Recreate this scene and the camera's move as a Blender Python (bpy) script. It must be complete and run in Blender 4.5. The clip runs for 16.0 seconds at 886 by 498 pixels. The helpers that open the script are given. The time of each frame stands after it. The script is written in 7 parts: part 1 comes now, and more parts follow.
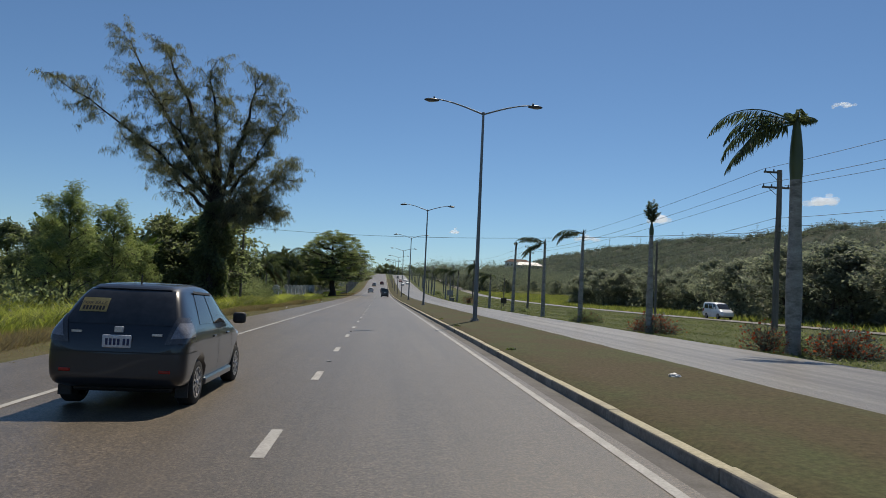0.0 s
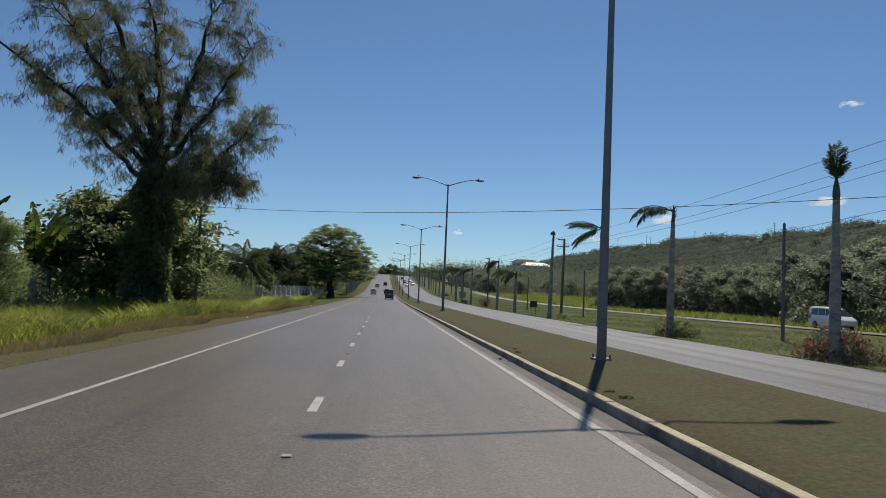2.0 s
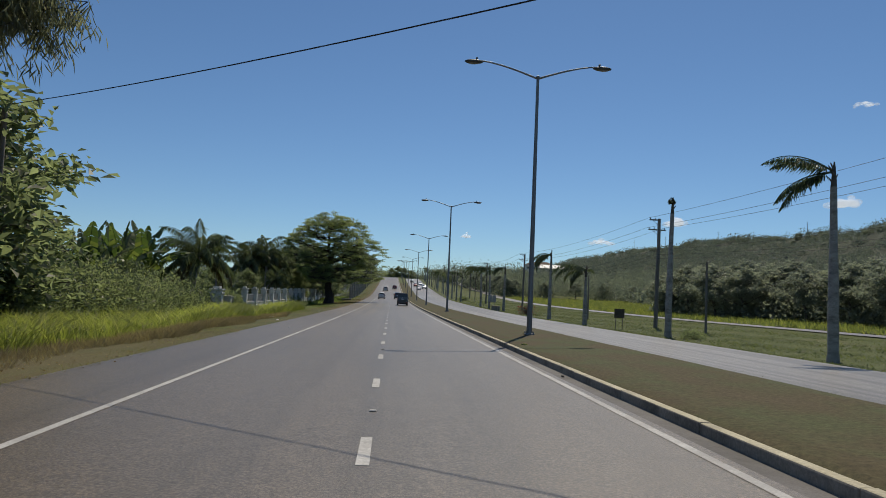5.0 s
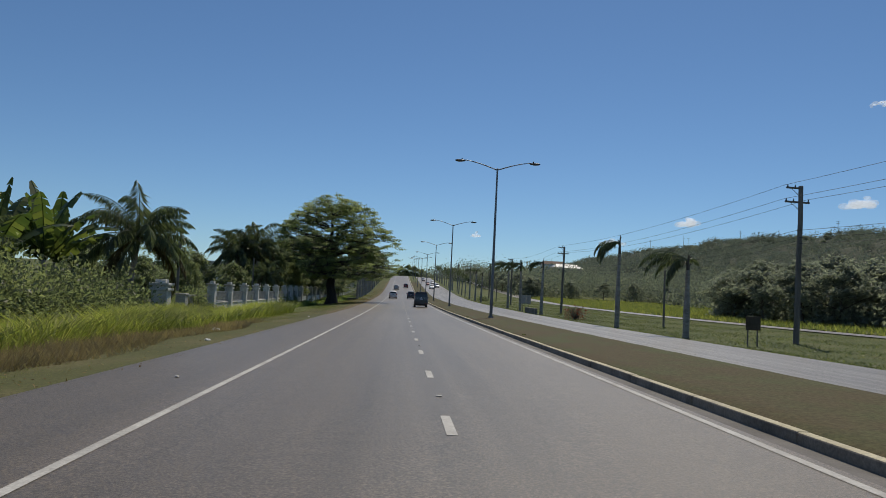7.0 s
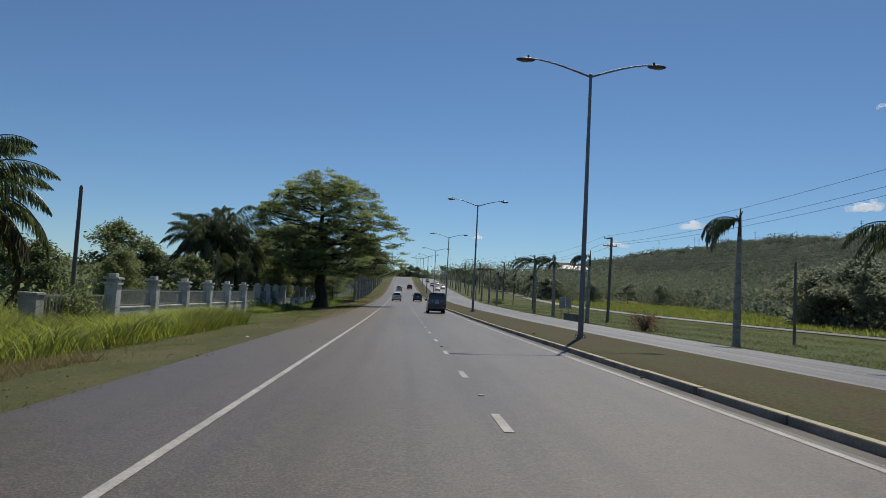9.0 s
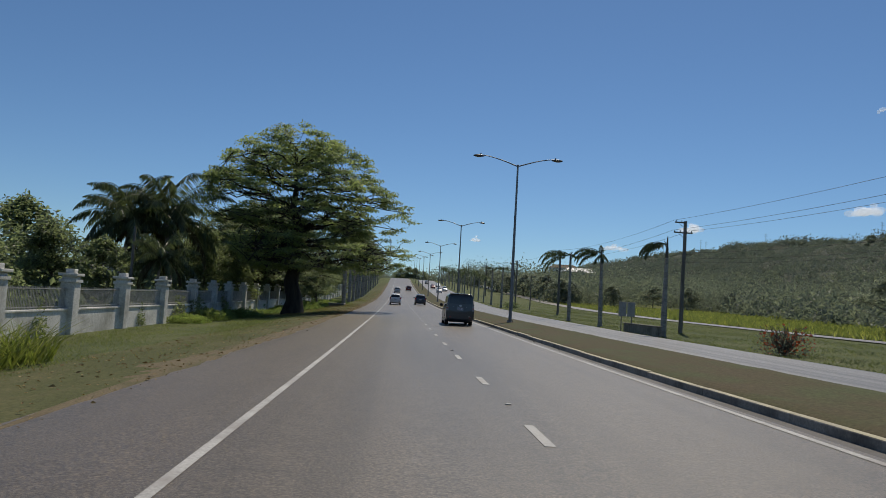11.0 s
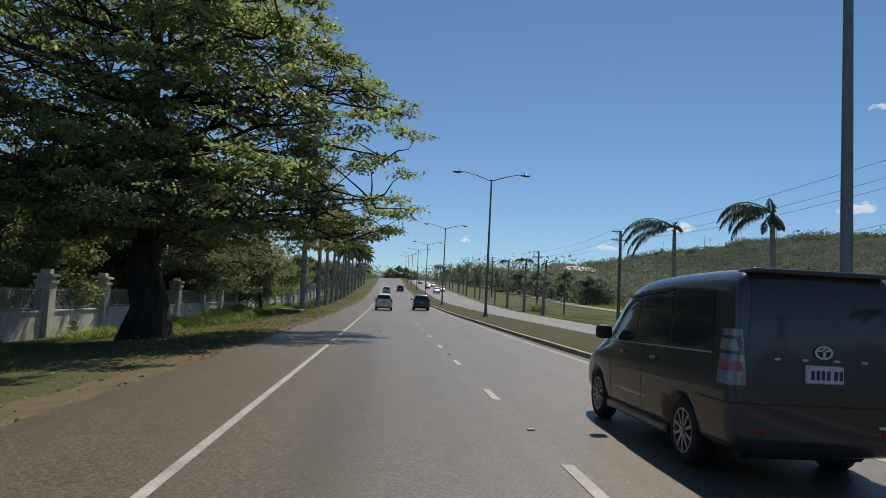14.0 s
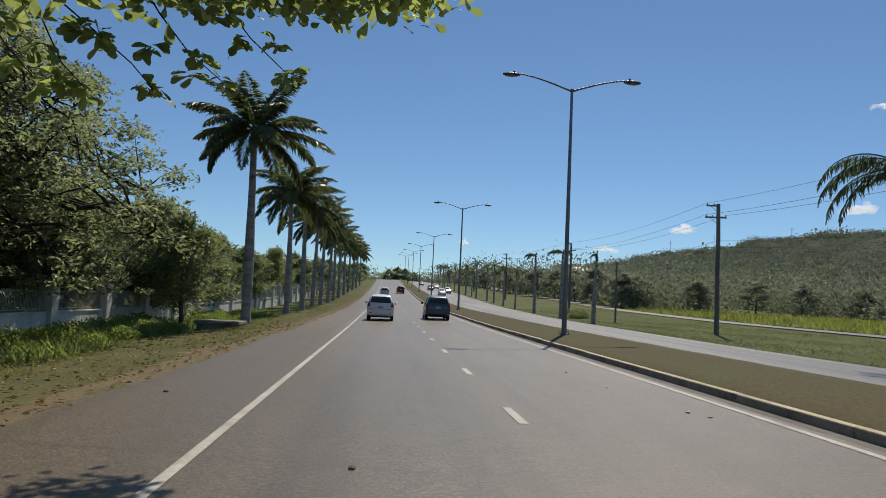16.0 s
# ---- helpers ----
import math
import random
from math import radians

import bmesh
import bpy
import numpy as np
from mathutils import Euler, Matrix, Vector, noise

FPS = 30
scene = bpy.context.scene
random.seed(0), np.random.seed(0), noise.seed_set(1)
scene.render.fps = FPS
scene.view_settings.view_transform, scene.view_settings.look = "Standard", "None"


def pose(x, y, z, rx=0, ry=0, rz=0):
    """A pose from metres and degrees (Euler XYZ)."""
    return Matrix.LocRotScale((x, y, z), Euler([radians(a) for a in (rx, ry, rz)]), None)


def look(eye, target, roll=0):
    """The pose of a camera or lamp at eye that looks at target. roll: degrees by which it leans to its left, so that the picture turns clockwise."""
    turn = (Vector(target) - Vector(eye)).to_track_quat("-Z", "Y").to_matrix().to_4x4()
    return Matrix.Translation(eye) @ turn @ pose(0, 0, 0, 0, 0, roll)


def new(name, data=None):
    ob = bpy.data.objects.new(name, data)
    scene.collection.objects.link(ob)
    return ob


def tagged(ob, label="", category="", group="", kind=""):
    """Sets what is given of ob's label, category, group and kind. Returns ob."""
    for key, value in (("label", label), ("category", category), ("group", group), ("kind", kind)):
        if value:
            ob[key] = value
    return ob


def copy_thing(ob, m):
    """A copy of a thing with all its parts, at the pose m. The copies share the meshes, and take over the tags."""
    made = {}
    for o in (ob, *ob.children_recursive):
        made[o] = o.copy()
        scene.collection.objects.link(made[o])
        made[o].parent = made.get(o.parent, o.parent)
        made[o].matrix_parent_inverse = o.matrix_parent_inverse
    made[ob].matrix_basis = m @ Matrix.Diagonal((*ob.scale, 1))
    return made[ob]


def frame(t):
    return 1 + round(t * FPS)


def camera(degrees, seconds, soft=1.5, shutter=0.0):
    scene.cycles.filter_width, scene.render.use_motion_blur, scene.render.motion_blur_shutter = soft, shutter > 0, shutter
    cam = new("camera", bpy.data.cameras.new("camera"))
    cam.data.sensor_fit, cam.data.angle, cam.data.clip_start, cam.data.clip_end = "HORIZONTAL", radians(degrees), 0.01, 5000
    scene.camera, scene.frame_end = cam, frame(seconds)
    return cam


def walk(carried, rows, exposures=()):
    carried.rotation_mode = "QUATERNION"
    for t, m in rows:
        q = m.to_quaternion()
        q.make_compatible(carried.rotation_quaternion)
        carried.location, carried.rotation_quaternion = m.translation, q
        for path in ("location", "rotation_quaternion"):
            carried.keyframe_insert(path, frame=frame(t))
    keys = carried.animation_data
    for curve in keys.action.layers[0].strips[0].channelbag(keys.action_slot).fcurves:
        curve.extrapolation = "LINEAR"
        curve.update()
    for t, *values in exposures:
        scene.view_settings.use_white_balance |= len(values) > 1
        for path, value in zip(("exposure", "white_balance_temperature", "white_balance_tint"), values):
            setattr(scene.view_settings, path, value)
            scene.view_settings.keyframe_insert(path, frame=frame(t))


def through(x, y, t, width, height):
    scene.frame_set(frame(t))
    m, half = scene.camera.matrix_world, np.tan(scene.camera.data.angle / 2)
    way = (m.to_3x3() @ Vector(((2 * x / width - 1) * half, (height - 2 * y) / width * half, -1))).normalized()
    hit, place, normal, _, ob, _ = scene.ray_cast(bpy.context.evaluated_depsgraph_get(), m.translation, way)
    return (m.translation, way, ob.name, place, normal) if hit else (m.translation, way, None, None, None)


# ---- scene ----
cam = camera(63.78, 16.0, soft=0.9)
PATH = [
    (0.0, pose(1.055, -0.000, 1.586, 0, 0, -4.830) @ pose(0, 0, 0, 93.421) @ pose(0, 0, 0, 0, 0, 2.594)),
    (0.5, pose(1.017, 4.996, 1.576, 0, 0, -4.858) @ pose(0, 0, 0, 93.435) @ pose(0, 0, 0, 0, 0, 2.563)),
    (1.0, pose(0.965, 10.013, 1.566, 0, 0, -4.754) @ pose(0, 0, 0, 93.414) @ pose(0, 0, 0, 0, 0, 2.550)),
    (1.5, pose(0.907, 15.055, 1.555, 0, 0, -4.583) @ pose(0, 0, 0, 93.410) @ pose(0, 0, 0, 0, 0, 2.550)),
    (2.0, pose(0.863, 20.113, 1.545, 0, 0, -4.586) @ pose(0, 0, 0, 93.507) @ pose(0, 0, 0, 0, 0, 2.508)),
    (2.5, pose(0.824, 25.210, 1.524, 0, 0, -4.545) @ pose(0, 0, 0, 93.411) @ pose(0, 0, 0, 0, 0, 2.390)),
    (3.0, pose(0.773, 30.355, 1.502, 0, 0, -4.451) @ pose(0, 0, 0, 93.525) @ pose(0, 0, 0, 0, 0, 2.324)),
    (3.5, pose(0.689, 35.577, 1.479, 0, 0, -4.387) @ pose(0, 0, 0, 93.749) @ pose(0, 0, 0, 0, 0, 2.259)),
    (4.0, pose(0.559, 40.848, 1.456, 0, 0, -4.385) @ pose(0, 0, 0, 93.783) @ pose(0, 0, 0, 0, 0, 2.252)),
    (4.5, pose(0.391, 46.121, 1.431, 0, 0, -4.249) @ pose(0, 0, 0, 93.788) @ pose(0, 0, 0, 0, 0, 2.329)),
    (5.0, pose(0.195, 51.397, 1.406, 0, 0, -3.990) @ pose(0, 0, 0, 93.812) @ pose(0, 0, 0, 0, 0, 2.462)),
    (5.5, pose(-0.019, 56.690, 1.380, 0, 0, -3.691) @ pose(0, 0, 0, 93.836) @ pose(0, 0, 0, 0, 0, 2.613)),
    (6.0, pose(-0.242, 62.015, 1.355, 0, 0, -3.435) @ pose(0, 0, 0, 93.841) @ pose(0, 0, 0, 0, 0, 2.744)),
    (6.5, pose(-0.465, 67.385, 1.331, 0, 0, -3.306) @ pose(0, 0, 0, 93.808) @ pose(0, 0, 0, 0, 0, 2.818)),
    (7.0, pose(-0.682, 72.813, 1.307, 0, 0, -3.281) @ pose(0, 0, 0, 93.750) @ pose(0, 0, 0, 0, 0, 2.845)),
    (7.5, pose(-0.897, 78.310, 1.283, 0, 0, -3.143) @ pose(0, 0, 0, 93.778) @ pose(0, 0, 0, 0, 0, 2.917)),
    (8.0, pose(-1.090, 83.896, 1.259, 0, 0, -3.190) @ pose(0, 0, 0, 93.892) @ pose(0, 0, 0, 0, 0, 2.899)),
    (8.5, pose(-1.256, 89.549, 1.236, 0, 0, -3.105) @ pose(0, 0, 0, 93.918) @ pose(0, 0, 0, 0, 0, 3.013)),
    (9.0, pose(-1.378, 95.321, 1.213, 0, 0, -3.173) @ pose(0, 0, 0, 93.911) @ pose(0, 0, 0, 0, 0, 3.048)),
    (9.5, pose(-1.491, 101.150, 1.192, 0, 0, -3.248) @ pose(0, 0, 0, 93.938) @ pose(0, 0, 0, 0, 0, 3.095)),
    (10.0, pose(-1.600, 107.009, 1.182, 0, 0, -3.291) @ pose(0, 0, 0, 93.997) @ pose(0, 0, 0, 0, 0, 3.179)),
    (10.5, pose(-1.699, 112.897, 1.173, 0, 0, -3.332) @ pose(0, 0, 0, 94.074) @ pose(0, 0, 0, 0, 0, 3.278)),
    (11.0, pose(-1.784, 118.810, 1.163, 0, 0, -3.405) @ pose(0, 0, 0, 94.150) @ pose(0, 0, 0, 0, 0, 3.367)),
    (11.5, pose(-1.846, 124.744, 1.154, 0, 0, -3.540) @ pose(0, 0, 0, 94.211) @ pose(0, 0, 0, 0, 0, 3.424)),
    (12.0, pose(-1.876, 130.717, 1.146, 0, 0, -3.746) @ pose(0, 0, 0, 94.250) @ pose(0, 0, 0, 0, 0, 3.411)),
    (12.5, pose(-1.861, 136.807, 1.138, 0, 0, -3.927) @ pose(0, 0, 0, 94.302) @ pose(0, 0, 0, 0, 0, 3.298)),
    (13.0, pose(-1.837, 142.987, 1.146, 0, 0, -4.022) @ pose(0, 0, 0, 94.357) @ pose(0, 0, 0, 0, 0, 3.193)),
    (13.5, pose(-1.824, 149.192, 1.169, 0, 0, -4.151) @ pose(0, 0, 0, 94.308) @ pose(0, 0, 0, 0, 0, 2.952)),
    (14.0, pose(-1.815, 155.421, 1.193, 0, 0, -4.277) @ pose(0, 0, 0, 94.314) @ pose(0, 0, 0, 0, 0, 2.892)),
    (14.5, pose(-1.819, 161.672, 1.216, 0, 0, -4.260) @ pose(0, 0, 0, 94.392) @ pose(0, 0, 0, 0, 0, 2.960)),
    (15.0, pose(-1.835, 167.962, 1.239, 0, 0, -4.411) @ pose(0, 0, 0, 94.403) @ pose(0, 0, 0, 0, 0, 2.932)),
    (15.5, pose(-1.849, 174.252, 1.262, 0, 0, -4.462) @ pose(0, 0, 0, 94.440) @ pose(0, 0, 0, 0, 0, 2.870)),
    (16.0, pose(-1.832, 180.497, 1.289, 0, 0, -4.433) @ pose(0, 0, 0, 94.537) @ pose(0, 0, 0, 0, 0, 2.697)),
]
EXPOSURES = [(0.0, -0.15, 6720, 10), (4.0, -0.2, 6680, 10), (6.5, -0.25, 6560, 10), (9.0, -0.28, 6520, 10), (12.5, -0.23, 6570, 10), (16.0, -0.0, 6850, 10)]
walk(cam, PATH, exposures=EXPOSURES)

# ---- world, sun ----
SUN = Vector((0.231, 0.6805, 0.9612)).normalized()
world = bpy.data.worlds.new("sky")
scene.world = world
world.use_nodes = True
_wn = world.node_tree.nodes
_bg = _wn["Background"]
_sky = _wn.new("ShaderNodeTexSky")
_sky.sky_type = "NISHITA"
_sky.sun_disc = False
_sky.sun_elevation = math.asin(SUN.z)
_sky.sun_rotation = math.atan2(SUN.x, SUN.y)
_sky.air_density = 1.0
_sky.dust_density = 0.3
_sky.altitude = 1500
_sky.ozone_density = 3.5
_tone = _wn.new("ShaderNodeMix")
_tone.data_type, _tone.blend_type = "RGBA", "MULTIPLY"
_tone.inputs[0].default_value = 1.0
_tone.inputs[7].default_value = (0.78, 0.955, 1.06, 1)
world.node_tree.links.new(_sky.outputs[0], _tone.inputs[6])
world.node_tree.links.new(_tone.outputs[2], _bg.inputs[0])
_bg.inputs[1].default_value = 0.087
sun = new("sun", bpy.data.lights.new("sun", "SUN"))
sun.data.energy, sun.data.angle, sun.data.color = 4.1, radians(0.53), (1.0, 0.91, 0.76)
sun.matrix_world = look(SUN * 300, (0, 0, 0))

# ---- materials ----
def material(name, rough=0.7, metal=0.0, spec=0.5):
    m = bpy.data.materials.new(name)
    m.use_nodes = True
    b = m.node_tree.nodes["Principled BSDF"]
    b.inputs["Roughness"].default_value = rough
    b.inputs["Metallic"].default_value = metal
    b.inputs["Specular IOR Level"].default_value = spec
    return m, m.node_tree.nodes, m.node_tree.links, b


def noise_node(n, l, scale, detail=4, rough=0.55, coord="Object", stretch=None):
    tc = n.new("ShaderNodeTexCoord")
    src = n.new("ShaderNodeNewGeometry").outputs["Position"] if coord == "World" else tc.outputs[coord]
    if stretch:
        mp = n.new("ShaderNodeMapping")
        mp.inputs["Scale"].default_value = stretch
        l.new(src, mp.inputs["Vector"])
        src = mp.outputs[0]
    t = n.new("ShaderNodeTexNoise")
    t.inputs["Scale"].default_value = scale
    t.inputs["Detail"].default_value = detail
    t.inputs["Roughness"].default_value = rough
    l.new(src, t.inputs["Vector"])
    return t.outputs["Fac"]


def ramp(n, l, fac, stops):
    r = n.new("ShaderNodeValToRGB")
    e = r.color_ramp.elements
    while len(e) < len(stops):
        e.new(0.5)
    for k, (p, c) in enumerate(stops):
        e[k].position = p
        e[k].color = (*c, 1)
    l.new(fac, r.inputs[0])
    return r.outputs[0]


def mix(n, l, fac, a, b, kind="MIX"):
    x = n.new("ShaderNodeMix")
    x.data_type = "RGBA"
    x.blend_type = kind
    if isinstance(fac, float):
        x.inputs[0].default_value = fac
    else:
        l.new(fac, x.inputs[0])
    for k, v in ((6, a), (7, b)):
        if isinstance(v, tuple):
            x.inputs[k].default_value = (*v, 1)
        else:
            l.new(v, x.inputs[k])
    return x.outputs[2]


def bump(n, l, height, bsdf, strength=0.3, dist=0.02):
    b = n.new("ShaderNodeBump")
    b.inputs["Strength"].default_value = strength
    b.inputs["Distance"].default_value = dist
    l.new(height, b.inputs["Height"])
    l.new(b.outputs[0], bsdf.inputs["Normal"])


def surface(name, dark, light, scale=3.0, fine=40.0, rough=0.8, metal=0.0, spec=0.4, bumpy=0.3, dist=0.01, coord="Object", stretch=None, stain=None):
    """A painted, mineral or wooden surface: two scales of mottling, fine relief and, where asked, stains."""
    m, n, l, b = material(name, rough, metal, spec)
    big = noise_node(n, l, scale, 5, 0.6, coord, stretch)
    small = noise_node(n, l, fine, 3, 0.6, coord, stretch)
    col = ramp(n, l, big, [(0.3, dark), (0.7, light)])
    grain = ramp(n, l, small, [(0.25, (0.72, 0.72, 0.72)), (0.75, (1.18, 1.18, 1.18))])
    col = mix(n, l, 1.0, col, grain, "MULTIPLY")
    if stain:
        s = noise_node(n, l, scale * 0.6, 6, 0.7, coord, stretch)
        f = ramp(n, l, s, [(0.5, (0, 0, 0)), (0.68, (1, 1, 1))])
        col = mix(n, l, f, col, stain)
    l.new(col, b.inputs["Base Color"])
    bump(n, l, small, b, bumpy, dist)
    return m


def foliage(name, a, b_col, glow, rough=0.45, spec=0.35, through=0.45, shine=(1.5, 1.62, 1.05)):
    """Leaves: colour varies from leaf to leaf and light shines through them."""
    m, n, l, b = material(name, rough, 0.0, spec)
    geo = n.new("ShaderNodeNewGeometry")
    col = ramp(n, l, geo.outputs["Random Per Island"], [(0.0, a), (0.6, b_col), (1.0, glow)])
    patch = noise_node(n, l, 0.35, 3, 0.6, "World")
    col = mix(n, l, 1.0, col, ramp(n, l, patch, [(0.3, (0.7, 0.72, 0.7)), (0.7, (1.25, 1.2, 1.1))]), "MULTIPLY")
    l.new(col, b.inputs["Base Color"])
    tr = n.new("ShaderNodeBsdfTranslucent")
    l.new(mix(n, l, 1.0, col, shine, "MULTIPLY"), tr.inputs["Color"])
    mx = n.new("ShaderNodeMixShader")
    mx.inputs[0].default_value = through
    l.new(b.outputs[0], mx.inputs[1])
    l.new(tr.outputs[0], mx.inputs[2])
    l.new(mx.outputs[0], n["Material Output"].inputs["Surface"])
    return m


def asphalt_material(name, dark, light, tracks=True, worn=0.84):
    m, n, l, b = material(name, 0.44, 0.0, 0.5)
    big = noise_node(n, l, 0.12, 5, 0.6, "World", (1, 0.25, 1))
    grit = noise_node(n, l, 31.0, 5, 0.85, "World")
    mid = noise_node(n, l, 3.2, 5, 0.7, "World")
    col = ramp(n, l, big, [(0.32, dark), (0.68, light)])
    col = mix(n, l, 1.0, col, ramp(n, l, mid, [(0.3, (0.88, 0.87, 0.87)), (0.7, (1.12, 1.1, 1.08))]), "MULTIPLY")
    col = mix(n, l, 1.0, col, ramp(n, l, grit, [(0.36, (0.3, 0.3, 0.3)), (0.5, (0.92, 0.92, 0.92)), (0.64, (2.15, 2.1, 2.0))]), "MULTIPLY")
    if tracks:
        blot = noise_node(n, l, 0.5, 6, 0.7, "World", (1, 0.08, 1))
        col = mix(n, l, 1.0, col, ramp(n, l, blot, [(0.28, (0.78, 0.78, 0.78)), (0.5, (1, 1, 1)), (0.75, (1.08, 1.07, 1.05))]), "MULTIPLY")
        streak = noise_node(n, l, 1.6, 3, 0.6, "World", (1, 0.006, 1))
        col = mix(n, l, 1.0, col, ramp(n, l, streak, [(0.36, (worn, worn, worn)), (0.5, (1, 1, 1)), (0.66, (1.9 - worn, 1.89 - worn, 1.88 - worn))]), "MULTIPLY")
        vor = n.new("ShaderNodeTexVoronoi")
        vor.feature = "DISTANCE_TO_EDGE"
        vor.inputs["Scale"].default_value = 0.16
        warp = noise_node(n, l, 0.9, 4, 0.6, "World")
        geo = n.new("ShaderNodeNewGeometry")
        add = n.new("ShaderNodeVectorMath")
        add.operation = "ADD"
        l.new(geo.outputs["Position"], add.inputs[0])
        l.new(warp, add.inputs[1])
        l.new(add.outputs[0], vor.inputs["Vector"])
        crack = ramp(n, l, vor.outputs["Distance"], [(0.0, (0.66, 0.65, 0.64)), (0.006, (1, 1, 1))])
        col = mix(n, l, 0.55, col, mix(n, l, 1.0, col, crack, "MULTIPLY"))
    l.new(col, b.inputs["Base Color"])
    bump(n, l, grit, b, 0.5, 0.008)
    return m


def turf(name, stops, scale=0.35, fine=9.0, stretch=(1, 0.5, 1), relief=0.9, swing=0.5):
    m, n, l, b = material(name, 0.95, 0.0, 0.15)
    big = noise_node(n, l, scale, 6, 0.65, "World", stretch)
    small = noise_node(n, l, fine, 5, 0.75, "World")
    col = ramp(n, l, big, stops)
    col = mix(n, l, 1.0, col, ramp(n, l, small, [(0.28, (1 - swing, 1 - swing, 1 - swing)), (0.72, (1 + swing, 1 + 0.9 * swing, 1 + 0.7 * swing))]), "MULTIPLY")
    l.new(col, b.inputs["Base Color"])
    bump(n, l, small, b, relief, 0.06 * relief)
    return m


ASPHALT = asphalt_material("asphalt_worn", (0.097, 0.08, 0.06), (0.14, 0.117, 0.088))
ASPHALT_PALE = asphalt_material("asphalt_pale", (0.118, 0.11, 0.1), (0.165, 0.156, 0.143), True, 0.55)
ASPHALT_SHOULDER = asphalt_material("asphalt_shoulder", (0.092, 0.075, 0.054), (0.13, 0.107, 0.078))
PAINT = surface("road_paint", (0.36, 0.35, 0.33), (0.52, 0.51, 0.48), 1.5, 30, 0.7, stain=(0.3, 0.28, 0.26), coord="World")
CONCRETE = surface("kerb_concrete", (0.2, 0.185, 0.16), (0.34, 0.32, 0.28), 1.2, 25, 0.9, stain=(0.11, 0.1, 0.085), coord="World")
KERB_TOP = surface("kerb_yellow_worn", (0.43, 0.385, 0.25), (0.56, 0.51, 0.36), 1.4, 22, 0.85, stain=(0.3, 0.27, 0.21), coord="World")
GUTTER = surface("gutter_concrete", (0.12, 0.112, 0.105), (0.19, 0.18, 0.168), 0.8, 30, 0.9, stain=(0.09, 0.085, 0.075), coord="World")
MEDIAN = turf("median_turf", [(0.28, (0.1, 0.078, 0.05)), (0.46, (0.09, 0.078, 0.044)), (0.62, (0.082, 0.092, 0.044))], 0.45, 13.0, (1, 0.6, 1), 0.15, 0.45)
GRASS = turf("green_turf", [(0.25, (0.07, 0.092, 0.04)), (0.5, (0.105, 0.127, 0.054)), (0.78, (0.15, 0.15, 0.078))])
FIELD = turf("field_turf", [(0.3, (0.075, 0.095, 0.034)), (0.5, (0.125, 0.145, 0.046)), (0.7, (0.2, 0.195, 0.072))], 0.12, 4.0, (1, 0.6, 1))
VERGE = turf("olive_verge_turf", [(0.25, (0.07, 0.08, 0.034)), (0.5, (0.095, 0.102, 0.045)), (0.78, (0.155, 0.135, 0.075))], 0.5, 14, (1, 0.4, 1), 0.5, 0.45)
EARTH = turf("bare_tan_earth", [(0.25, (0.125, 0.1, 0.066)), (0.5, (0.165, 0.136, 0.09)), (0.68, (0.095, 0.095, 0.05))], 1.3, 22, (1, 0.4, 1), 0.4, 0.5)
DRY = turf("dry_verge", [(0.25, (0.105, 0.085, 0.05)), (0.5, (0.118, 0.108, 0.056)), (0.78, (0.085, 0.095, 0.042))], 0.8, 16, (1, 0.4, 1), 0.5, 0.5)
# hill ground: dark to read as shadow between crowns, blue-grey for painted haze
SCRUB = turf("hill_ground_shaded", [(0.25, (0.045, 0.055, 0.042)), (0.5, (0.068, 0.08, 0.06)), (0.78, (0.1, 0.108, 0.082))], 0.03, 0.35, (1, 1, 1))
BARK = surface("grey_bark", (0.06, 0.052, 0.044), (0.17, 0.15, 0.125), 2.5, 14, 0.95, bumpy=0.8, dist=0.05, stretch=(1, 1, 0.3))
BARK_DARK = surface("dark_bark", (0.022, 0.019, 0.016), (0.075, 0.062, 0.05), 2.0, 12, 0.95, bumpy=0.9, dist=0.06, stretch=(1, 1, 0.3))
PALM_BARK = surface("palm_trunk_grey", (0.25, 0.235, 0.21), (0.44, 0.42, 0.385), 1.5, 16, 0.9, bumpy=0.5, dist=0.02, stretch=(1, 1, 2.2), stain=(0.1, 0.095, 0.085))
POLE_WOOD = surface("pole_timber", (0.13, 0.12, 0.105), (0.25, 0.23, 0.21), 2.0, 18, 0.9, bumpy=0.5, stretch=(1, 1, 0.12))
STEEL = surface("galvanised_steel", (0.17, 0.18, 0.19), (0.27, 0.28, 0.29), 1.6, 30, 0.5, 0.55, 0.5, 0.1, stain=(0.22, 0.21, 0.2))
LAMP_GREY = surface("lamp_housing_grey", (0.06, 0.065, 0.07), (0.11, 0.115, 0.12), 4, 30, 0.45, 0.3)
LENS = surface("lamp_lens", (0.16, 0.16, 0.16), (0.24, 0.24, 0.24), 6, 40, 0.25)
CABLE = surface("cable_black", (0.012, 0.012, 0.013), (0.03, 0.03, 0.032), 2, 10, 0.6)
WALL_PAINT = surface("weathered_white_render", (0.6, 0.585, 0.54), (0.78, 0.765, 0.71), 0.7, 14, 0.9, bumpy=0.35, stain=(0.34, 0.325, 0.28), coord="World")
IRON = surface("fence_iron", (0.3, 0.3, 0.28), (0.46, 0.45, 0.42), 3, 20, 0.7, 0.2)
LEAF_ALMOND = foliage("almond_leaf", (0.13, 0.162, 0.095), (0.195, 0.232, 0.13), (0.275, 0.31, 0.15), 0.45, 0.5, 0.66)
LEAF_DARK = foliage("dark_leaf", (0.115, 0.135, 0.1), (0.172, 0.2, 0.142), (0.23, 0.262, 0.18), 0.45, 0.5, 0.64)
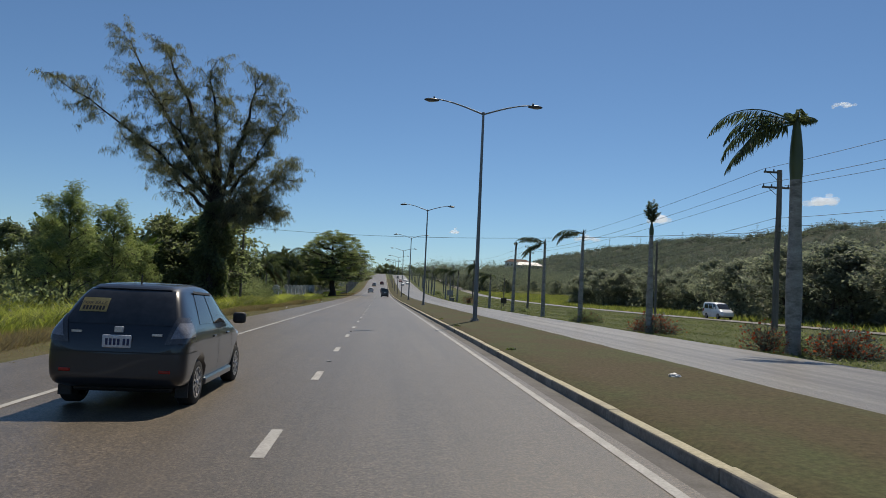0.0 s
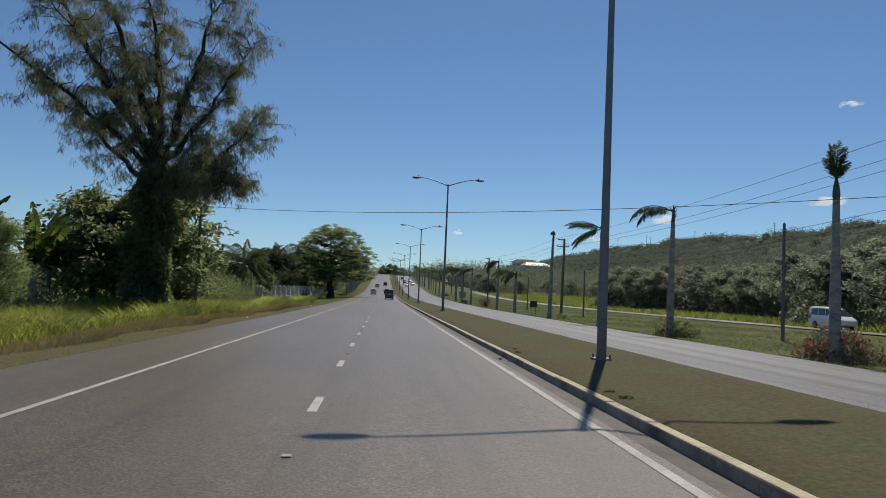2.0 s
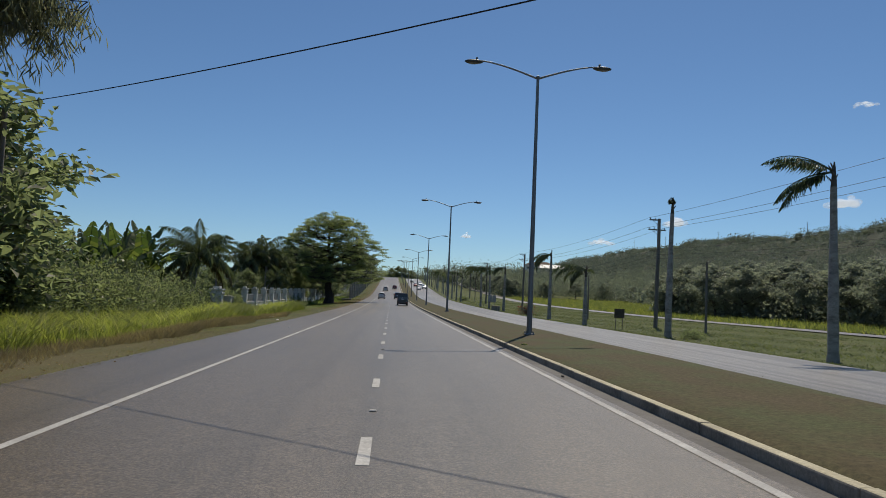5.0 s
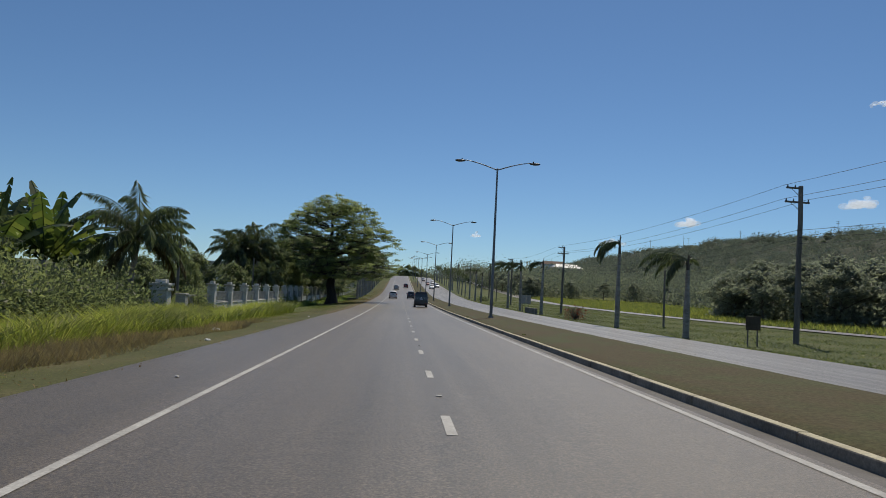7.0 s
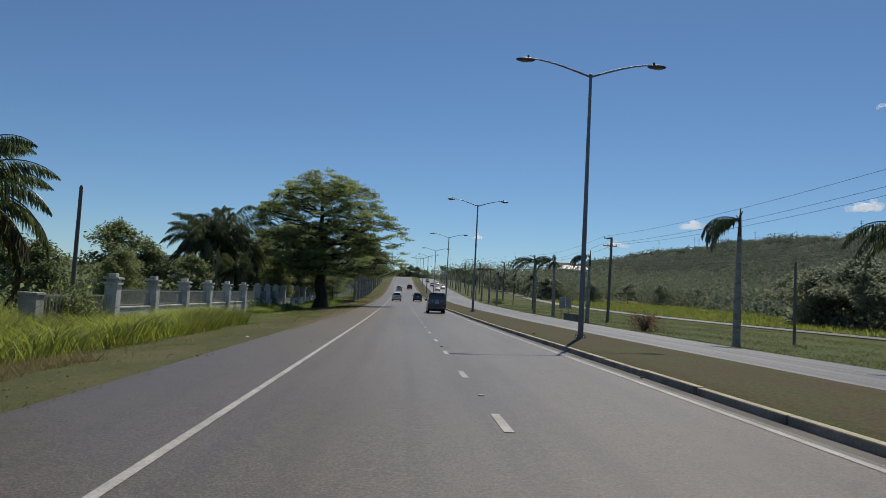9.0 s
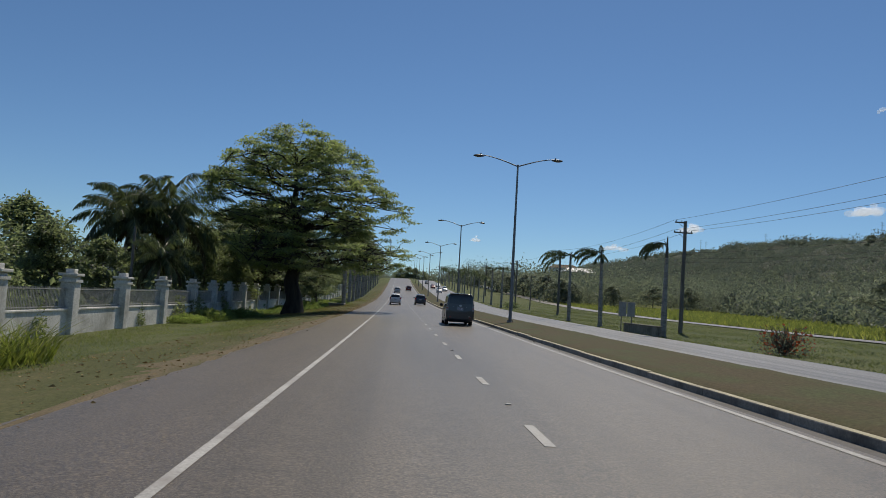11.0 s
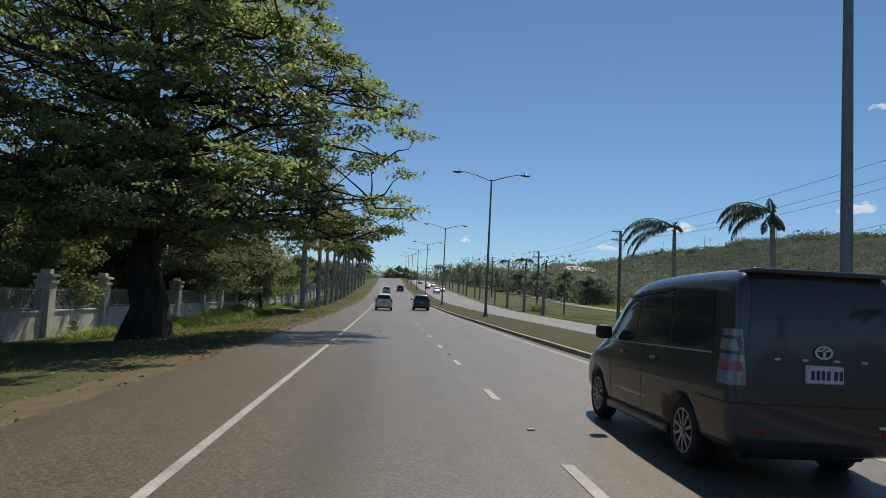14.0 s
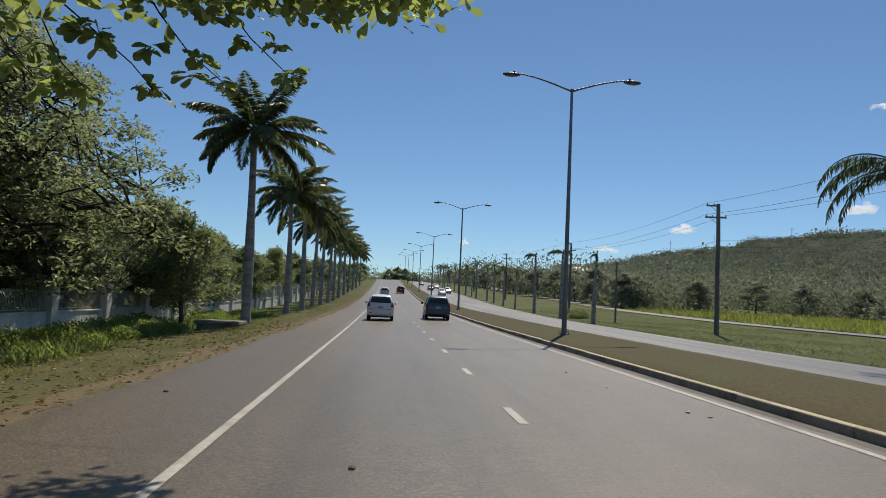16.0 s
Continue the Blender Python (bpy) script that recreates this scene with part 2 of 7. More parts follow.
LEAF_MID = foliage("mid_leaf", (0.115, 0.138, 0.088), (0.165, 0.192, 0.118), (0.225, 0.245, 0.155), 0.45, 0.5, 0.55)
LEAF_BRIGHT = foliage("fresh_weed_leaf", (0.13, 0.17, 0.065), (0.195, 0.245, 0.09), (0.28, 0.325, 0.135), 0.45, 0.4, 0.55)
# scrub and far woods: distance haze is mixed into these pale blue-grey leaf colours
LEAF_SCRUB = foliage("hazed_scrub_leaf", (0.118, 0.142, 0.13), (0.16, 0.187, 0.168), (0.207, 0.232, 0.203), 0.6, 0.4, 0.35, (1.35, 1.42, 1.15))
LEAF_WOODS = foliage("hazed_far_woods_leaf", (0.13, 0.15, 0.13), (0.178, 0.198, 0.168), (0.23, 0.248, 0.21), 0.55, 0.4, 0.45, (1.4, 1.5, 1.15))
LEAF_FIG = foliage("fig_leaf", (0.13, 0.152, 0.12), (0.185, 0.21, 0.162), (0.255, 0.275, 0.21), 0.45, 0.5, 0.62)
# glossy grove leaves, their colour also lifted and greyed for haze
LEAF_SILVER = foliage("glossy_leaf", (0.16, 0.178, 0.16), (0.225, 0.245, 0.215), (0.29, 0.305, 0.275), 0.5, 0.5, 0.55, (1.35, 1.45, 1.15))
NEEDLE = foliage("casuarina_needle", (0.125, 0.13, 0.108), (0.182, 0.188, 0.16), (0.235, 0.235, 0.2), 0.5, 0.5, 0.62)
FROND = foliage("palm_frond", (0.078, 0.102, 0.062), (0.115, 0.142, 0.085), (0.175, 0.195, 0.12), 0.36, 0.75, 0.45)
FROND_DRY = foliage("dry_frond", (0.07, 0.06, 0.035), (0.1, 0.09, 0.05), (0.14, 0.12, 0.07), 0.6, 0.3, 0.25)
BANANA = foliage("banana_leaf", (0.05, 0.08, 0.025), (0.08, 0.115, 0.035), (0.14, 0.17, 0.05), 0.4, 0.5, 0.45)
BLADE = foliage("tall_grass_blade", (0.16, 0.19, 0.05), (0.255, 0.285, 0.075), (0.38, 0.375, 0.135), 0.55, 0.25, 0.55)
BLADE_DRY = foliage("dry_grass_blade", (0.17, 0.13, 0.085), (0.23, 0.18, 0.12), (0.28, 0.24, 0.155), 0.7, 0.2, 0.4)
BLADE_MEDIAN = foliage("median_grass_blade", (0.075, 0.058, 0.028), (0.1, 0.085, 0.035), (0.11, 0.12, 0.04), 0.7, 0.2, 0.3)
BLADE_BANK = foliage("bank_grass_blade", (0.085, 0.108, 0.05), (0.125, 0.148, 0.07), (0.185, 0.195, 0.1), 0.5, 0.4, 0.45)
BLADE_VERGE = foliage("verge_grass_blade", (0.1, 0.125, 0.045), (0.15, 0.175, 0.065), (0.23, 0.22, 0.1), 0.6, 0.3, 0.5)
BLADE_STRAW = foliage("straw_bits", (0.16, 0.12, 0.07), (0.26, 0.2, 0.12), (0.36, 0.3, 0.19), 0.8, 0.2, 0.2)
WEED = foliage("field_weed", (0.13, 0.155, 0.056), (0.195, 0.22, 0.078), (0.34, 0.33, 0.11), 0.6, 0.3, 0.52)
LEAF_YOUNG = foliage("young_tree_leaf", (0.15, 0.185, 0.105), (0.21, 0.25, 0.14), (0.29, 0.325, 0.19), 0.4, 0.6, 0.6)
PETAL = foliage("red_bract", (0.2, 0.04, 0.03), (0.3, 0.07, 0.045), (0.36, 0.13, 0.08), 0.6, 0.3, 0.35)
LITTER = foliage("leaf_litter", (0.15, 0.1, 0.055), (0.24, 0.17, 0.09), (0.36, 0.28, 0.15), 0.8, 0.2, 0.15)


# ---- mesh helpers ----
def raw_mesh(name, verts, faces, mat, smooth=False):
    """A mesh from arrays of places and of faces with the same number of corners."""
    me = bpy.data.meshes.new(name)
    verts, faces = np.asarray(verts, dtype=np.float32), np.asarray(faces, dtype=np.int32)
    k = faces.shape[1]
    me.vertices.add(len(verts))
    me.vertices.foreach_set("co", verts.ravel())
    me.loops.add(faces.size)
    me.loops.foreach_set("vertex_index", faces.ravel())
    me.polygons.add(len(faces))
    me.polygons.foreach_set("loop_start", np.arange(len(faces), dtype=np.int32) * k)
    me.polygons.foreach_set("loop_total", np.full(len(faces), k, dtype=np.int32))
    me.update(calc_edges=True)
    me.validate()
    me.materials.append(mat)
    me.polygons.foreach_set("use_smooth", np.full(len(faces), smooth, dtype=bool))
    return me


def attach(ob, parent):
    if parent is not None:
        ob.parent = parent
    return ob


def part(name, bm, mat, parent, label="", smooth=False):
    me = bpy.data.meshes.new(name)
    bm.to_mesh(me)
    bm.free()
    me.materials.append(mat)
    if smooth:
        me.polygons.foreach_set("use_smooth", np.ones(len(me.polygons), dtype=bool))
    ob = attach(new(name, me), parent)
    if label:
        ob["label"] = label
    return ob


def part_raw(name, verts, faces, mat, parent, label="", smooth=False):
    ob = attach(new(name, raw_mesh(name, verts, faces, mat, smooth)), parent)
    if label:
        ob["label"] = label
    return ob


def thing(name, place, label, category, group="", rz=0.0):
    ob = new(name)
    ob.empty_display_size = 0.2
    ob.matrix_basis = pose(*place, 0, 0, rz)
    return tagged(ob, label, category, group)


def add_box(bm, x0, x1, y0, y1, z0, z1, bevel=0.0, seg=2):
    g = bmesh.ops.create_cube(bm, size=1.0)
    m = Matrix.Translation(((x0 + x1) / 2, (y0 + y1) / 2, (z0 + z1) / 2)) @ Matrix.Diagonal((x1 - x0, y1 - y0, z1 - z0, 1))
    bmesh.ops.transform(bm, matrix=m, verts=g["verts"])
    if bevel:
        es = list({e for v in g["verts"] for e in v.link_edges})
        bmesh.ops.bevel(bm, geom=es, offset=bevel, segments=seg, affect="EDGES", profile=0.5)


def boxed(x0, x1, y0, y1, z0, z1, bevel=0.0, seg=2):
    bm = bmesh.new()
    add_box(bm, x0, x1, y0, y1, z0, z1, bevel, seg)
    return bm


def tubes(paths, sides=7, cap=True):
    """Tapered tubes along polylines: a list of (places, radii). Returns arrays of places and quads."""
    V, F, base = [], [], 0
    ang = np.arange(sides) * 2 * np.pi / sides
    ring = np.stack([np.cos(ang), np.sin(ang)], 1)
    for pts, rad in paths:
        pts = np.asarray(pts, float)
        n = len(pts)
        t = np.gradient(pts, axis=0)
        t /= np.linalg.norm(t, axis=1)[:, None] + 1e-9
        ref = np.where(np.abs(t[:, 2:3]) > 0.9, np.array([[1.0, 0, 0]]), np.array([[0, 0, 1.0]]))
        a = np.cross(ref, t)
        a /= np.linalg.norm(a, axis=1)[:, None] + 1e-9
        b = np.cross(t, a)
        rad = np.asarray(rad, float)
        v = pts[:, None, :] + (a[:, None, :] * ring[None, :, :1] + b[:, None, :] * ring[None, :, 1:]) * rad[:, None, None]
        V.append(v.reshape(-1, 3))
        i = np.arange(n - 1)[:, None] * sides
        j = np.arange(sides)[None, :]
        k = (j + 1) % sides
        q = np.stack([i + j, i + k, i + sides + k, i + sides + j], -1).reshape(-1, 4)
        F.append(q + base)
        base += n * sides
    return np.concatenate(V), np.concatenate(F)


def leaf_cards(places, ways, ups, length, width, tip=0.62, fold=0.12, rng=None):
    """Kite-shaped leaves with a folded midrib: four corners and two triangles each."""
    n = len(places)
    length = np.broadcast_to(np.asarray(length, float), (n,))[:, None]
    width = np.broadcast_to(np.asarray(width, float), (n,))[:, None]
    ways = ways / (np.linalg.norm(ways, axis=1)[:, None] + 1e-9)
    side = np.cross(ways, ups)
    side /= np.linalg.norm(side, axis=1)[:, None] + 1e-9
    up = np.cross(side, ways)
    mid = places + ways * length * tip
    v = np.stack([places, mid + side * width / 2 + up * width * fold, places + ways * length - up * length * 0.12, mid - side * width / 2 + up * width * fold], 1)
    i = np.arange(n)[:, None] * 4
    f = np.concatenate([i + np.array([[0, 1, 2]]), i + np.array([[0, 2, 3]])])
    return v.reshape(-1, 3), f


def fine_leaves(places, ways, ups, length, width):
    """Leaves with a rounded outline: ten corners round a folded midrib."""
    n = len(places)
    ways = ways / (np.linalg.norm(ways, axis=1)[:, None] + 1e-9)
    side = np.cross(ways, ups)
    side /= np.linalg.norm(side, axis=1)[:, None] + 1e-9
    up = np.cross(side, ways)
    L, W = np.asarray(length)[:, None], np.asarray(width)[:, None]
    out = [(0.0, 0.0), (0.25, 0.16), (0.5, 0.34), (0.72, 0.48), (0.9, 0.36), (1.0, 0.06)]
    pts = [places + ways * L * a + side * W * b + up * (W * b * 0.25 - L * a * a * 0.12) for a, b in out]
    pts += [places + ways * L * a - side * W * b + up * (W * b * 0.25 - L * a * a * 0.12) for a, b in out[:0:-1]]
    v = np.stack(pts, 1)
    m = v.shape[1]
    i = np.arange(n)[:, None] * m
    f = []
    for k in range(1, 5):
        f += [i + np.array([[k, k + 1, m - k - 1]]), i + np.array([[k, m - k - 1, m - k]])]
    f.append(i + np.array([[0, 1, m - 1]]))
    return v.reshape(-1, 3), np.concatenate(f)


def round_leaves(places, ways, ups, length, width):
    """Broad leaves, widest near the tip, with a folded midrib: six corners and four triangles each."""
    n = len(places)
    length = np.broadcast_to(np.asarray(length, float), (n,))[:, None]
    width = np.broadcast_to(np.asarray(width, float), (n,))[:, None]
    ways = ways / (np.linalg.norm(ways, axis=1)[:, None] + 1e-9)
    side = np.cross(ways, ups)
    side /= np.linalg.norm(side, axis=1)[:, None] + 1e-9
    up = np.cross(side, ways)
    a, b = places + ways * length * 0.42, places + ways * length * 0.8
    v = np.stack([places, a + side * width * 0.33 + up * width * 0.08, b + side * width * 0.46 + up * width * 0.06, places + ways * length - up * length * 0.14, b - side * width * 0.46 + up * width * 0.06, a - side * width * 0.33 + up * width * 0.08], 1)
    i = np.arange(n)[:, None] * 6
    f = np.concatenate([i + np.array([[0, 1, 5]]), i + np.array([[1, 2, 4]]), i + np.array([[1, 4, 5]]), i + np.array([[2, 3, 4]])])
    return v.reshape(-1, 3), f


def unit(rng, n, flat=1.0):
    v = rng.normal(size=(n, 3))
    v[:, 2] *= flat
    return v / (np.linalg.norm(v, axis=1)[:, None] + 1e-9)


# ---- the lie of the land ----
PROFILE_Y = np.array([-400.0, -20, 20, 60, 100, 140, 180, 220, 260, 300, 400, 520, 580, 700, 3000])
PROFILE_Z = np.array([0.4, 0.04, -0.04, -0.2, -0.34, -0.39, -0.24, 0.11, 0.73, 1.83, 6.19, 12.47, 13.6, 12.0, 2.0])
CROSS_X = np.array([-1500.0, -60, -30, -17.5, -14.5, -11, -8.5, -6.2, 0, 4.0, 4.16, 4.3, 7.4, 8.4, 8.8, 17.6, 18.2, 20, 27, 33, 35.8, 40.2, 42, 60, 1500])
CROSS_Z = np.array([-1.2, -1.0, -0.95, -0.92, -0.85, -0.55, -0.28, -0.135, 0, 0.07, 0.13, 0.2, 0.3, -0.2, -0.36, -0.36, -0.38, -0.5, -0.3, -0.02, 0.1, 0.1, 0.1, 0.15, 0.4])


def lane_z(y):
    o = np.linspace(-9, 9, 7)
    y = np.asarray(y, float)
    return sum(np.interp(y + k, PROFILE_Y, PROFILE_Z) for k in o) / 7


def gz(x, y):
    return np.interp(np.asarray(x, float), CROSS_X, CROSS_Z) + lane_z(y)


def zat(x, y):
    return float(gz(x, y))


def strip(name, xs, ys, lift, mat, label, kind="structure", rough=0.0, seed=3, zfun=None, wander=0.0):
    """A ribbon of ground along the road."""
    xs, ys = np.asarray(xs, float), np.asarray(ys, float)
    X, Y = np.meshgrid(xs, ys)
    Z = (zfun or gz)(X, Y) + lift
    if rough:
        r = np.random.default_rng(seed)
        n = r.normal(size=X.shape) * rough
        n[:, 0] = n[:, -1] = n[:, -2] = n[:, -3] = 0
        Z = Z + n
    if wander:
        r = np.random.default_rng(seed)
        X[:, -1] += (np.convolve(r.normal(size=len(ys)), np.ones(9) / 3, "same") + 0.3 * r.normal(size=len(ys))) * wander
        Z[:, -1] -= 0.03
        X[:, 0] += np.convolve(r.normal(size=len(ys)), np.ones(7) / 2.6, "same") * wander * 1.5
        Z[:, 0] -= 0.03
    w = len(xs)
    i = (np.arange(len(ys) - 1)[:, None] * w + np.arange(w - 1)[None, :]).ravel()
    f = np.stack([i, i + 1, i + w + 1, i + w], 1)
    ob = new(name, raw_mesh(name, np.stack([X, Y, Z], -1).reshape(-1, 3), f, mat, True))
    return tagged(ob, label, kind=kind)


YS = np.concatenate([np.arange(-60, 300, 4.0), np.arange(300, 620, 10.0), np.array([640, 700, 800, 1000, 1400, 2000, 3000])])
YR = np.concatenate([np.arange(-60, 300, 4.0), np.arange(300, 621, 10.0)])
gx = np.concatenate([[-1500, -700, -300, -150, -90, -60, -45, -30], np.arange(-24, -6, 2.0), [-6.2, -3, 0, 3.9, 4.16, 4.3, 6, 7.4, 8.4, 8.8, 13, 17.6, 18.2], np.arange(20, 44, 2.0), [50, 60, 75, 110, 200, 320, 600, 1500]])
strip("ground", gx, YS, -0.06, GRASS, "green grassy ground stretching to the horizon")
strip("road", np.linspace(-3.9, 3.68, 7), YR, 0.0, ASPHALT, "worn grey asphalt carriageway with two lanes", zfun=lambda X, Y: 0.0218 * X + lane_z(Y))
strip("road_shoulder", np.linspace(-6.15, -3.9, 4), YR, 0.0, ASPHALT_SHOULDER, "darker asphalt shoulder beside the carriageway", zfun=lambda X, Y: 0.0218 * X + lane_z(Y))
strip("gutter", [3.68, 4.06], YR, 0.0, GUTTER, "stained concrete gutter strip along the kerb", zfun=lambda X, Y: 0.0802 - 0.07 * (X - 3.68) + lane_z(Y))
strip("opposite_road", np.linspace(8.7, 17.6, 6), YR, 0.03, ASPHALT_PALE, "pale sunlit asphalt carriageway across the median")
strip("service_road", np.linspace(36.0, 40.0, 4), YR, 0.03, ASPHALT_PALE, "narrow pale service road beside the field")
strip("median", [4.17, 4.3, 4.8, 5.6, 6.5, 7.0, 7.4, 7.9, 8.4, 8.8], np.arange(-60, 420, 1.0), 0.02, MEDIAN, "median strip of brown dry grass", rough=0.004)
strip("dry_verge", [-9.6, -8.8, -8, -7.3, -6.7, -6.3, -5.9], np.arange(-40, 84, 0.5), 0.012, DRY, "verge of dry brown grass and earth", rough=0.012, wander=0.1)
strip("verge_turf", [-9.6, -8.8, -8, -7.3, -6.7, -6.3, -5.9], np.arange(83.5, 420, 0.5), 0.012, VERGE, "verge of short olive-green grass with bare earth", rough=0.012, wander=0.1)
earth_strip = strip("verge_earth", [-6.85, -6.6, -6.35, -6.1, -5.86], np.arange(118, 420, 0.5), 0.02, EARTH, "strip of bare tan earth along the shoulder", rough=0.01, wander=0.12, seed=8)
for v in earth_strip.data.vertices:  # it begins as a point at the shoulder's edge
    grow = min(max((v.co.y - 118) / 16, 0.0), 1.0)
    v.co.x = -5.86 + (v.co.x + 5.86) * grow
    v.co.z -= 0.03 * (1 - grow)
strip("field", [42.0, 50, 60, 75, 95, 128], np.arange(-40, 420, 8.0), 0.03, FIELD, "open field of yellow-green weeds")

# kerb: a run of cast lengths with a worn yellow top
kerb = tagged(new("kerb"), "concrete kerb with a worn yellow-painted top edge", kind="structure")
RNG = np.random.default_rng(11)
for k in range(120):
    y0 = -24 + k * 3.0
    bm = bmesh.new()
    dx, dz = RNG.normal() * 0.006, RNG.normal() * 0.005
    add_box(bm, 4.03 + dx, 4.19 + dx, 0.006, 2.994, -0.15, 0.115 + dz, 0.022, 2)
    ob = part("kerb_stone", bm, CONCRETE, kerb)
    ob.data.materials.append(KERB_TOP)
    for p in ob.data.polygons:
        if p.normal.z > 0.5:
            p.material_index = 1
    ob.matrix_basis = pose(0, y0, float(lane_z(y0)) + 0.088, math.degrees(math.atan(float(lane_z(y0 + 3) - lane_z(y0)) / 3.0)))
strip("kerb_far_run", [4.03, 4.19], np.arange(336, 600, 6.0), 0.14, KERB_TOP, "far run of concrete kerb", zfun=lambda X, Y: 0.0218 * X + lane_z(Y))

# lane markings
def marking(name, x0, x1, ya, yb, step, label):
    ys = np.arange(ya, yb + 0.01, step)
    return strip(name, [x0, x1], ys, 0.006, PAINT, label, zfun=lambda X, Y: 0.0218 * X + lane_z(Y))


marking("edge_line_near", -3.66, -3.54, -40, 560, 4.0, "solid white edge line, worn")
marking("edge_line_median", 3.42, 3.54, -40, 560, 4.0, "solid white edge line beside the kerb, worn")
def road_z(y):
    return float(np.interp(y, YR, lane_z(YR)))


lane_line = tagged(new("lane_line"), "broken white lane line of short dashes", kind="structure")
dash_mesh = raw_mesh("dash", [(-0.065, 0, 0), (0.065, 0, 0), (0.062, 1.33, 0), (-0.063, 1.33, 0), (-0.065, 0, -0.004), (0.065, 0, -0.004), (0.062, 1.33, -0.004), (-0.063, 1.33, -0.004)], [(0, 1, 2, 3), (0, 4, 5, 1), (2, 6, 7, 3), (1, 5, 6, 2), (3, 7, 4, 0)], PAINT)
for k in range(-4, 75):
    y = 1.03 + 5.712 * k
    ob = attach(new("dash", dash_mesh), lane_line)
    s = (road_z(y + 1.33) - road_z(y)) / 1.33
    ob.matrix_basis = Matrix.Translation((0, y, road_z(y) + 0.006)) @ Matrix.Rotation(math.atan(s), 4, "X")
for k in range(16):
    y = 4.2 + 11.424 * k
    bm = boxed(-0.05, 0.05, -0.05, 0.05, 0, 0.018, 0.01, 1)
    ob = part("road_stud", bm, PAINT, lane_line, "raised white road stud")
    ob.location = (0.02, y, road_z(y) + 0.002)

# ---- street lamps on the median ----
def street_lamp():
    root = thing("street_lamp", (0, 0, 0), "tall galvanised twin-arm street lamp standing on the median", "street lamp", "street lamps along the median")
    bm = bmesh.new()
    add_box(bm, -0.2, 0.2, -0.2, 0.2, -0.1, 0.05, 0.015, 1)
    part("base_plate", bm, STEEL, root)
    for sx in (-1, 1):
        for sy in (-1, 1):
            bm = bmesh.new()
            bmesh.ops.create_cone(bm, segments=6, radius1=0.025, radius2=0.025, depth=0.08, cap_ends=True, matrix=Matrix.Translation((sx * 0.15, sy * 0.15, 0.09)))
            part("bolt", bm, STEEL, root)
    zs = np.array([0.05, 0.3, 3, 6, 9, 10.72])
    part_raw("pole", *tubes([(np.stack([0 * zs, 0 * zs, zs], 1), np.interp(zs, [0, 10.7], [0.115, 0.06]))], 12), STEEL, root, "", True)
    bm = bmesh.new()
    bmesh.ops.create_uvsphere(bm, u_segments=10, v_segments=6, radius=0.085, matrix=Matrix.Translation((0, 0, 10.74)))
    part("finial", bm, STEEL, root, "", True)
    for s in (-1, 1):
        u = np.linspace(0, 1, 9)
        arm = np.stack([s * 2.45 * u, 0 * u, 10.68 + 0.86 * u - 0.22 * u ** 3], 1)
        a = part_raw("arm", *tubes([(arm, np.interp(u, [0, 1], [0.045, 0.03]))], 8), STEEL, root, "", True)
        bm = bmesh.new()
        bmesh.ops.create_uvsphere(bm, u_segments=14, v_segments=8, radius=1.0)
        bmesh.ops.transform(bm, matrix=Matrix.Translation((s * 2.72, 0, 11.26)) @ Matrix.Diagonal((0.4, 0.17, 0.09, 1)), verts=bm.verts)
        head = part("lamp_head", bm, LAMP_GREY, root, "grey cobra-head lantern", True)
        bm = bmesh.new()
        bmesh.ops.create_uvsphere(bm, u_segments=12, v_segments=6, radius=1.0)
        bmesh.ops.transform(bm, matrix=Matrix.Translation((s * 2.76, 0, 11.22)) @ Matrix.Diagonal((0.27, 0.125, 0.07, 1)), verts=bm.verts)
        part("lens", bm, LENS, head, "", True)
        bm = boxed(s * 2.6 - 0.04, s * 2.6 + 0.04, -0.04, 0.04, 11.35, 11.45, 0.01, 1)
        part("photocell", bm, LAMP_GREY, head)
    return root


LAMP_Y = [36.2, 80.4, 123.7, 166.9, 210.8, 255.6, 301.1, 347, 393, 439, 485, -8]
lamp = street_lamp()
for k, y in enumerate(LAMP_Y):
    place = pose(5.9, y, zat(5.9, y) + 0.02, 0, 0, RNG.normal() * 1.5)
    if k:
        copy_thing(lamp, place)
    else:
        lamp.matrix_basis = place


# ---- utility poles and wires ----
def utility_pole(height):
    root = thing("utility_pole", (0, 0, 0), "weathered timber utility pole with cross-arms beside the service road", "utility pole", "utility poles along the service road")
    zs = np.array([-0.3, 2, 5, 8, height])
    part_raw("pole", *tubes([(np.stack([0.02 * np.sin(zs), 0 * zs, zs], 1), np.interp(zs, [0, height], [0.2, 0.15]))], 10), POLE_WOOD, root, "", True)
    for z, x0, x1, pins in ((height - 0.12, -0.92, 0.12, (-0.84, -0.3)), (height - 1.08, -1.0, 0.74, (-0.92, -0.4, 0.66))):
        arm = part("cross_arm", boxed(x0, x1, 0.13, 0.25, z - 0.06, z + 0.06, 0.012, 1), POLE_WOOD, root)
        for x in pins:
            bm = bmesh.new()
            bmesh.ops.create_cone(bm, segments=8, radius1=0.05, radius2=0.03, depth=0.16, cap_ends=True, matrix=Matrix.Translation((x, 0.19, z + 0.14)))
            part("insulator", bm, LAMP_GREY, arm)
        part_raw("arm_brace", *tubes([(np.array([(0, 0.15, z - 0.55), (x0 * 0.6, 0.19, z - 0.05)]), [0.02, 0.02])], 5), STEEL, root)
    for z in (height - 3.0, height - 3.5, height - 3.9):
        part("cable_clamp", boxed(-0.06, 0.06, 0.12, 0.24, z - 0.05, z + 0.05, 0.015, 1), LAMP_GREY, root)
    return root


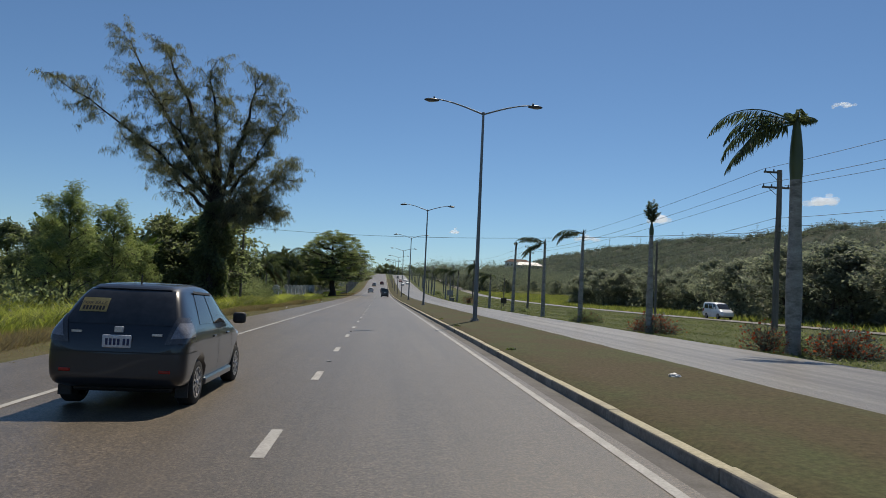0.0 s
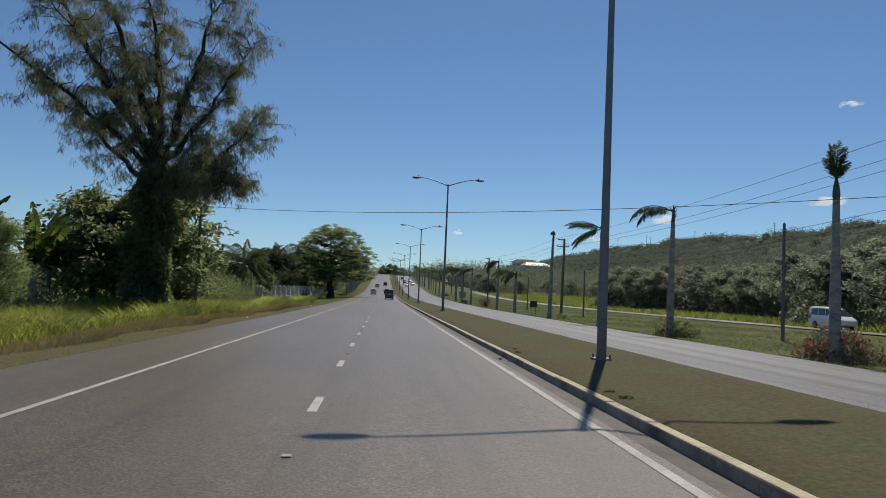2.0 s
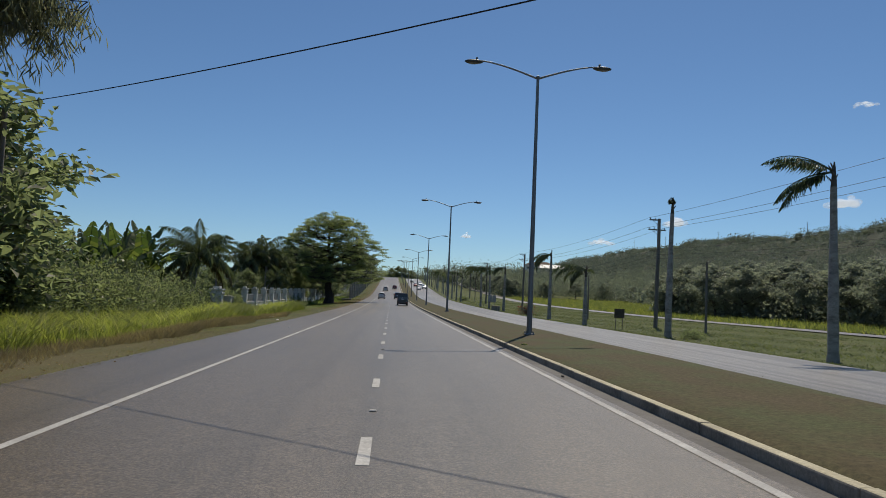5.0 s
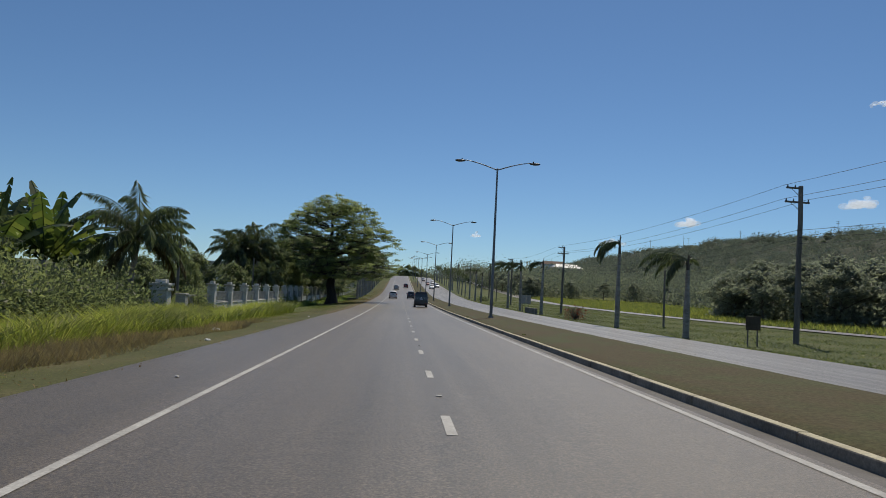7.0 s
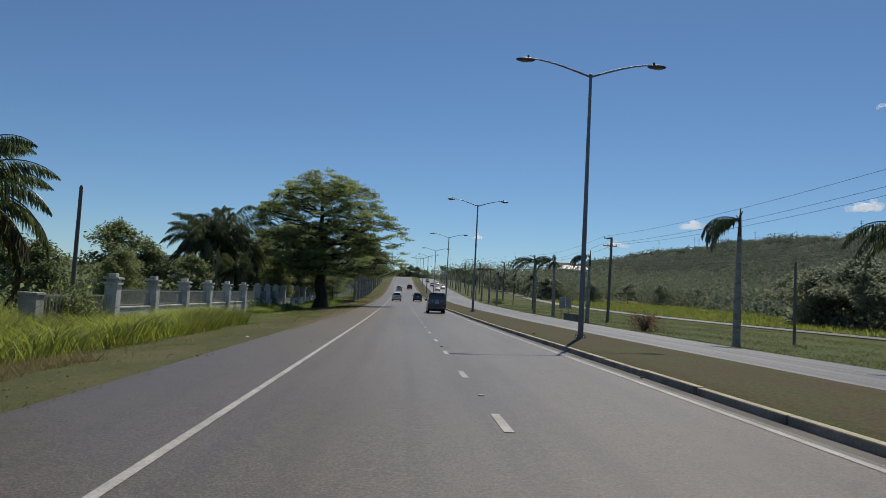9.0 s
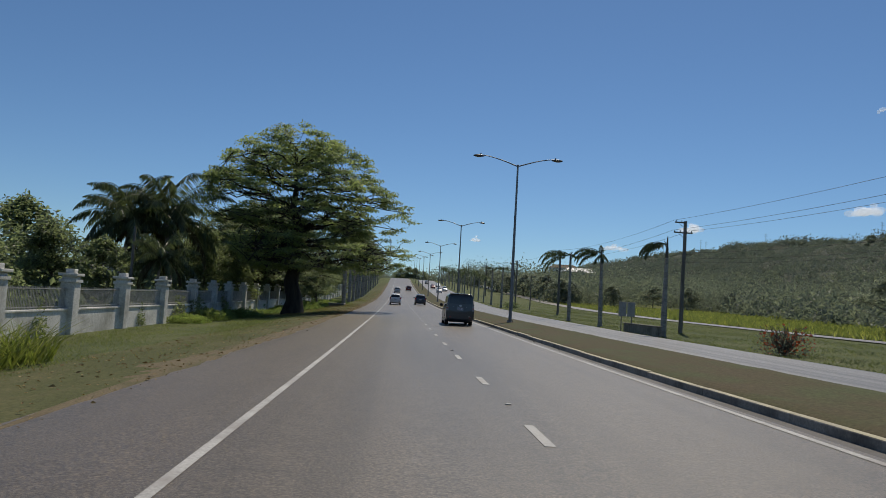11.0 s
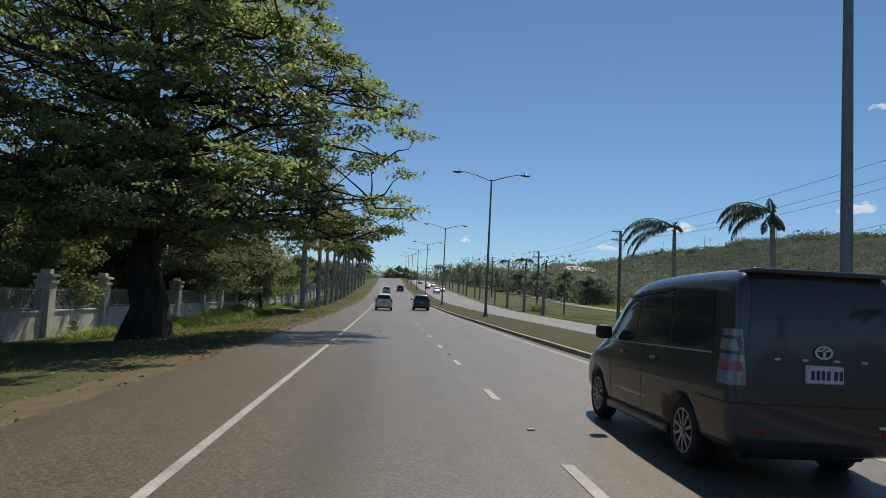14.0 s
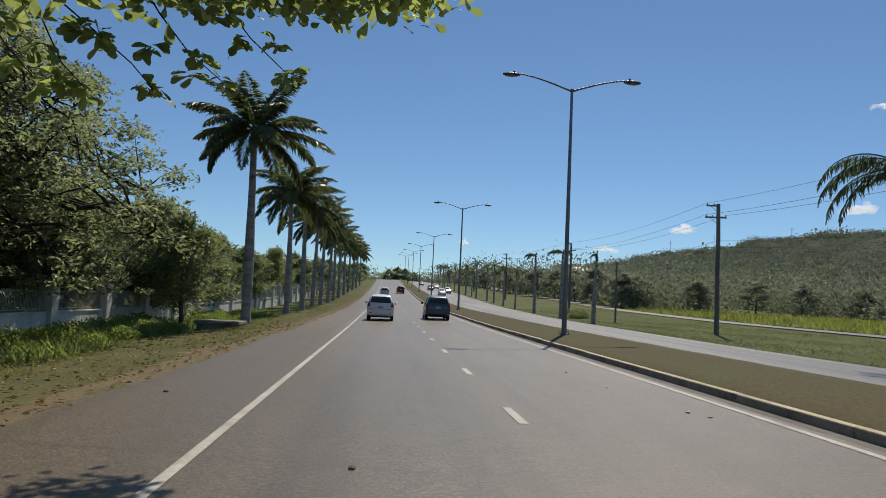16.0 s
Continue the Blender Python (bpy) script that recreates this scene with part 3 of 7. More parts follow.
UTIL = [(25.6, -12), (25.5, 42.5), (25.9, 119.2), (24.9, 184.6), (24.9, 236.3), (26.3, 288.2), (26, 345), (26, 405)]
upole = utility_pole(10.6)
for k, (x, y) in enumerate(UTIL):
    place = pose(x, y, zat(x, y), RNG.normal() * 0.6, RNG.normal() * 0.6, RNG.normal() * 5)
    if k:
        copy_thing(upole, place)
    else:
        upole.matrix_basis = place


def wire(name, a, b, sag, r, label):
    u = np.linspace(0, 1, 24)[:, None]
    a, b = np.array(a, float), np.array(b, float)
    p = a + (b - a) * u
    p[:, 2] -= (4 * sag * u * (1 - u))[:, 0]
    ob = new(name, raw_mesh(name, *tubes([(p, np.full(24, r))], 5), CABLE, True))
    return tagged(ob, label, "cable", "overhead wires")


for k in range(len(UTIL) - 1):
    (xa, ya), (xb, yb) = UTIL[k], UTIL[k + 1]
    za, zb = zat(xa, ya), zat(xb, yb)
    for dx, dz, sag in ((-0.84, 10.68, 0.7), (-0.92, 9.72, 0.75), (0.66, 9.72, 0.8), (0.0, 7.6, 1.0), (0.0, 7.1, 1.1), (0.0, 6.7, 1.0)):
        wire("power_wire", (xa + dx, ya + 0.19, za + dz), (xb + dx, yb + 0.19, zb + dz), sag, 0.013, "thin black power wire sagging between utility poles")


def bare_pole(x, y, h, r, label, lean=0.0):
    root = thing("timber_pole", (x, y, zat(x, y)), label, "pole")
    zs = np.linspace(-0.2, h, 5)
    part_raw("pole", *tubes([(np.stack([lean * zs, 0 * zs, zs], 1), np.interp(zs, [0, h], [r, r * 0.75]))], 9), POLE_WOOD, root, "", True)
    bm = bmesh.new()
    bmesh.ops.create_cone(bm, segments=9, radius1=r * 0.78, radius2=r * 0.3, depth=0.12, cap_ends=True, matrix=Matrix.Translation((lean * h, 0, h + 0.05)))
    part("cap", bm, POLE_WOOD, root)
    return root


bare_pole(-13.8, 77.4, 8.4, 0.13, "slim dark timber pole carrying a cable over the road")
bare_pole(-20.9, 139.0, 8.0, 0.14, "dark timber pole behind the boundary wall")
bare_pole(-20.5, 170.0, 6.2, 0.12, "short dark timber pole behind the boundary wall")
bare_pole(26.2, 63.6, 7.4, 0.12, "weathered thin timber post on the grassy bank")
bare_pole(26.0, 108.3, 5.8, 0.11, "weathered thin timber post on the grassy bank")
bare_pole(26.0, 143.5, 5.6, 0.11, "weathered thin timber post on the grassy bank")
bare_pole(25.0, 262.0, 6.8, 0.12, "weathered thin timber post on the grassy bank")
wire("road_cable", (-13.8, 77.4, 7.53), (25.0, 41.3, 6.15), 0.75, 0.015, "black cable crossing high over the road")

# ---- plants ----
def branch_path(rng, a, b, wob, n=6, droop=0.0):
    u = np.linspace(0, 1, n)[:, None]
    a, b = np.asarray(a, float), np.asarray(b, float)
    p = a + (b - a) * u
    d = np.linalg.norm(b - a)
    off = rng.normal(size=(n, 3)) * wob * d
    off[0] = off[-1] = 0
    p = p + off * np.sin(np.pi * u)
    p[:, 2] += (np.sin(np.pi * u) * droop * d)[:, 0]
    return p


def broad_tree(name, seed, height, trunk_r, clear, radius, lean, leaf, count, mats, label, category="tree", group="", limbs=16, tiers=False, off=(0, 0), twigs=5, clump=(1.0, 0.45), maker=leaf_cards, bound=None, squash=1.0, extra=(), sides=7, rise=0.35, arch=0.05):
    """A tree with a forked trunk, limbs that reach to the crown's envelope and leaves in clumps at the twigs' ends."""
    rng = np.random.default_rng(seed)
    root = thing(name, (0, 0, 0), label, category, group)
    paths = []
    top = np.array([off[0] * 0.7 + lean[0], off[1] * 0.7 + lean[1], height * (0.8 if tiers else 0.9)])
    trunk = branch_path(rng, (0, 0, -0.3), top, 0.02, 10)
    rr = np.interp(np.linspace(0, 1, 10), [0, 0.06, 0.3, 1], [trunk_r * 1.5, trunk_r, trunk_r * 0.75, trunk_r * 0.12])
    paths.append((trunk, rr))
    ends = []
    for k in range(limbs):
        u = (k + rng.random() * 0.8) / limbs
        if tiers:
            u = (np.floor(u * 6) + rng.random() * 0.25) / 6
        z0 = clear + (height * 0.85 - clear) * (u ** 1.2 if tiers else u)
        s = trunk[np.argmin(np.abs(trunk[:, 2] - z0))].copy()
        s[2] = z0
        ang = k * 2.399 + rng.normal() * 0.35
        r = radius(u) * (0.75 + 0.3 * rng.random())
        e = s + np.array([math.cos(ang) * r + off[0] * 0.3, math.sin(ang) * r + off[1] * 0.3, (0.05 + 0.3 * u * u if tiers else rise) * r + rng.normal() * 0.3])
        e[1] = s[1] + (e[1] - s[1]) * squash
        if tiers and u < 0.2:
            e[2] -= 0.1 * r
        e[2] = min(e[2], height * 0.99)
        if bound:
            e = bound(e)
        limb = branch_path(rng, s, e, 0.05, 7, arch)
        r0 = trunk_r * (0.42 - 0.25 * u) * (0.5 if tiers else 1.0)
        paths.append((limb, np.linspace(r0, 0.02, 7)))
        for j in range(twigs):
            i = rng.integers(2, 7)
            tip = limb[i] + unit(rng, 1, 0.35)[0] * r * (0.16 + 0.22 * rng.random()) + np.array([0, 0, 0.05 * r])
            if bound:
                tip = bound(tip)
            paths.append((branch_path(rng, limb[i], tip, 0.06, 4), np.linspace(max(r0 * 0.3, 0.02), 0.008, 4)))
            ends.append(tip)
        ends.append(e)
    top_c = trunk[-1]
    for j in range(8):
        q = top_c + unit(rng, 1, 0.4)[0] * radius(1.0) * rng.random() + np.array([0, 0, height * 0.06 * rng.random()])
        ends.append(bound(q) if bound else q)
    for a, b in extra:
        paths.append((branch_path(rng, a, b, 0.05, 6, 0.06), np.linspace(0.013, 0.005, 6)))
    part_raw("trunk", *tubes(paths, sides), mats[0], root, "", True)
    ends = np.array(ends)
    w = rng.random(len(ends)) + 0.35
    if extra:
        w[(ends[:, 2] < 7.5) & (ends[:, 0] > 0.5)] *= 2.0
    pick = rng.choice(len(ends), count, p=w / w.sum())
    spread = unit(rng, count) * (rng.random(count) ** 0.5)[:, None] * clump[0]
    spread[:, 2] *= clump[1]
    P = ends[pick] + spread
    if bound:
        P = P[np.array([abs(bound(q) - q).max() < 0.9 for q in P])]
    if extra:
        tips = np.array([b for _, b in extra])
        k = np.repeat(np.arange(len(tips)), 60)
        back = np.array([np.subtract(a, b) for a, b in extra])[k]
        tuft = np.tile(np.repeat(np.arange(6), 10), len(tips))
        nudge = rng.normal(size=(len(tips) * 6, 3))[np.repeat(np.arange(len(tips) * 6), 10)] * 0.11
        Q = tips[k] + back * (0.13 * tuft[:, None]) + nudge * (tuft[:, None] > 0) + rng.normal(size=(len(k), 3)) * 0.03
        size = 0.15 + 0.09 * rng.random(len(k))
        spray = fine_leaves(Q, unit(rng, len(k), 0.5) + np.array([0.2, 0.2, -0.25]), unit(rng, len(k)) * 0.6 + np.array([0, 0, 1.0]), size, size * 0.62)
    count = len(P)
    way = unit(rng, count, 0.5) + np.array([0, 0, -0.15])
    up = unit(rng, count, 1) * 0.7 + np.array([0, 0, 1.0])
    size = leaf[0] * (0.7 + 0.6 * rng.random(count))
    low = (P[:, 0] > 0.5) & (P[:, 2] < 7.5) if extra else np.zeros(count, dtype=bool)
    cv, cf = maker(P[~low], way[~low], up[~low], size[~low], size[~low] * leaf[1])
    if extra:
        lv, lf = fine_leaves(P[low], way[low], up[low], size[low] * 0.75, size[low] * 0.75 * leaf[1])
        cv, cf = np.concatenate([cv, lv]), np.concatenate([cf, lf + len(cv)])
        cv, cf = np.concatenate([cv, spray[0]]), np.concatenate([cf, spray[1] + len(cv)])
    part_raw("crown", cv, cf, mats[1], root)
    return root


def put(ob, x, y, rz=0.0, s=1.0, sz=None, sink=0.0):
    m = pose(x, y, zat(x, y) - sink, 0, 0, rz)
    ob.scale = (s, s, sz or s)
    ob.matrix_basis = m @ Matrix.Diagonal((s, s, sz or s, 1))
    return ob


def again(ob, x, y, rz=0.0, s=1.0, sz=None, sink=0.0):
    c = copy_thing(ob, Matrix.Identity(4))
    return put(c, x, y, rz, s, sz, sink)


# the large almond tree on the verge
def almond_bound(p):
    """Keeps the crown inside its envelope: flat underneath, longer over the verge than beyond the trunk."""
    z = max(p[2], 4.0)
    back = 1 - 0.022 * max(-p[1] - 1.0, 0.0)
    lo = -back * float(np.interp(z, [3, 6, 9.5, 13, 15.5, 17.5], [1.5, 5.5, 8.4, 7.0, 6.4, 3.4]))
    hi = float(np.interp(z, [3, 4, 5, 6.5, 8, 10, 14.3, 16, 17.5], [5.0, 7.4, 9.8, 10.8, 11.1, 10.8, 7.6, 4.6, 1.8]))
    hi *= max(0.55, 1 - ((p[1] - 3.0) / 8.0) ** 2)
    return np.array([min(max(p[0], lo), hi), min(p[1], 1.6 + 0.71 * z, (z - 1.9) / 0.44 - 4.6), min(z, back * float(np.interp(p[0], [-7, -5, -2.5, 0.5, 3.5, 6, 9, 10.8], [12.6, 14.8, 17.2, 17.7, 16.6, 14.6, 11.6, 9.4])))])


almond = broad_tree("almond_tree", 21, 18.0, 0.8, 4.6, lambda u: float(np.interp(u, [0, 0.4, 0.72, 1], [11.0, 12.0, 10.5, 6.0])), (-0.6, 0.3), (0.24, 0.56), 78000, (BARK_DARK, LEAF_ALMOND),
                    "large tropical almond tree with tiered leafy boughs beside the road", limbs=78, tiers=True, twigs=12, clump=(0.85, 0.2), maker=round_leaves, squash=0.75,
                    bound=almond_bound, extra=[((6.6, 2.9, 5.5), (8.3, 3.5, 4.45)), ((6.2, 2.7, 5.5), (7.6, 3.6, 4.35)), ((5.6, 2.8, 5.3), (6.9, 3.5, 4.2)), ((5.2, 2.6, 5.2), (6.3, 3.3, 4.1)), ((4.6, 2.8, 5.2), (5.7, 3.6, 4.2)), ((4.2, 2.4, 5.0), (5.3, 3.2, 3.95))])
put(almond, -11.3, 184.6)


# the tall casuarina with vines round its trunk
def casuarina(x, y):
    rng = np.random.default_rng(5)
    root = thing("casuarina_tree", (x, y, zat(x, y)), "tall feathery casuarina with forked limbs and a vine-covered trunk", "tree")
    paths = []
    trunk = np.array([(0, 0, -0.3), (0.1, 0, 4), (-0.1, 0.1, 8), (0.3, 0, 11.0)])
    paths.append((trunk, [1.0, 0.75, 0.65, 0.55]))
    leaders = [((0.3, 0, 10.8), (-4.6, 1.0, 16.5), (-9.6, 2.0, 26.2)), ((0.2, 0, 9.8), (-4.0, -1.5, 14.5), (-15.4, -1.0, 21.4)), ((0.3, 0, 11), (-2.4, 1.5, 18.5), (-6.0, 1.0, 25.6)), ((0.3, 0, 11), (-0.4, 1.5, 17.5), (-1.6, 1.0, 23.6)), ((0.3, 0, 11), (2.4, 0.5, 16.5), (3.2, 0, 22.6)),
               ((0.3, 0, 10.4), (3.6, -0.5, 14.0), (5.9, 0.5, 19.4)), ((0, 0, 8.6), (-3.4, 2.5, 12.4), (-10.0, 3.0, 16.6)), ((0.3, 0, 9.0), (4.0, 1.5, 11.0), (6.6, 0.3, 14.2)), ((0.2, 0, 8.4), (4.0, 0.3, 10.4), (6.2, -0.6, 9.2)), ((0.2, 0, 10), (-1.5, -3, 15), (-6, -4, 20.5)), ((0.2, 0, 8.0), (2.4, -1.8, 9.6), (4.6, -1.6, 9.0))]
    tips = []
    for A, B, C in leaders:
        A, B, C = np.array(A), np.array(B), np.array(C)
        u = np.linspace(0, 1, 14)[:, None]
        p = (1 - u) ** 2 * A + 2 * u * (1 - u) * B + u * u * C + rng.normal(size=(14, 3)) * 0.1
        paths.append((p, np.linspace(0.3, 0.035, 14) * (1.25 if A[2] > 10.5 else 0.8)))
        for j in range(28):
            i = 3 + int(11 * (j + rng.random()) / 28)
            i = min(i, 13)
            L = (1.5 + 2.3 * rng.random()) * (1.15 - 0.04 * i)
            d = unit(rng, 1, 0.55)[0] * L + np.array([0, 0, 0.55])
            q = branch_path(rng, p[i], p[i] + d, 0.08, 6, 0.08)
            paths.append((q, np.linspace(0.04, 0.01, 6)))
            for k in range(6):
                i2 = rng.integers(1, 6)
                d2 = unit(rng, 1, 0.6)[0] * (0.5 + 0.9 * rng.random()) + np.array([0, 0, -0.12])
                q2 = branch_path(rng, q[i2], q[i2] + d2, 0.1, 4, 0.1)
                paths.append((q2, np.linspace(0.016, 0.005, 4)))
                tips += [q2[-1], q2[2], q2[1]]
    part_raw("trunk", *tubes(paths, 6), BARK_DARK, root, "", True)
    tips = np.array(tips)
    n = 58000
    P = tips[rng.integers(0, len(tips), n)] + rng.normal(size=(n, 3)) * np.array([0.17, 0.17, 0.12])
    way = unit(rng, n, 0.5) * 0.55 + np.array([0, 0, -0.85])
    ln = 0.28 + 0.36 * rng.random(n)
    part_raw("crown", *leaf_cards(P, way, unit(rng, n), ln, 0.03 + 0.02 * rng.random(n), 0.5, 0.0), NEEDLE, root, "wispy drooping grey-green needles")
    # vines hanging round the trunk and lower limbs
    n = 13000
    z = 0.8 + 9.6 * rng.random(n) ** 0.9
    rad = np.interp(z, [0, 3, 6.5, 9, 10.6], [1.1, 1.2, 1.25, 0.95, 0.5]) * (0.55 + 0.5 * rng.random(n))
    a = rng.random(n) * 2 * np.pi
    lob = 1 + 0.4 * np.sin(3 * a + z) + 0.25 * np.sin(z * 2.1 + a)
    P = np.stack([0.1 + np.cos(a) * rad * lob, np.sin(a) * rad * lob, z], 1)
    out = np.stack([np.cos(a), np.sin(a), -0.9 + 0 * a], 1) + rng.normal(size=(n, 3)) * 0.4
    s = 0.2 + 0.22 * rng.random(n)
    part_raw("vines", *leaf_cards(P, out, unit(rng, n) + np.array([0, 0, 0.5]), s, s * 0.7), LEAF_MID, root, "dark climbing vine leaves")
    return root


casuarina(-15.4, 70.5)


# palms
def frond(rng, start, az, elev, length, droop, leaflets=42, width=0.75, ragged=0.0, hang=0.5):
    """One feather frond: its rib as a tube and leaflets along both sides."""
    n = 14
    u = np.linspace(0, 1, n)
    e = elev - droop * u ** 1.4
    step = length / (n - 1)
    d = np.stack([np.cos(e) * math.cos(az), np.cos(e) * math.sin(az), np.sin(e)], 1)
    p = np.asarray(start) + np.concatenate([[np.zeros(3)], np.cumsum(d[:-1] * step, 0)])
    rib = (p, np.linspace(0.045, 0.008, n))
    t = np.linspace(0.12, 0.99, leaflets)
    t = np.repeat(t, 2)
    sgn = np.tile([1.0, -1.0], leaflets)
    if ragged:
        keep = rng.random(len(t)) > ragged
        t, sgn = t[keep], sgn[keep]
    base = np.stack([np.interp(t, u, p[:, k]) for k in range(3)], 1)
    dirv = np.stack([np.interp(t, u, d[:, k]) for k in range(3)], 1)
    side = np.array([-math.sin(az), math.cos(az), 0.0])
    ln = width * np.sin(np.pi * np.clip(t * 0.9 + 0.12, 0, 1)) ** 0.6 * (0.85 + 0.3 * rng.random(len(t)))
    way = side * sgn[:, None] * 0.9 + dirv * 0.75 + np.array([0, 0, -hang]) + rng.normal(size=(len(t), 3)) * 0.14
    return rib, base, way, np.maximum(ln, 0.12)


def palm(name, seed, height, r0, r1, fronds, label, group="", bulge=0.0, lean=(0, 0), shaft=True, leaf_mat=None, leaflets=42, fl=3.0, width=0.75, list_of=None, stump=False, dry=0, hang=0.5, wide=0.05, bend=1.2, shaft_h=1.5, stump_h=1.0):
    rng = np.random.default_rng(seed)
    root = thing(name, (0, 0, 0), label, "palm tree", group)
    u = np.linspace(0, 1, 12)
    pts = np.stack([lean[0] * u ** 1.6, lean[1] * u ** 1.6, -0.3 + (height + 0.3) * u], 1)
    rad = r0 + (r1 - r0) * u + bulge * np.sin(np.pi * np.clip(u * 1.3, 0, 1)) ** 2
    rad[0] = r0 * 1.35
    part_raw("trunk", *tubes([(pts, rad)], 12), PALM_BARK, root, "", True)
    top = pts[-1]
    if shaft:
        zz = np.linspace(0, shaft_h, 6)
        part_raw("crown_shaft", *tubes([(np.stack([top[0] + 0 * zz, top[1] + 0 * zz, top[2] + zz], 1), [r1 * 1.0, r1 * 1.15, r1 * 1.1, r1 * 0.9, r1 * 0.6, 0.05])], 10), FROND, root, "smooth green crown shaft", True)
        top = top + np.array([0, 0, shaft_h * 0.8])
    if stump:
        zz = np.linspace(0, stump_h, 4)
        paths = [(np.stack([top[0] + 0.02 * zz, top[1] + 0 * zz, top[2] + zz], 1), [r1, r1 * 0.8, r1 * 0.55, 0.03])]
        for k in range(6):
            a = rng.random() * 6.28
            paths.append((np.array([top + (0, 0, stump_h * (0.1 + 0.12 * k)), top + (math.cos(a) * 0.25, math.sin(a) * 0.25, stump_h * (0.1 + 0.12 * k) + 0.35)]), [0.06, 0.02]))
        part_raw("stump", *tubes(paths, 8), BARK, root, "broken crown with snapped frond stalks")
        top = top + np.array([0, 0, stump_h * 0.6])
    specs = list_of or []
    for k in range(fronds):
        f = (k + 0.5) / max(fronds, 1)
        specs.append((k * 2.399 + rng.normal() * 0.2, 1.35 - 1.75 * f + rng.normal() * 0.1, fl * (0.85 + 0.25 * rng.random()), bend + 0.7 * rng.random()))
    for k, (az, el, ln, dr) in enumerate(specs):
        rib, b, w, l = frond(rng, top, az, el, ln, dr, leaflets, width * min(1.0, 0.25 + ln / 4.0), 0.06, hang)
        m = FROND_DRY if k >= len(specs) - dry else (leaf_mat or FROND)
        rv, rf = tubes([rib], 5)
        lv, lf = leaf_cards(b, w, np.tile([0.0, 0.0, 1.0], (len(b), 1)) + rng.normal(size=(len(b), 3)) * 0.35, l, wide + 0.02 * rng.random(len(b)), 0.45, 0.05)
        tri = np.concatenate([rf[:, [0, 1, 2]], rf[:, [0, 2, 3]]])
        part_raw("frond", np.concatenate([rv, lv]), np.concatenate([tri, lf + len(rv)]), m, root)
    return root


# royal palms in a row along the verge
ROYAL = [(-9.35, 220.2, 9.9), (-10.0, 241, 9.4), (-10.0, 252, 9.8), (-10.1, 263, 9.3), (-10.2, 274, 9.8), (-10.2, 286, 9.4), (-10.3, 298, 9.8), (-10.4, 312, 9.6), (-10.4, 328, 9.8), (-10.5, 346, 9.6), (-10.5, 368, 9.8), (-10.6, 392, 9.8), (-10.6, 420, 9.8)]
royal = [palm("royal_palm", 40 + k, 11.0, 0.3, 0.2, 27, "tall royal palm with pale trunk and full green crown", "royal palms along the verge", 0.05, (0.25 * (k - 1), 0.2), leaflets=74, fl=5.0, width=1.1, dry=1, wide=0.15, hang=0.4, bend=0.85) for k in range(3)]
for k, (x, y, h) in enumerate(ROYAL):
    (put if k < 3 else again)(royal[k % 3], x, y, 57 * k, h / 11.0 * 0.98)

# coconut palms behind the boundary wall
coco = [palm("coconut_palm", 60 + k, 5.2, 0.2, 0.13, 30, "coconut palm with long arching dark fronds behind the wall", "coconut palms", 0.0, (0.5, -0.3), False, leaflets=70, fl=4.3, width=0.85, dry=4, hang=1.2, wide=0.05, bend=1.4) for k in range(2)]
put(coco[0], -19.6, 123.5, 10, 1.25, sink=0.9)
put(coco[1], -26.2, 182.5, 70, 1.5)
again(coco[0], -22.3, 184.5, 200, 1.6)
again(coco[1], -19.0, 171.0, 130, 0.8)
again(coco[0], -27.0, 207.0, 20, 1.35)
again(coco[1], -24.0, 96.0, 40, 0.75)
again(coco[0], -21.5, 108.0, 140, 0.7)

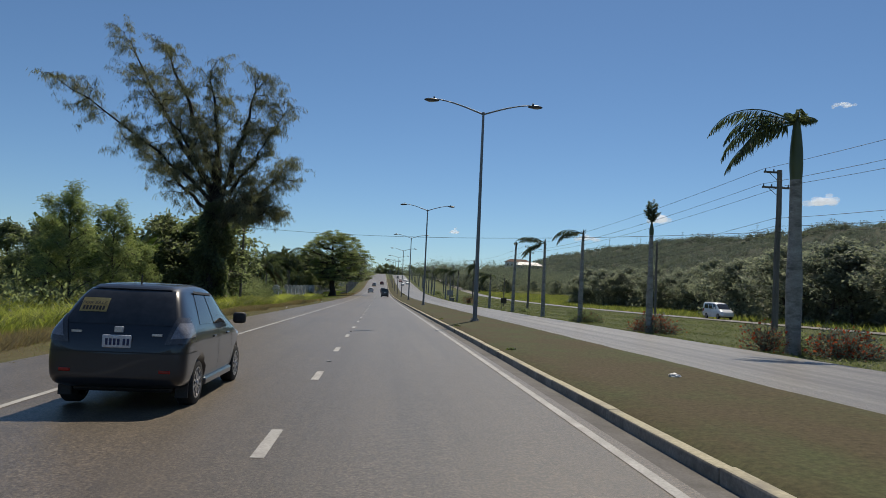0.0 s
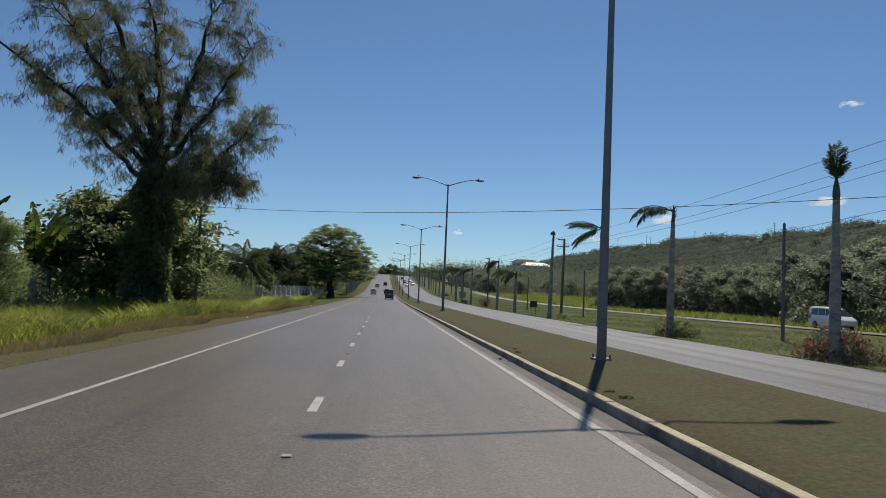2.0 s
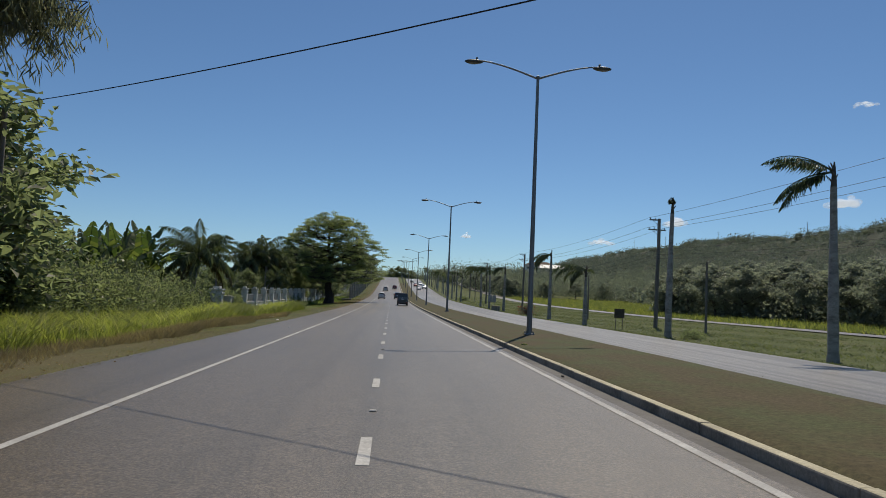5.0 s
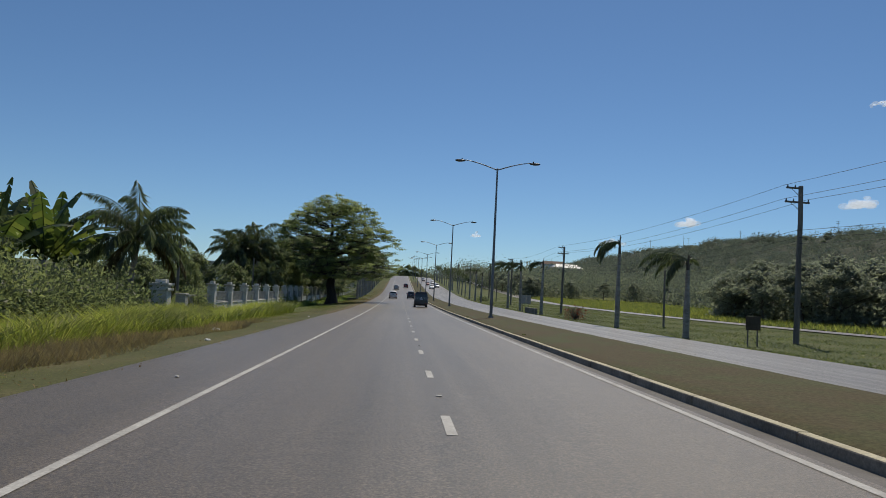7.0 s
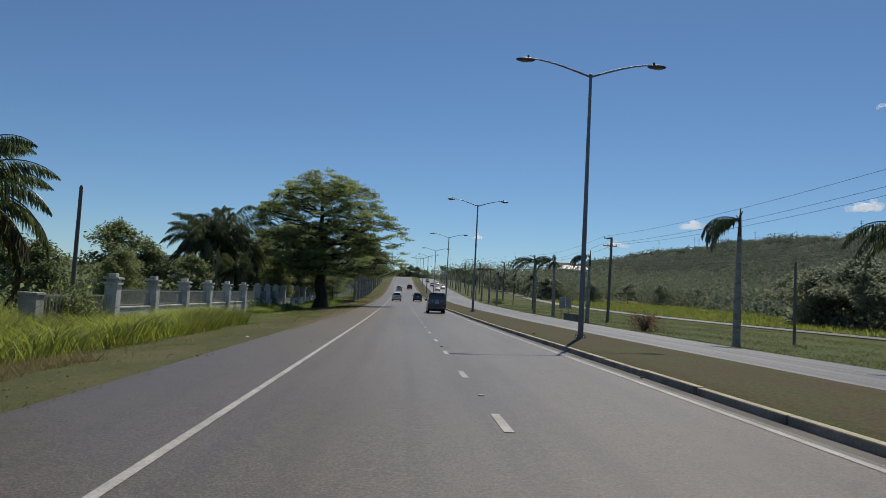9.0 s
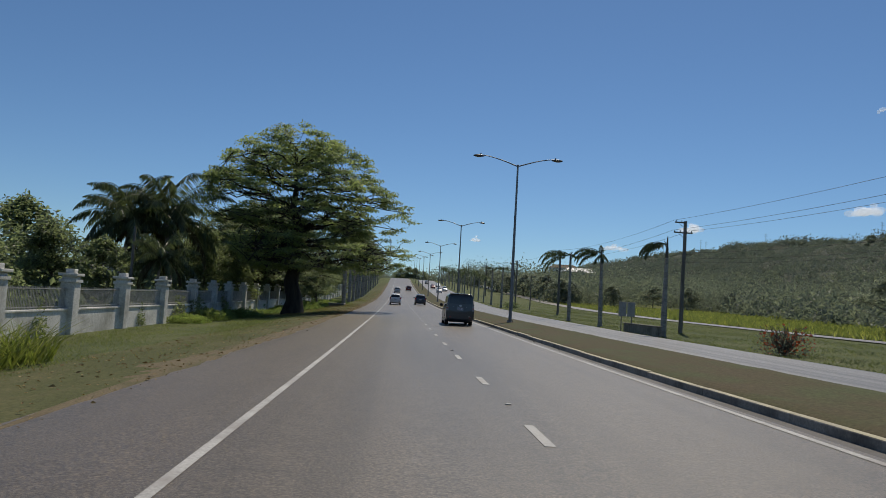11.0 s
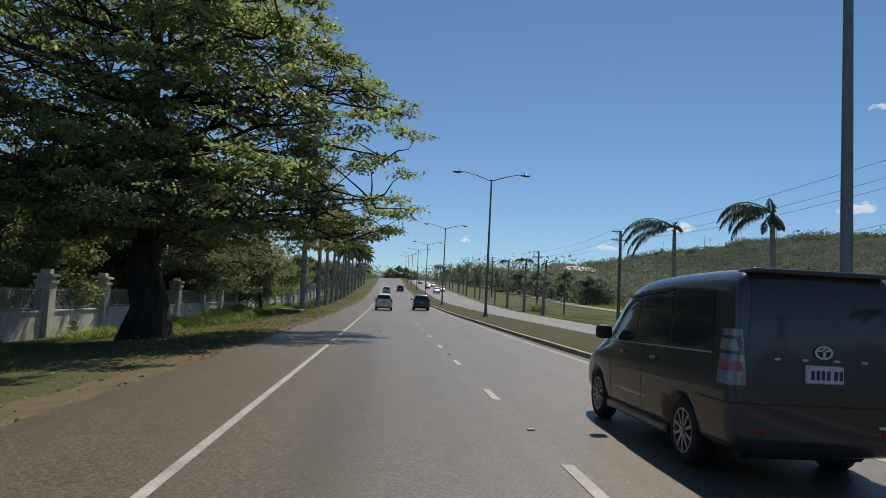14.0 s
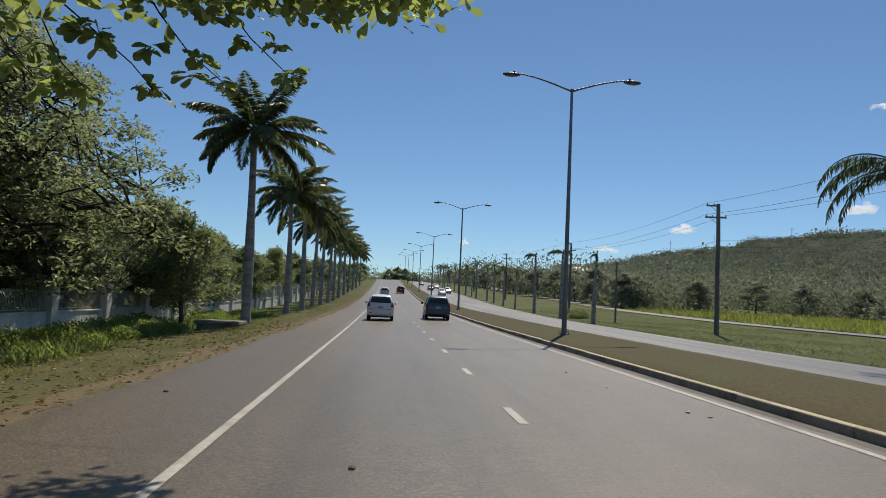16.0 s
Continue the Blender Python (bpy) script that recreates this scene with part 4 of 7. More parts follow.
# storm-stripped roadside palms: each one keeps only a few fronds, bent towards the road
W = math.pi
STRIPPED = [(32.0, 8.2, [(W - 0.05, 0.45, 5.0, 1.75), (W + 0.12, 0.25, 4.6, 1.6), (W + 0.25, -0.1, 4.6, 1.3), (W - 0.2, -0.25, 4.4, 1.1), (W + 0.05, 0.05, 4.8, 1.5), (0.4, 1.1, 1.2, 1.9), (-0.4, 0.8, 1.0, 1.7), (2.0, 1.3, 1.0, 1.4), (4.4, 1.2, 1.0, 1.5)]),
            (49.0, 6.9, [(0.4, 1.55, 1.8, 0.15), (2.2, 1.5, 1.7, 0.25), (-0.6, 1.45, 1.5, 0.4), (4.0, 1.45, 1.6, 0.35), (3.1, 1.35, 1.2, 0.8), (0.1, 1.3, 1.1, 0.9)]),
            (66.5, 7.7, [(W, 0.4, 3.6, 1.8), (W + 0.12, 0.25, 3.3, 1.8)]),
            (82.1, 7.9, [(W, 0.5, 3.6, 1.2), (W + 0.1, 0.42, 3.4, 1.2), (W + 0.1, -0.25, 3.5, 1.0), (W - 0.05, -0.15, 3.3, 1.0)]),
            (101.2, 8.9, [(1.5, 1.4, 0.6, 0.6), (W + 0.5, 1.2, 0.5, 1.2)]),
            (123.2, 4.9, [(W, 0.5, 4.4, 1.9), (W + 0.12, 0.35, 4.2, 1.9), (W - 0.4, 0.2, 3.2, 2.1), (W + 0.5, 0.1, 3.0, 2.1), (W + 0.2, -0.3, 2.8, 1.5), (0.5, 0.5, 1.4, 2.0)]),
            (139.6, 7.0, [(W, 0.25, 3.4, 2.1), (W + 0.3, 0.05, 3.2, 2.0), (W - 0.25, 0.1, 3.0, 2.0), (W + 0.1, -0.3, 3.2, 1.5), (W - 0.1, -0.1, 3.2, 1.8)]),
            (176.0, 6.5, [(W, 0.3, 3.0, 2.0), (W + 0.2, 0.1, 2.8, 1.9), (W - 0.15, 0.2, 2.8, 2.0)]),
            (194.3, 7.2, [(W, 0.5, 4.0, 2.0), (W + 0.2, 0.3, 3.8, 2.0), (W - 0.2, 0.35, 3.6, 1.9), (W + 0.1, 0.0, 3.4, 1.6), (0.2, -0.5, 1.3, 1.0), (W + 1.4, -0.4, 1.6, 1.1), (W + 0.6, -0.5, 1.8, 1.0), (1.6, 1.4, 1.0, 0.6)]),
            (208.4, 7.7, [(W, 0.45, 5.1, 1.95), (W + 0.1, 0.35, 4.9, 1.95), (W - 0.06, 0.0, 4.9, 1.6), (W + 0.08, -0.1, 4.7, 1.5), (W - 0.15, 0.25, 4.8, 1.8), (0.6, 0.5, 1.2, 2.2)]),
            (254.0, 6.6, [(W, 0.2, 0.9, 1.9)]),
            (268.0, 7.4, [(W, 0.5, 2.4, 1.9), (0.5, 0.6, 2.0, 1.9), (2.0, 0.7, 2.2, 1.8)]),
            (284.0, 7.8, [(W, 0.4, 2.2, 2.0), (W + 0.5, 0.3, 2.0, 2.0)])]
for k, (y, h, fr) in enumerate(STRIPPED):
    p = palm("stripped_palm", 80 + k, h, 0.31 if k < 1 else 0.24, 0.27 if k < 1 else 0.14, 0, "grey-trunked palm stripped by storm, with few fronds remaining", "storm-stripped palms", 0.07 if k < 1 else 0.03, (RNG.normal() * 0.12, 0), k in (0, 1), leaflets=54, width=1.0 if k < 1 else 0.8, list_of=[tuple(v) for v in fr], stump=k not in (0, 1), hang=0.25 if k == 1 else 0.95, wide=0.05, shaft_h=3.4 if k < 1 else 1.0, stump_h=1.8 if k in (6, 7) else 1.15)
    put(p, 20.0 if k else 20.4, y, 0)
far_palm = palm("roadside_palm", 120, 6.6, 0.2, 0.14, 11, "roadside palm with a ragged crown in the far row", "far roadside palms", 0.02, (0.1, 0), True, leaflets=26, fl=2.3, width=0.6)
for k, y in enumerate(range(300, 500, 12)):
    (again if k else put)(far_palm, 20.0 + RNG.normal() * 0.3, y, 50 * k, 0.8 + 0.35 * RNG.random())


# banana plants
def banana(seed):
    rng = np.random.default_rng(seed)
    root = thing("banana_plant", (0, 0, 0), "banana plant with broad torn green leaves behind the grass", "banana plant", "banana grove")
    part_raw("stem", *tubes([(np.array([(0, 0, -0.2), (0.05, 0, 1.0), (0.1, 0.05, 1.9)]), [0.17, 0.13, 0.09])], 8), PALM_BARK, root, "", True)
    for k in range(9):
        az, el, L = k * 2.4 + rng.normal() * 0.3, 1.5 - 0.07 * k + rng.normal() * 0.08, 2.2 + 0.8 * rng.random()
        n = 12
        u = np.linspace(0, 1, n)
        e = el - (0.15 + 0.1 * k + 0.5 * rng.random()) * u ** 1.6
        d = np.stack([np.cos(e) * math.cos(az), np.cos(e) * math.sin(az), np.sin(e)], 1)
        p = np.array([0.1, 0.05, 1.8]) + np.concatenate([[np.zeros(3)], np.cumsum(d[:-1] * L / (n - 1), 0)])
        side = np.array([-math.sin(az), math.cos(az), 0])
        w = 0.34 * np.sin(np.pi * np.clip(u * 0.93 + 0.05, 0, 1)) ** 0.5 * (u > 0.1)
        V, F = [], []
        for i in range(n - 1):
            for s in (1, -1):
                torn = 0.35 if rng.random() < 0.12 else 1.0
                j = len(V)
                dip = np.array([0, 0, -0.25 * rng.random() - 0.08])
                g = 0.06 * L / n
                V += [p[i], p[i] + d[i] * g + side * s * w[i] * torn + dip * w[i] * 2, p[i + 1] - d[i] * g + side * s * w[i + 1] * torn + dip * w[i + 1] * 2, p[i + 1]]
                F.append((j, j + 1, j + 2, j + 3))
        leaf = part_raw("leaf", V, F, BANANA, root)
        part_raw("midrib", *tubes([(p, np.linspace(0.03, 0.008, n))], 5), BANANA, leaf)
    return root


bananas = [banana(130 + k) for k in range(3)]
SPOTS = [(-21, 58), (-23, 62), (-25, 66), (-22.5, 70), (-27, 64), (-24, 75), (-21, 80), (-24, 84), (-21.5, 90), (-22.5, 112), (-24.5, 115), (-22, 117), (-25.5, 119), (-23.5, 121), (-20.5, 101), (-22, 105), (-26, 108)]
for k, (x, y) in enumerate(SPOTS):
    (put if k < 3 else again)(bananas[k % 3], x, y, 80 * k, 1.5 + 0.4 * RNG.random())

# trees behind the verge, the wall and the field: three kinds, each of them copied
kindA = broad_tree("broadleaf_tree", 301, 8.0, 0.22, 0.9, lambda u: 3.4 * (1 - u) ** 0.4 + 0.7, (0.3, 0.2), (0.4, 0.52), 6000, (BARK, LEAF_DARK), "dense dark green broadleaf tree", "tree", "trees behind the verge", limbs=17, sides=5, clump=(1.0, 0.7))
kindB = broad_tree("leafy_tree", 302, 9.0, 0.2, 1.0, lambda u: 2.8 * (1 - u) ** 0.45 + 0.8, (-0.2, 0.3), (0.35, 0.45), 7200, (BARK, LEAF_MID), "loose light green leafy tree", "tree", "trees behind the verge", limbs=17, sides=5, clump=(0.95, 0.8))
kindC = broad_tree("glossy_tree", 303, 7.5, 0.2, 1.3, lambda u: 3.9 * (1 - u) ** 0.4 + 0.8, (0.2, -0.3), (0.42, 0.48), 4900, (BARK, LEAF_SILVER), "grey-green tree with glossy leaves at the field's edge", "tree", "trees along the field", limbs=16, sides=5, clump=(0.95, 0.55))
kindD = broad_tree("feathery_young_tree", 305, 8.6, 0.13, 1.0, lambda u: 1.7 * (1 - u) ** 0.5 + 0.45, (0.3, 0.1), (0.3, 0.2), 7000, (BARK, LEAF_YOUNG), "slender young tree with light drooping leaf sprays", "tree", "young trees behind the grass", limbs=26, sides=5, twigs=6, clump=(0.5, 1.1), rise=0.75, arch=0.12)
LEFT = [(-27, 62, 0.8, "B"), (-30, 71, 0.85, "B"), (-27, 52, 0.6, "B"), (-18.8, 47.5, 1.0, "D"), (-17.4, 50.5, 0.9, "D"), (-21.0, 49.0, 0.85, "D"), (-16.6, 54.0, 0.62, "D"), (-19.4, 56.0, 0.7, "D"), (-24.5, 46, 0.7, "D"), (-24, 38, 0.55, "A"), (-32, 46, 0.7, "A"), (-33, 80, 0.9, "A"), (-28, 88, 0.95, "A"), (-17.2, 79, 1.3, "A"), (-19.0, 85, 1.25, "A"), (-17.8, 74.5, 1.2, "A"), (-21, 76, 1.2, "A"),
        (-34, 100, 0.8, "A"), (-36, 115, 0.8, "A"), (-32, 128, 0.6, "A"), (-30, 140, 0.62, "A"), (-27, 148, 0.66, "A"), (-33, 155, 0.7, "A"), (-25, 156, 0.55, "B"), (-28, 165, 0.7, "A"), (-24, 174, 0.7, "A"),
        (-30, 178, 0.9, "A"), (-22, 194, 0.9, "B"), (-27, 196, 1.1, "A"), (-20, 203, 0.95, "B"), (-17.8, 191, 0.7, "B"), (-18.6, 212, 1.15, "A"), (-24, 214, 1.2, "B"), (-16.4, 226, 0.85, "B"), (-13.4, 222.5, 0.7, "B"), (-19.5, 222, 1.0, "A"), (-21, 234, 1.0, "A"), (-18, 243, 0.9, "A"),
        (-20, 252, 0.9, "A"), (-17.5, 262, 0.85, "A"), (-22, 270, 1.0, "A"), (-18, 282, 0.9, "B"), (-20, 296, 1.0, "A"), (-17, 310, 0.9, "A"), (-20, 325, 1.0, "A"), (-17, 340, 0.9, "A"), (-19, 358, 1.0, "A"), (-17, 376, 0.9, "A"), (-19, 395, 1.0, "A"), (-16, 415, 0.9, "A"), (-18, 436, 1.0, "A"), (-15, 458, 0.95, "A"), (-15, 480, 1.0, "A"),
        (-13, 505, 1.0, "A"), (-40, 60, 0.9, "A"), (-44, 90, 1.1, "A"), (-42, 130, 0.9, "A"), (-40, 165, 0.95, "A"), (-38, 190, 1.2, "A"), (-30, 235, 1.2, "A"), (-30, 265, 1.2, "A"), (-30, 300, 1.2, "A")]
first = {"A": True, "B": True, "C": True, "D": True}
proto = {"A": kindA, "B": kindB, "C": kindC, "D": kindD}
for k, (x, y, s, q) in enumerate(LEFT):
    (put if first[q] else again)(proto[q], x, y, 77 * k, s * (0.95 + 0.1 * RNG.random()))
    first[q] = False
def grove_edge(y):
    """How far the grove beyond the service road keeps from the carriageway."""
    return np.interp(y, [30, 68, 100, 112, 150, 160, 192, 204, 216, 300, 308, 560], [52, 47, 47, 60, 62, 54, 52, 60, 128, 128, 40, 28])


RIGHT = [(float(grove_edge(y)) + dx + 2.5 * RNG.random(), y + 2.5 * RNG.normal(), s) for y in np.arange(48, 206, 6.2) for dx, s in ((1.0, 1.12), (8.0, 1.3))]
RIGHT += [(float(grove_edge(y)) + 4 * RNG.random(), y, 0.85 + 0.2 * RNG.random()) for y in range(312, 540, 14)]
RIGHT += [(x, 309.0 + 5 * RNG.random(), 0.8) for x in range(46, 130, 11)]
for k, (x, y, s) in enumerate(RIGHT):
    (put if first["C"] else again)(kindC, x, y, 91 * k, s * (0.92 + 0.16 * RNG.random()))
    first["C"] = False
for k, (x, y, s) in enumerate([(-1, 628, 1.2), (5, 630, 1.35), (10, 626, 1.3), (16, 632, 1.1)]):
    again(kindA, x, y, 60 * k, s)


# fig trees that hang over the wall
def fig_bound(p):
    """Keeps the crown a broad dome whose outer boughs hang low over the verge."""
    z = max(p[2], 2.2)
    hi = float(np.interp(z, [2, 3.5, 6, 8.5, 11, 13], [8.6, 9.8, 9.0, 7.0, 4.4, 1.5]))
    return np.array([min(p[0], hi), p[1], min(z, 13.0)])


fig = broad_tree("fig_tree", 304, 12.6, 0.42, 3.0, lambda u: float(np.interp(u, [0, 0.35, 0.7, 1], [9.6, 9.4, 7.2, 3.0])), (0.4, 0.2), (0.21, 0.52), 84000, (BARK_DARK, LEAF_FIG), "drooping fig tree with small glossy leaves overhanging the wall", "tree", "fig trees by the wall", limbs=64, twigs=16, clump=(0.85, 0.45), rise=0.0, arch=0.2, bound=fig_bound)
put(fig, -18.6, 203.5, 0, 1.0)
again(fig, -19.4, 214.0, 100, 0.62)
again(fig, -18.4, 227.0, 200, 0.6)


# bushes by the palms
def bush(name, seed, r, h, n, leaf, mat, label, spots=None, size=0.14):
    rng = np.random.default_rng(seed)
    root = thing(name, (0, 0, 0), label, "bush", "bushes at the palms' feet")
    paths = []
    for k in range(26 if n > 1000 else 80):
        a = rng.random() * 6.28
        e = np.array([math.cos(a) * r * rng.random(), math.sin(a) * r * rng.random(), h * (0.5 + 0.5 * rng.random())])
        paths.append((branch_path(rng, (0, 0, -0.05), e, 0.08, 5), np.linspace(0.03, 0.008, 5)))
    part_raw("branch_work", *tubes(paths, 5), BARK, root)
    d = unit(rng, n)
    d[:, 2] = np.abs(d[:, 2])
    q = rng.random(n) ** 0.4
    lump = 1 + 0.25 * np.sin(d[:, 0] * 7 + seed) * np.cos(d[:, 1] * 6)
    P = d * (q * lump)[:, None] * np.array([r, r, h])
    s = size * (0.7 + 0.6 * rng.random(n))
    part_raw("leaves", *leaf_cards(P, d + rng.normal(size=(n, 3)) * 0.6, unit(rng, n) + np.array([0, 0, 0.6]), s, s * 0.6), mat, root)
    if spots:
        k = rng.choice(n, spots)
        part_raw("blossoms", *leaf_cards(P[k] * 1.04, d[k] + rng.normal(size=(spots, 3)) * 0.5, unit(rng, spots), s[k] * 1.2, s[k] * 0.9), PETAL, root, "red bougainvillea bracts")
    return root


bougain = bush("bougainvillea_bush", 401, 1.7, 1.25, 2600, 0, LEAF_SCRUB, "bougainvillea bush with red bracts at a palm's foot", 620)
put(bougain, 20.6, 49.6)
again(bougain, 22.0, 30.6, 60, 0.95)
sparse = bush("bougainvillea_shrub", 404, 1.6, 1.7, 700, 0, LEAF_SCRUB, "sparse twiggy bougainvillea shrub on the bank", 260)
put(sparse, 20.9, 159.3)
again(sparse, 19.4, 32.6, 120, 0.8)
dark_bush = bush("round_bush", 402, 1.75, 1.2, 2600, 0, LEAF_DARK, "low dark round bush at a palm's foot")
put(dark_bush, 20.6, 67.2)
again(bougain, 21.0, 67.6, 40, 0.8)
again(dark_bush, 22.2, 268.3, 60, 1.0)
again(dark_bush, 21.0, 33.4, 30, 0.8)
again(dark_bush, 21.5, 100.5, 10, 0.5)
verge_bush = bush("leafy_weed_clump", 403, 1.7, 0.62, 4600, 0, LEAF_BRIGHT, "clump of leafy green weeds on the verge", size=0.12)
for k, (x, y, s) in enumerate([(-13.4, 206, 1.0), (-12.5, 210, 0.9), (-14, 212, 1.1), (-12.2, 215, 0.8), (-13.6, 196, 0.9), (-12.6, 190, 0.7), (-14, 176, 1.0), (-15, 170.5, 1.1), (-14.9, 165, 0.8), (-12.0, 224, 0.9), (-13.2, 230, 1.1), (-12.5, 238, 0.9), (-14.6, 219, 1.2)]):
    (again if k else put)(verge_bush, x, y, 70 * k, s)
creeper = bush("wall_creeper", 405, 1.3, 2.0, 2400, 0, LEAF_MID, "creeper spilling over the boundary wall", size=0.18)
for k, (x, y, s) in enumerate([(-16.8, 128.5, 1.0), (-16.9, 148.8, 0.75), (-17.0, 166.8, 1.0), (-16.8, 170.5, 1.05), (-16.9, 179, 0.95), (-17, 129.9, 1.1), (-16.7, 160.2, 0.6)]):
    (again if k else put)(creeper, x, y, 70 * k, s)

kerb_weed = bush("kerb_weed", 406, 0.22, 0.16, 300, 0, LEAF_BRIGHT, "small tuft of pale weeds at the kerb's edge", size=0.05)
for k, (x, y, s) in enumerate([(4.36, 38.2, 1.0), (4.5, 39.3, 0.8), (4.4, 30.2, 1.1), (4.38, 30.9, 0.9), (4.42, 18.0, 1.2), (4.4, 56.2, 0.9), (4.5, 74.0, 1.0), (4.4, 101.5, 0.9), (4.45, 126.0, 1.0)]):
    (again if k else put)(kerb_weed, x, y, 70 * k, 0.55 * s, 0.35 * s)

# ---- grasses, scrub and far woods ----
def blades(name, xr, yr, n, h, w, mat, label, seed, lean=0.35, keep=None, even=False):
    rng = np.random.default_rng(seed)
    x = xr[0] + (xr[1] - xr[0]) * rng.random(n)
    y = yr[0] + (yr[1] - yr[0]) * rng.random(n)
    dens = np.sin(x * 1.3 + np.sin(y * 0.4) * 2) * np.sin(y * 0.7 + x * 0.3) + np.sin(y * 0.19 + x)
    if even:
        dens = dens * 0.1
    k = dens + rng.random(n) * 3 > 0.6
    if keep is not None:
        k &= keep(x, y)
    x, y, dens = x[k], y[k], dens[k]
    n = len(x)
    P = np.stack([x, y, gz(x, y) - 0.03], 1)
    hh = h * (0.4 + 0.75 * rng.random(n) ** 1.3) * (1 + 0.22 * dens)
    az = rng.random(n) * 6.28
    out = np.stack([np.cos(az), np.sin(az), np.zeros(n)], 1)
    side = np.stack([-np.sin(az + 0.8), np.cos(az + 0.8), np.zeros(n)], 1) * (w * (0.6 + 0.8 * rng.random(n)) / 2)[:, None]
    ln = (lean * (0.4 + rng.random(n)))[:, None] * hh[:, None]
    mid = P + np.array([0, 0, 0.6]) * hh[:, None] + out * ln * 0.35
    tip = P + np.array([0, 0, 0.95]) * hh[:, None] + out * ln
    if h < 0.65:  # low or far grass: one tapering piece a blade
        v = np.stack([P - side * 1.35, P + side * 1.35, tip], 1).reshape(-1, 3)
        return tagged(new(name, raw_mesh(name, v, np.arange(3 * n).reshape(-1, 3), mat)), label, "grass", kind="stuff")
    v = np.stack([P - side, P + side, mid + side * 0.8, mid - side * 0.8, tip], 1).reshape(-1, 3)
    i = np.arange(n)[:, None] * 5
    f = np.concatenate([i + np.array([[0, 1, 2]]), i + np.array([[0, 2, 3]]), i + np.array([[3, 2, 4]])])
    return tagged(new(name, raw_mesh(name, v, f, mat)), label, "grass", kind="stuff")


blades("tall_grass", (-16.5, -10.0), (12, 137), 130000, 0.98, 0.036, BLADE, "tall bright green roadside grass", 1, 0.9)
blades("tall_grass", (-24, -16), (20, 137), 26000, 1.3, 0.04, BLADE, "tall green grass behind the verge", 2, 0.8)
blades("verge_grass", (-15.5, -7.4), (100, 270), 110000, 0.12, 0.012, BLADE_VERGE, "short green verge grass along the wall", 3, 1.1)
blades("dry_grass", (-11.3, -7.2), (4, 112), 160000, 0.36, 0.013, BLADE_DRY, "brown dry grass fringe beside the shoulder", 4, 0.9, keep=lambda x, y: x < -7.7 + 0.4 * np.sin(y * 0.5))
blades("dry_grass", (-9.2, -6.2), (4, 84), 16000, 0.1, 0.012, BLADE_DRY, "short dry grass at the shoulder's edge", 5, 0.9)
blades("verge_edge_grass", (-9.4, -6.0), (4, 92), 80000, 0.07, 0.009, BLADE_VERGE, "thin short grass between the shoulder and the dry fringe", 21, 1.2)
blades("median_grass", (4.2, 8.4), (2, 110), 130000, 0.05, 0.009, BLADE_MEDIAN, "short brown median grass", 6, 0.9, even=True)
blades("median_grass", (4.2, 8.4), (110, 300), 90000, 0.055, 0.012, BLADE_MEDIAN, "short brown median grass", 7, 0.9, even=True)
blades("median_edge_grass", (6.6, 8.5), (2, 220), 60000, 0.045, 0.008, BLADE_BANK, "short green grass on the far half of the median", 19, 1.2, even=True)
blades("median_edge_grass", (8.0, 8.9), (2, 260), 26000, 0.3, 0.006, BLADE_MEDIAN, "wispy seed stalks at the median's far edge", 8, 0.4)
blades("median_straw", (4.25, 7.6), (2, 200), 26000, 0.035, 0.012, BLADE_STRAW, "pale dry clippings scattered over the median", 20, 3.0)
blades("bank_grass", (17.8, 36), (8, 300), 130000, 0.1, 0.02, BLADE_BANK, "green grass on the bank", 9, 1.1)
blades("bank_weeds", (18.5, 34), (8, 260), 40000, 0.13, 0.06, BLADE_BANK, "broad-leaved weeds on the bank", 10, 1.5)
blades("field_weeds", (40.6, 128), (20, 312), 150000, 0.6, 0.1, WEED, "yellow-green flowering weeds in the field", 12, 0.6, keep=lambda x, y: x < grove_edge(y) + 3)


def litter(seed, xr, yr, n, size):
    rng = np.random.default_rng(seed)
    x = xr[0] + (xr[1] - xr[0]) * rng.random(n)
    y = yr[0] + (yr[1] - yr[0]) * rng.random(n)
    P = np.stack([x, y, gz(x, y) + 0.03 + 0.03 * rng.random(n)], 1)
    s = size * (0.6 + 0.7 * rng.random(n))
    v, f = leaf_cards(P, unit(rng, n, 0.15), np.tile([0, 0, 1.0], (n, 1)) + rng.normal(size=(n, 3)) * 0.4, s, s * 0.6)
    return tagged(new("leaf_litter", raw_mesh("leaf_litter", v, f, LITTER)), "fallen dry brown leaves on the verge", "leaves", kind="stuff")


blades("leafy_weeds", (-15.4, -9.8), (186, 238), 16000, 0.42, 0.05, LEAF_BRIGHT, "bright green weeds growing thick before the wall", 18, 1.0, keep=lambda x, y: x < -11.2 + 1.2 * np.sin(y * 0.35))
litter(31, (-11.5, -5.95), (172, 220), 2400, 0.12)
litter(32, (-9.0, -5.9), (130, 330), 2600, 0.1)
blades("straw", (-7.1, -5.95), (84, 300), 60000, 0.045, 0.012, BLADE_STRAW, "pale straw and bits along the shoulder's edge", 16, 3.0, keep=lambda x, y: x > -6.45 + 0.35 * np.sin(y * 0.6) + 0.2 * np.sin(y * 1.7) - 0.5)
litter(33, (-9.5, -5.7), (10, 140), 2600, 0.06)
blades("verge_edge_grass", (-9.6, -6.0), (80, 330), 60000, 0.08, 0.01, BLADE_VERGE, "thin short grass at the shoulder's edge", 15, 0.9)

# the wooded hill
RIDGE_Y = np.array([-200.0, 0, 150, 300, 450, 600, 750, 900, 1100, 1400, 1800, 2400])
RIDGE_Z = np.array([28.0, 40, 46, 50, 54, 58.5, 63.5, 67.5, 70, 68, 45, 12])


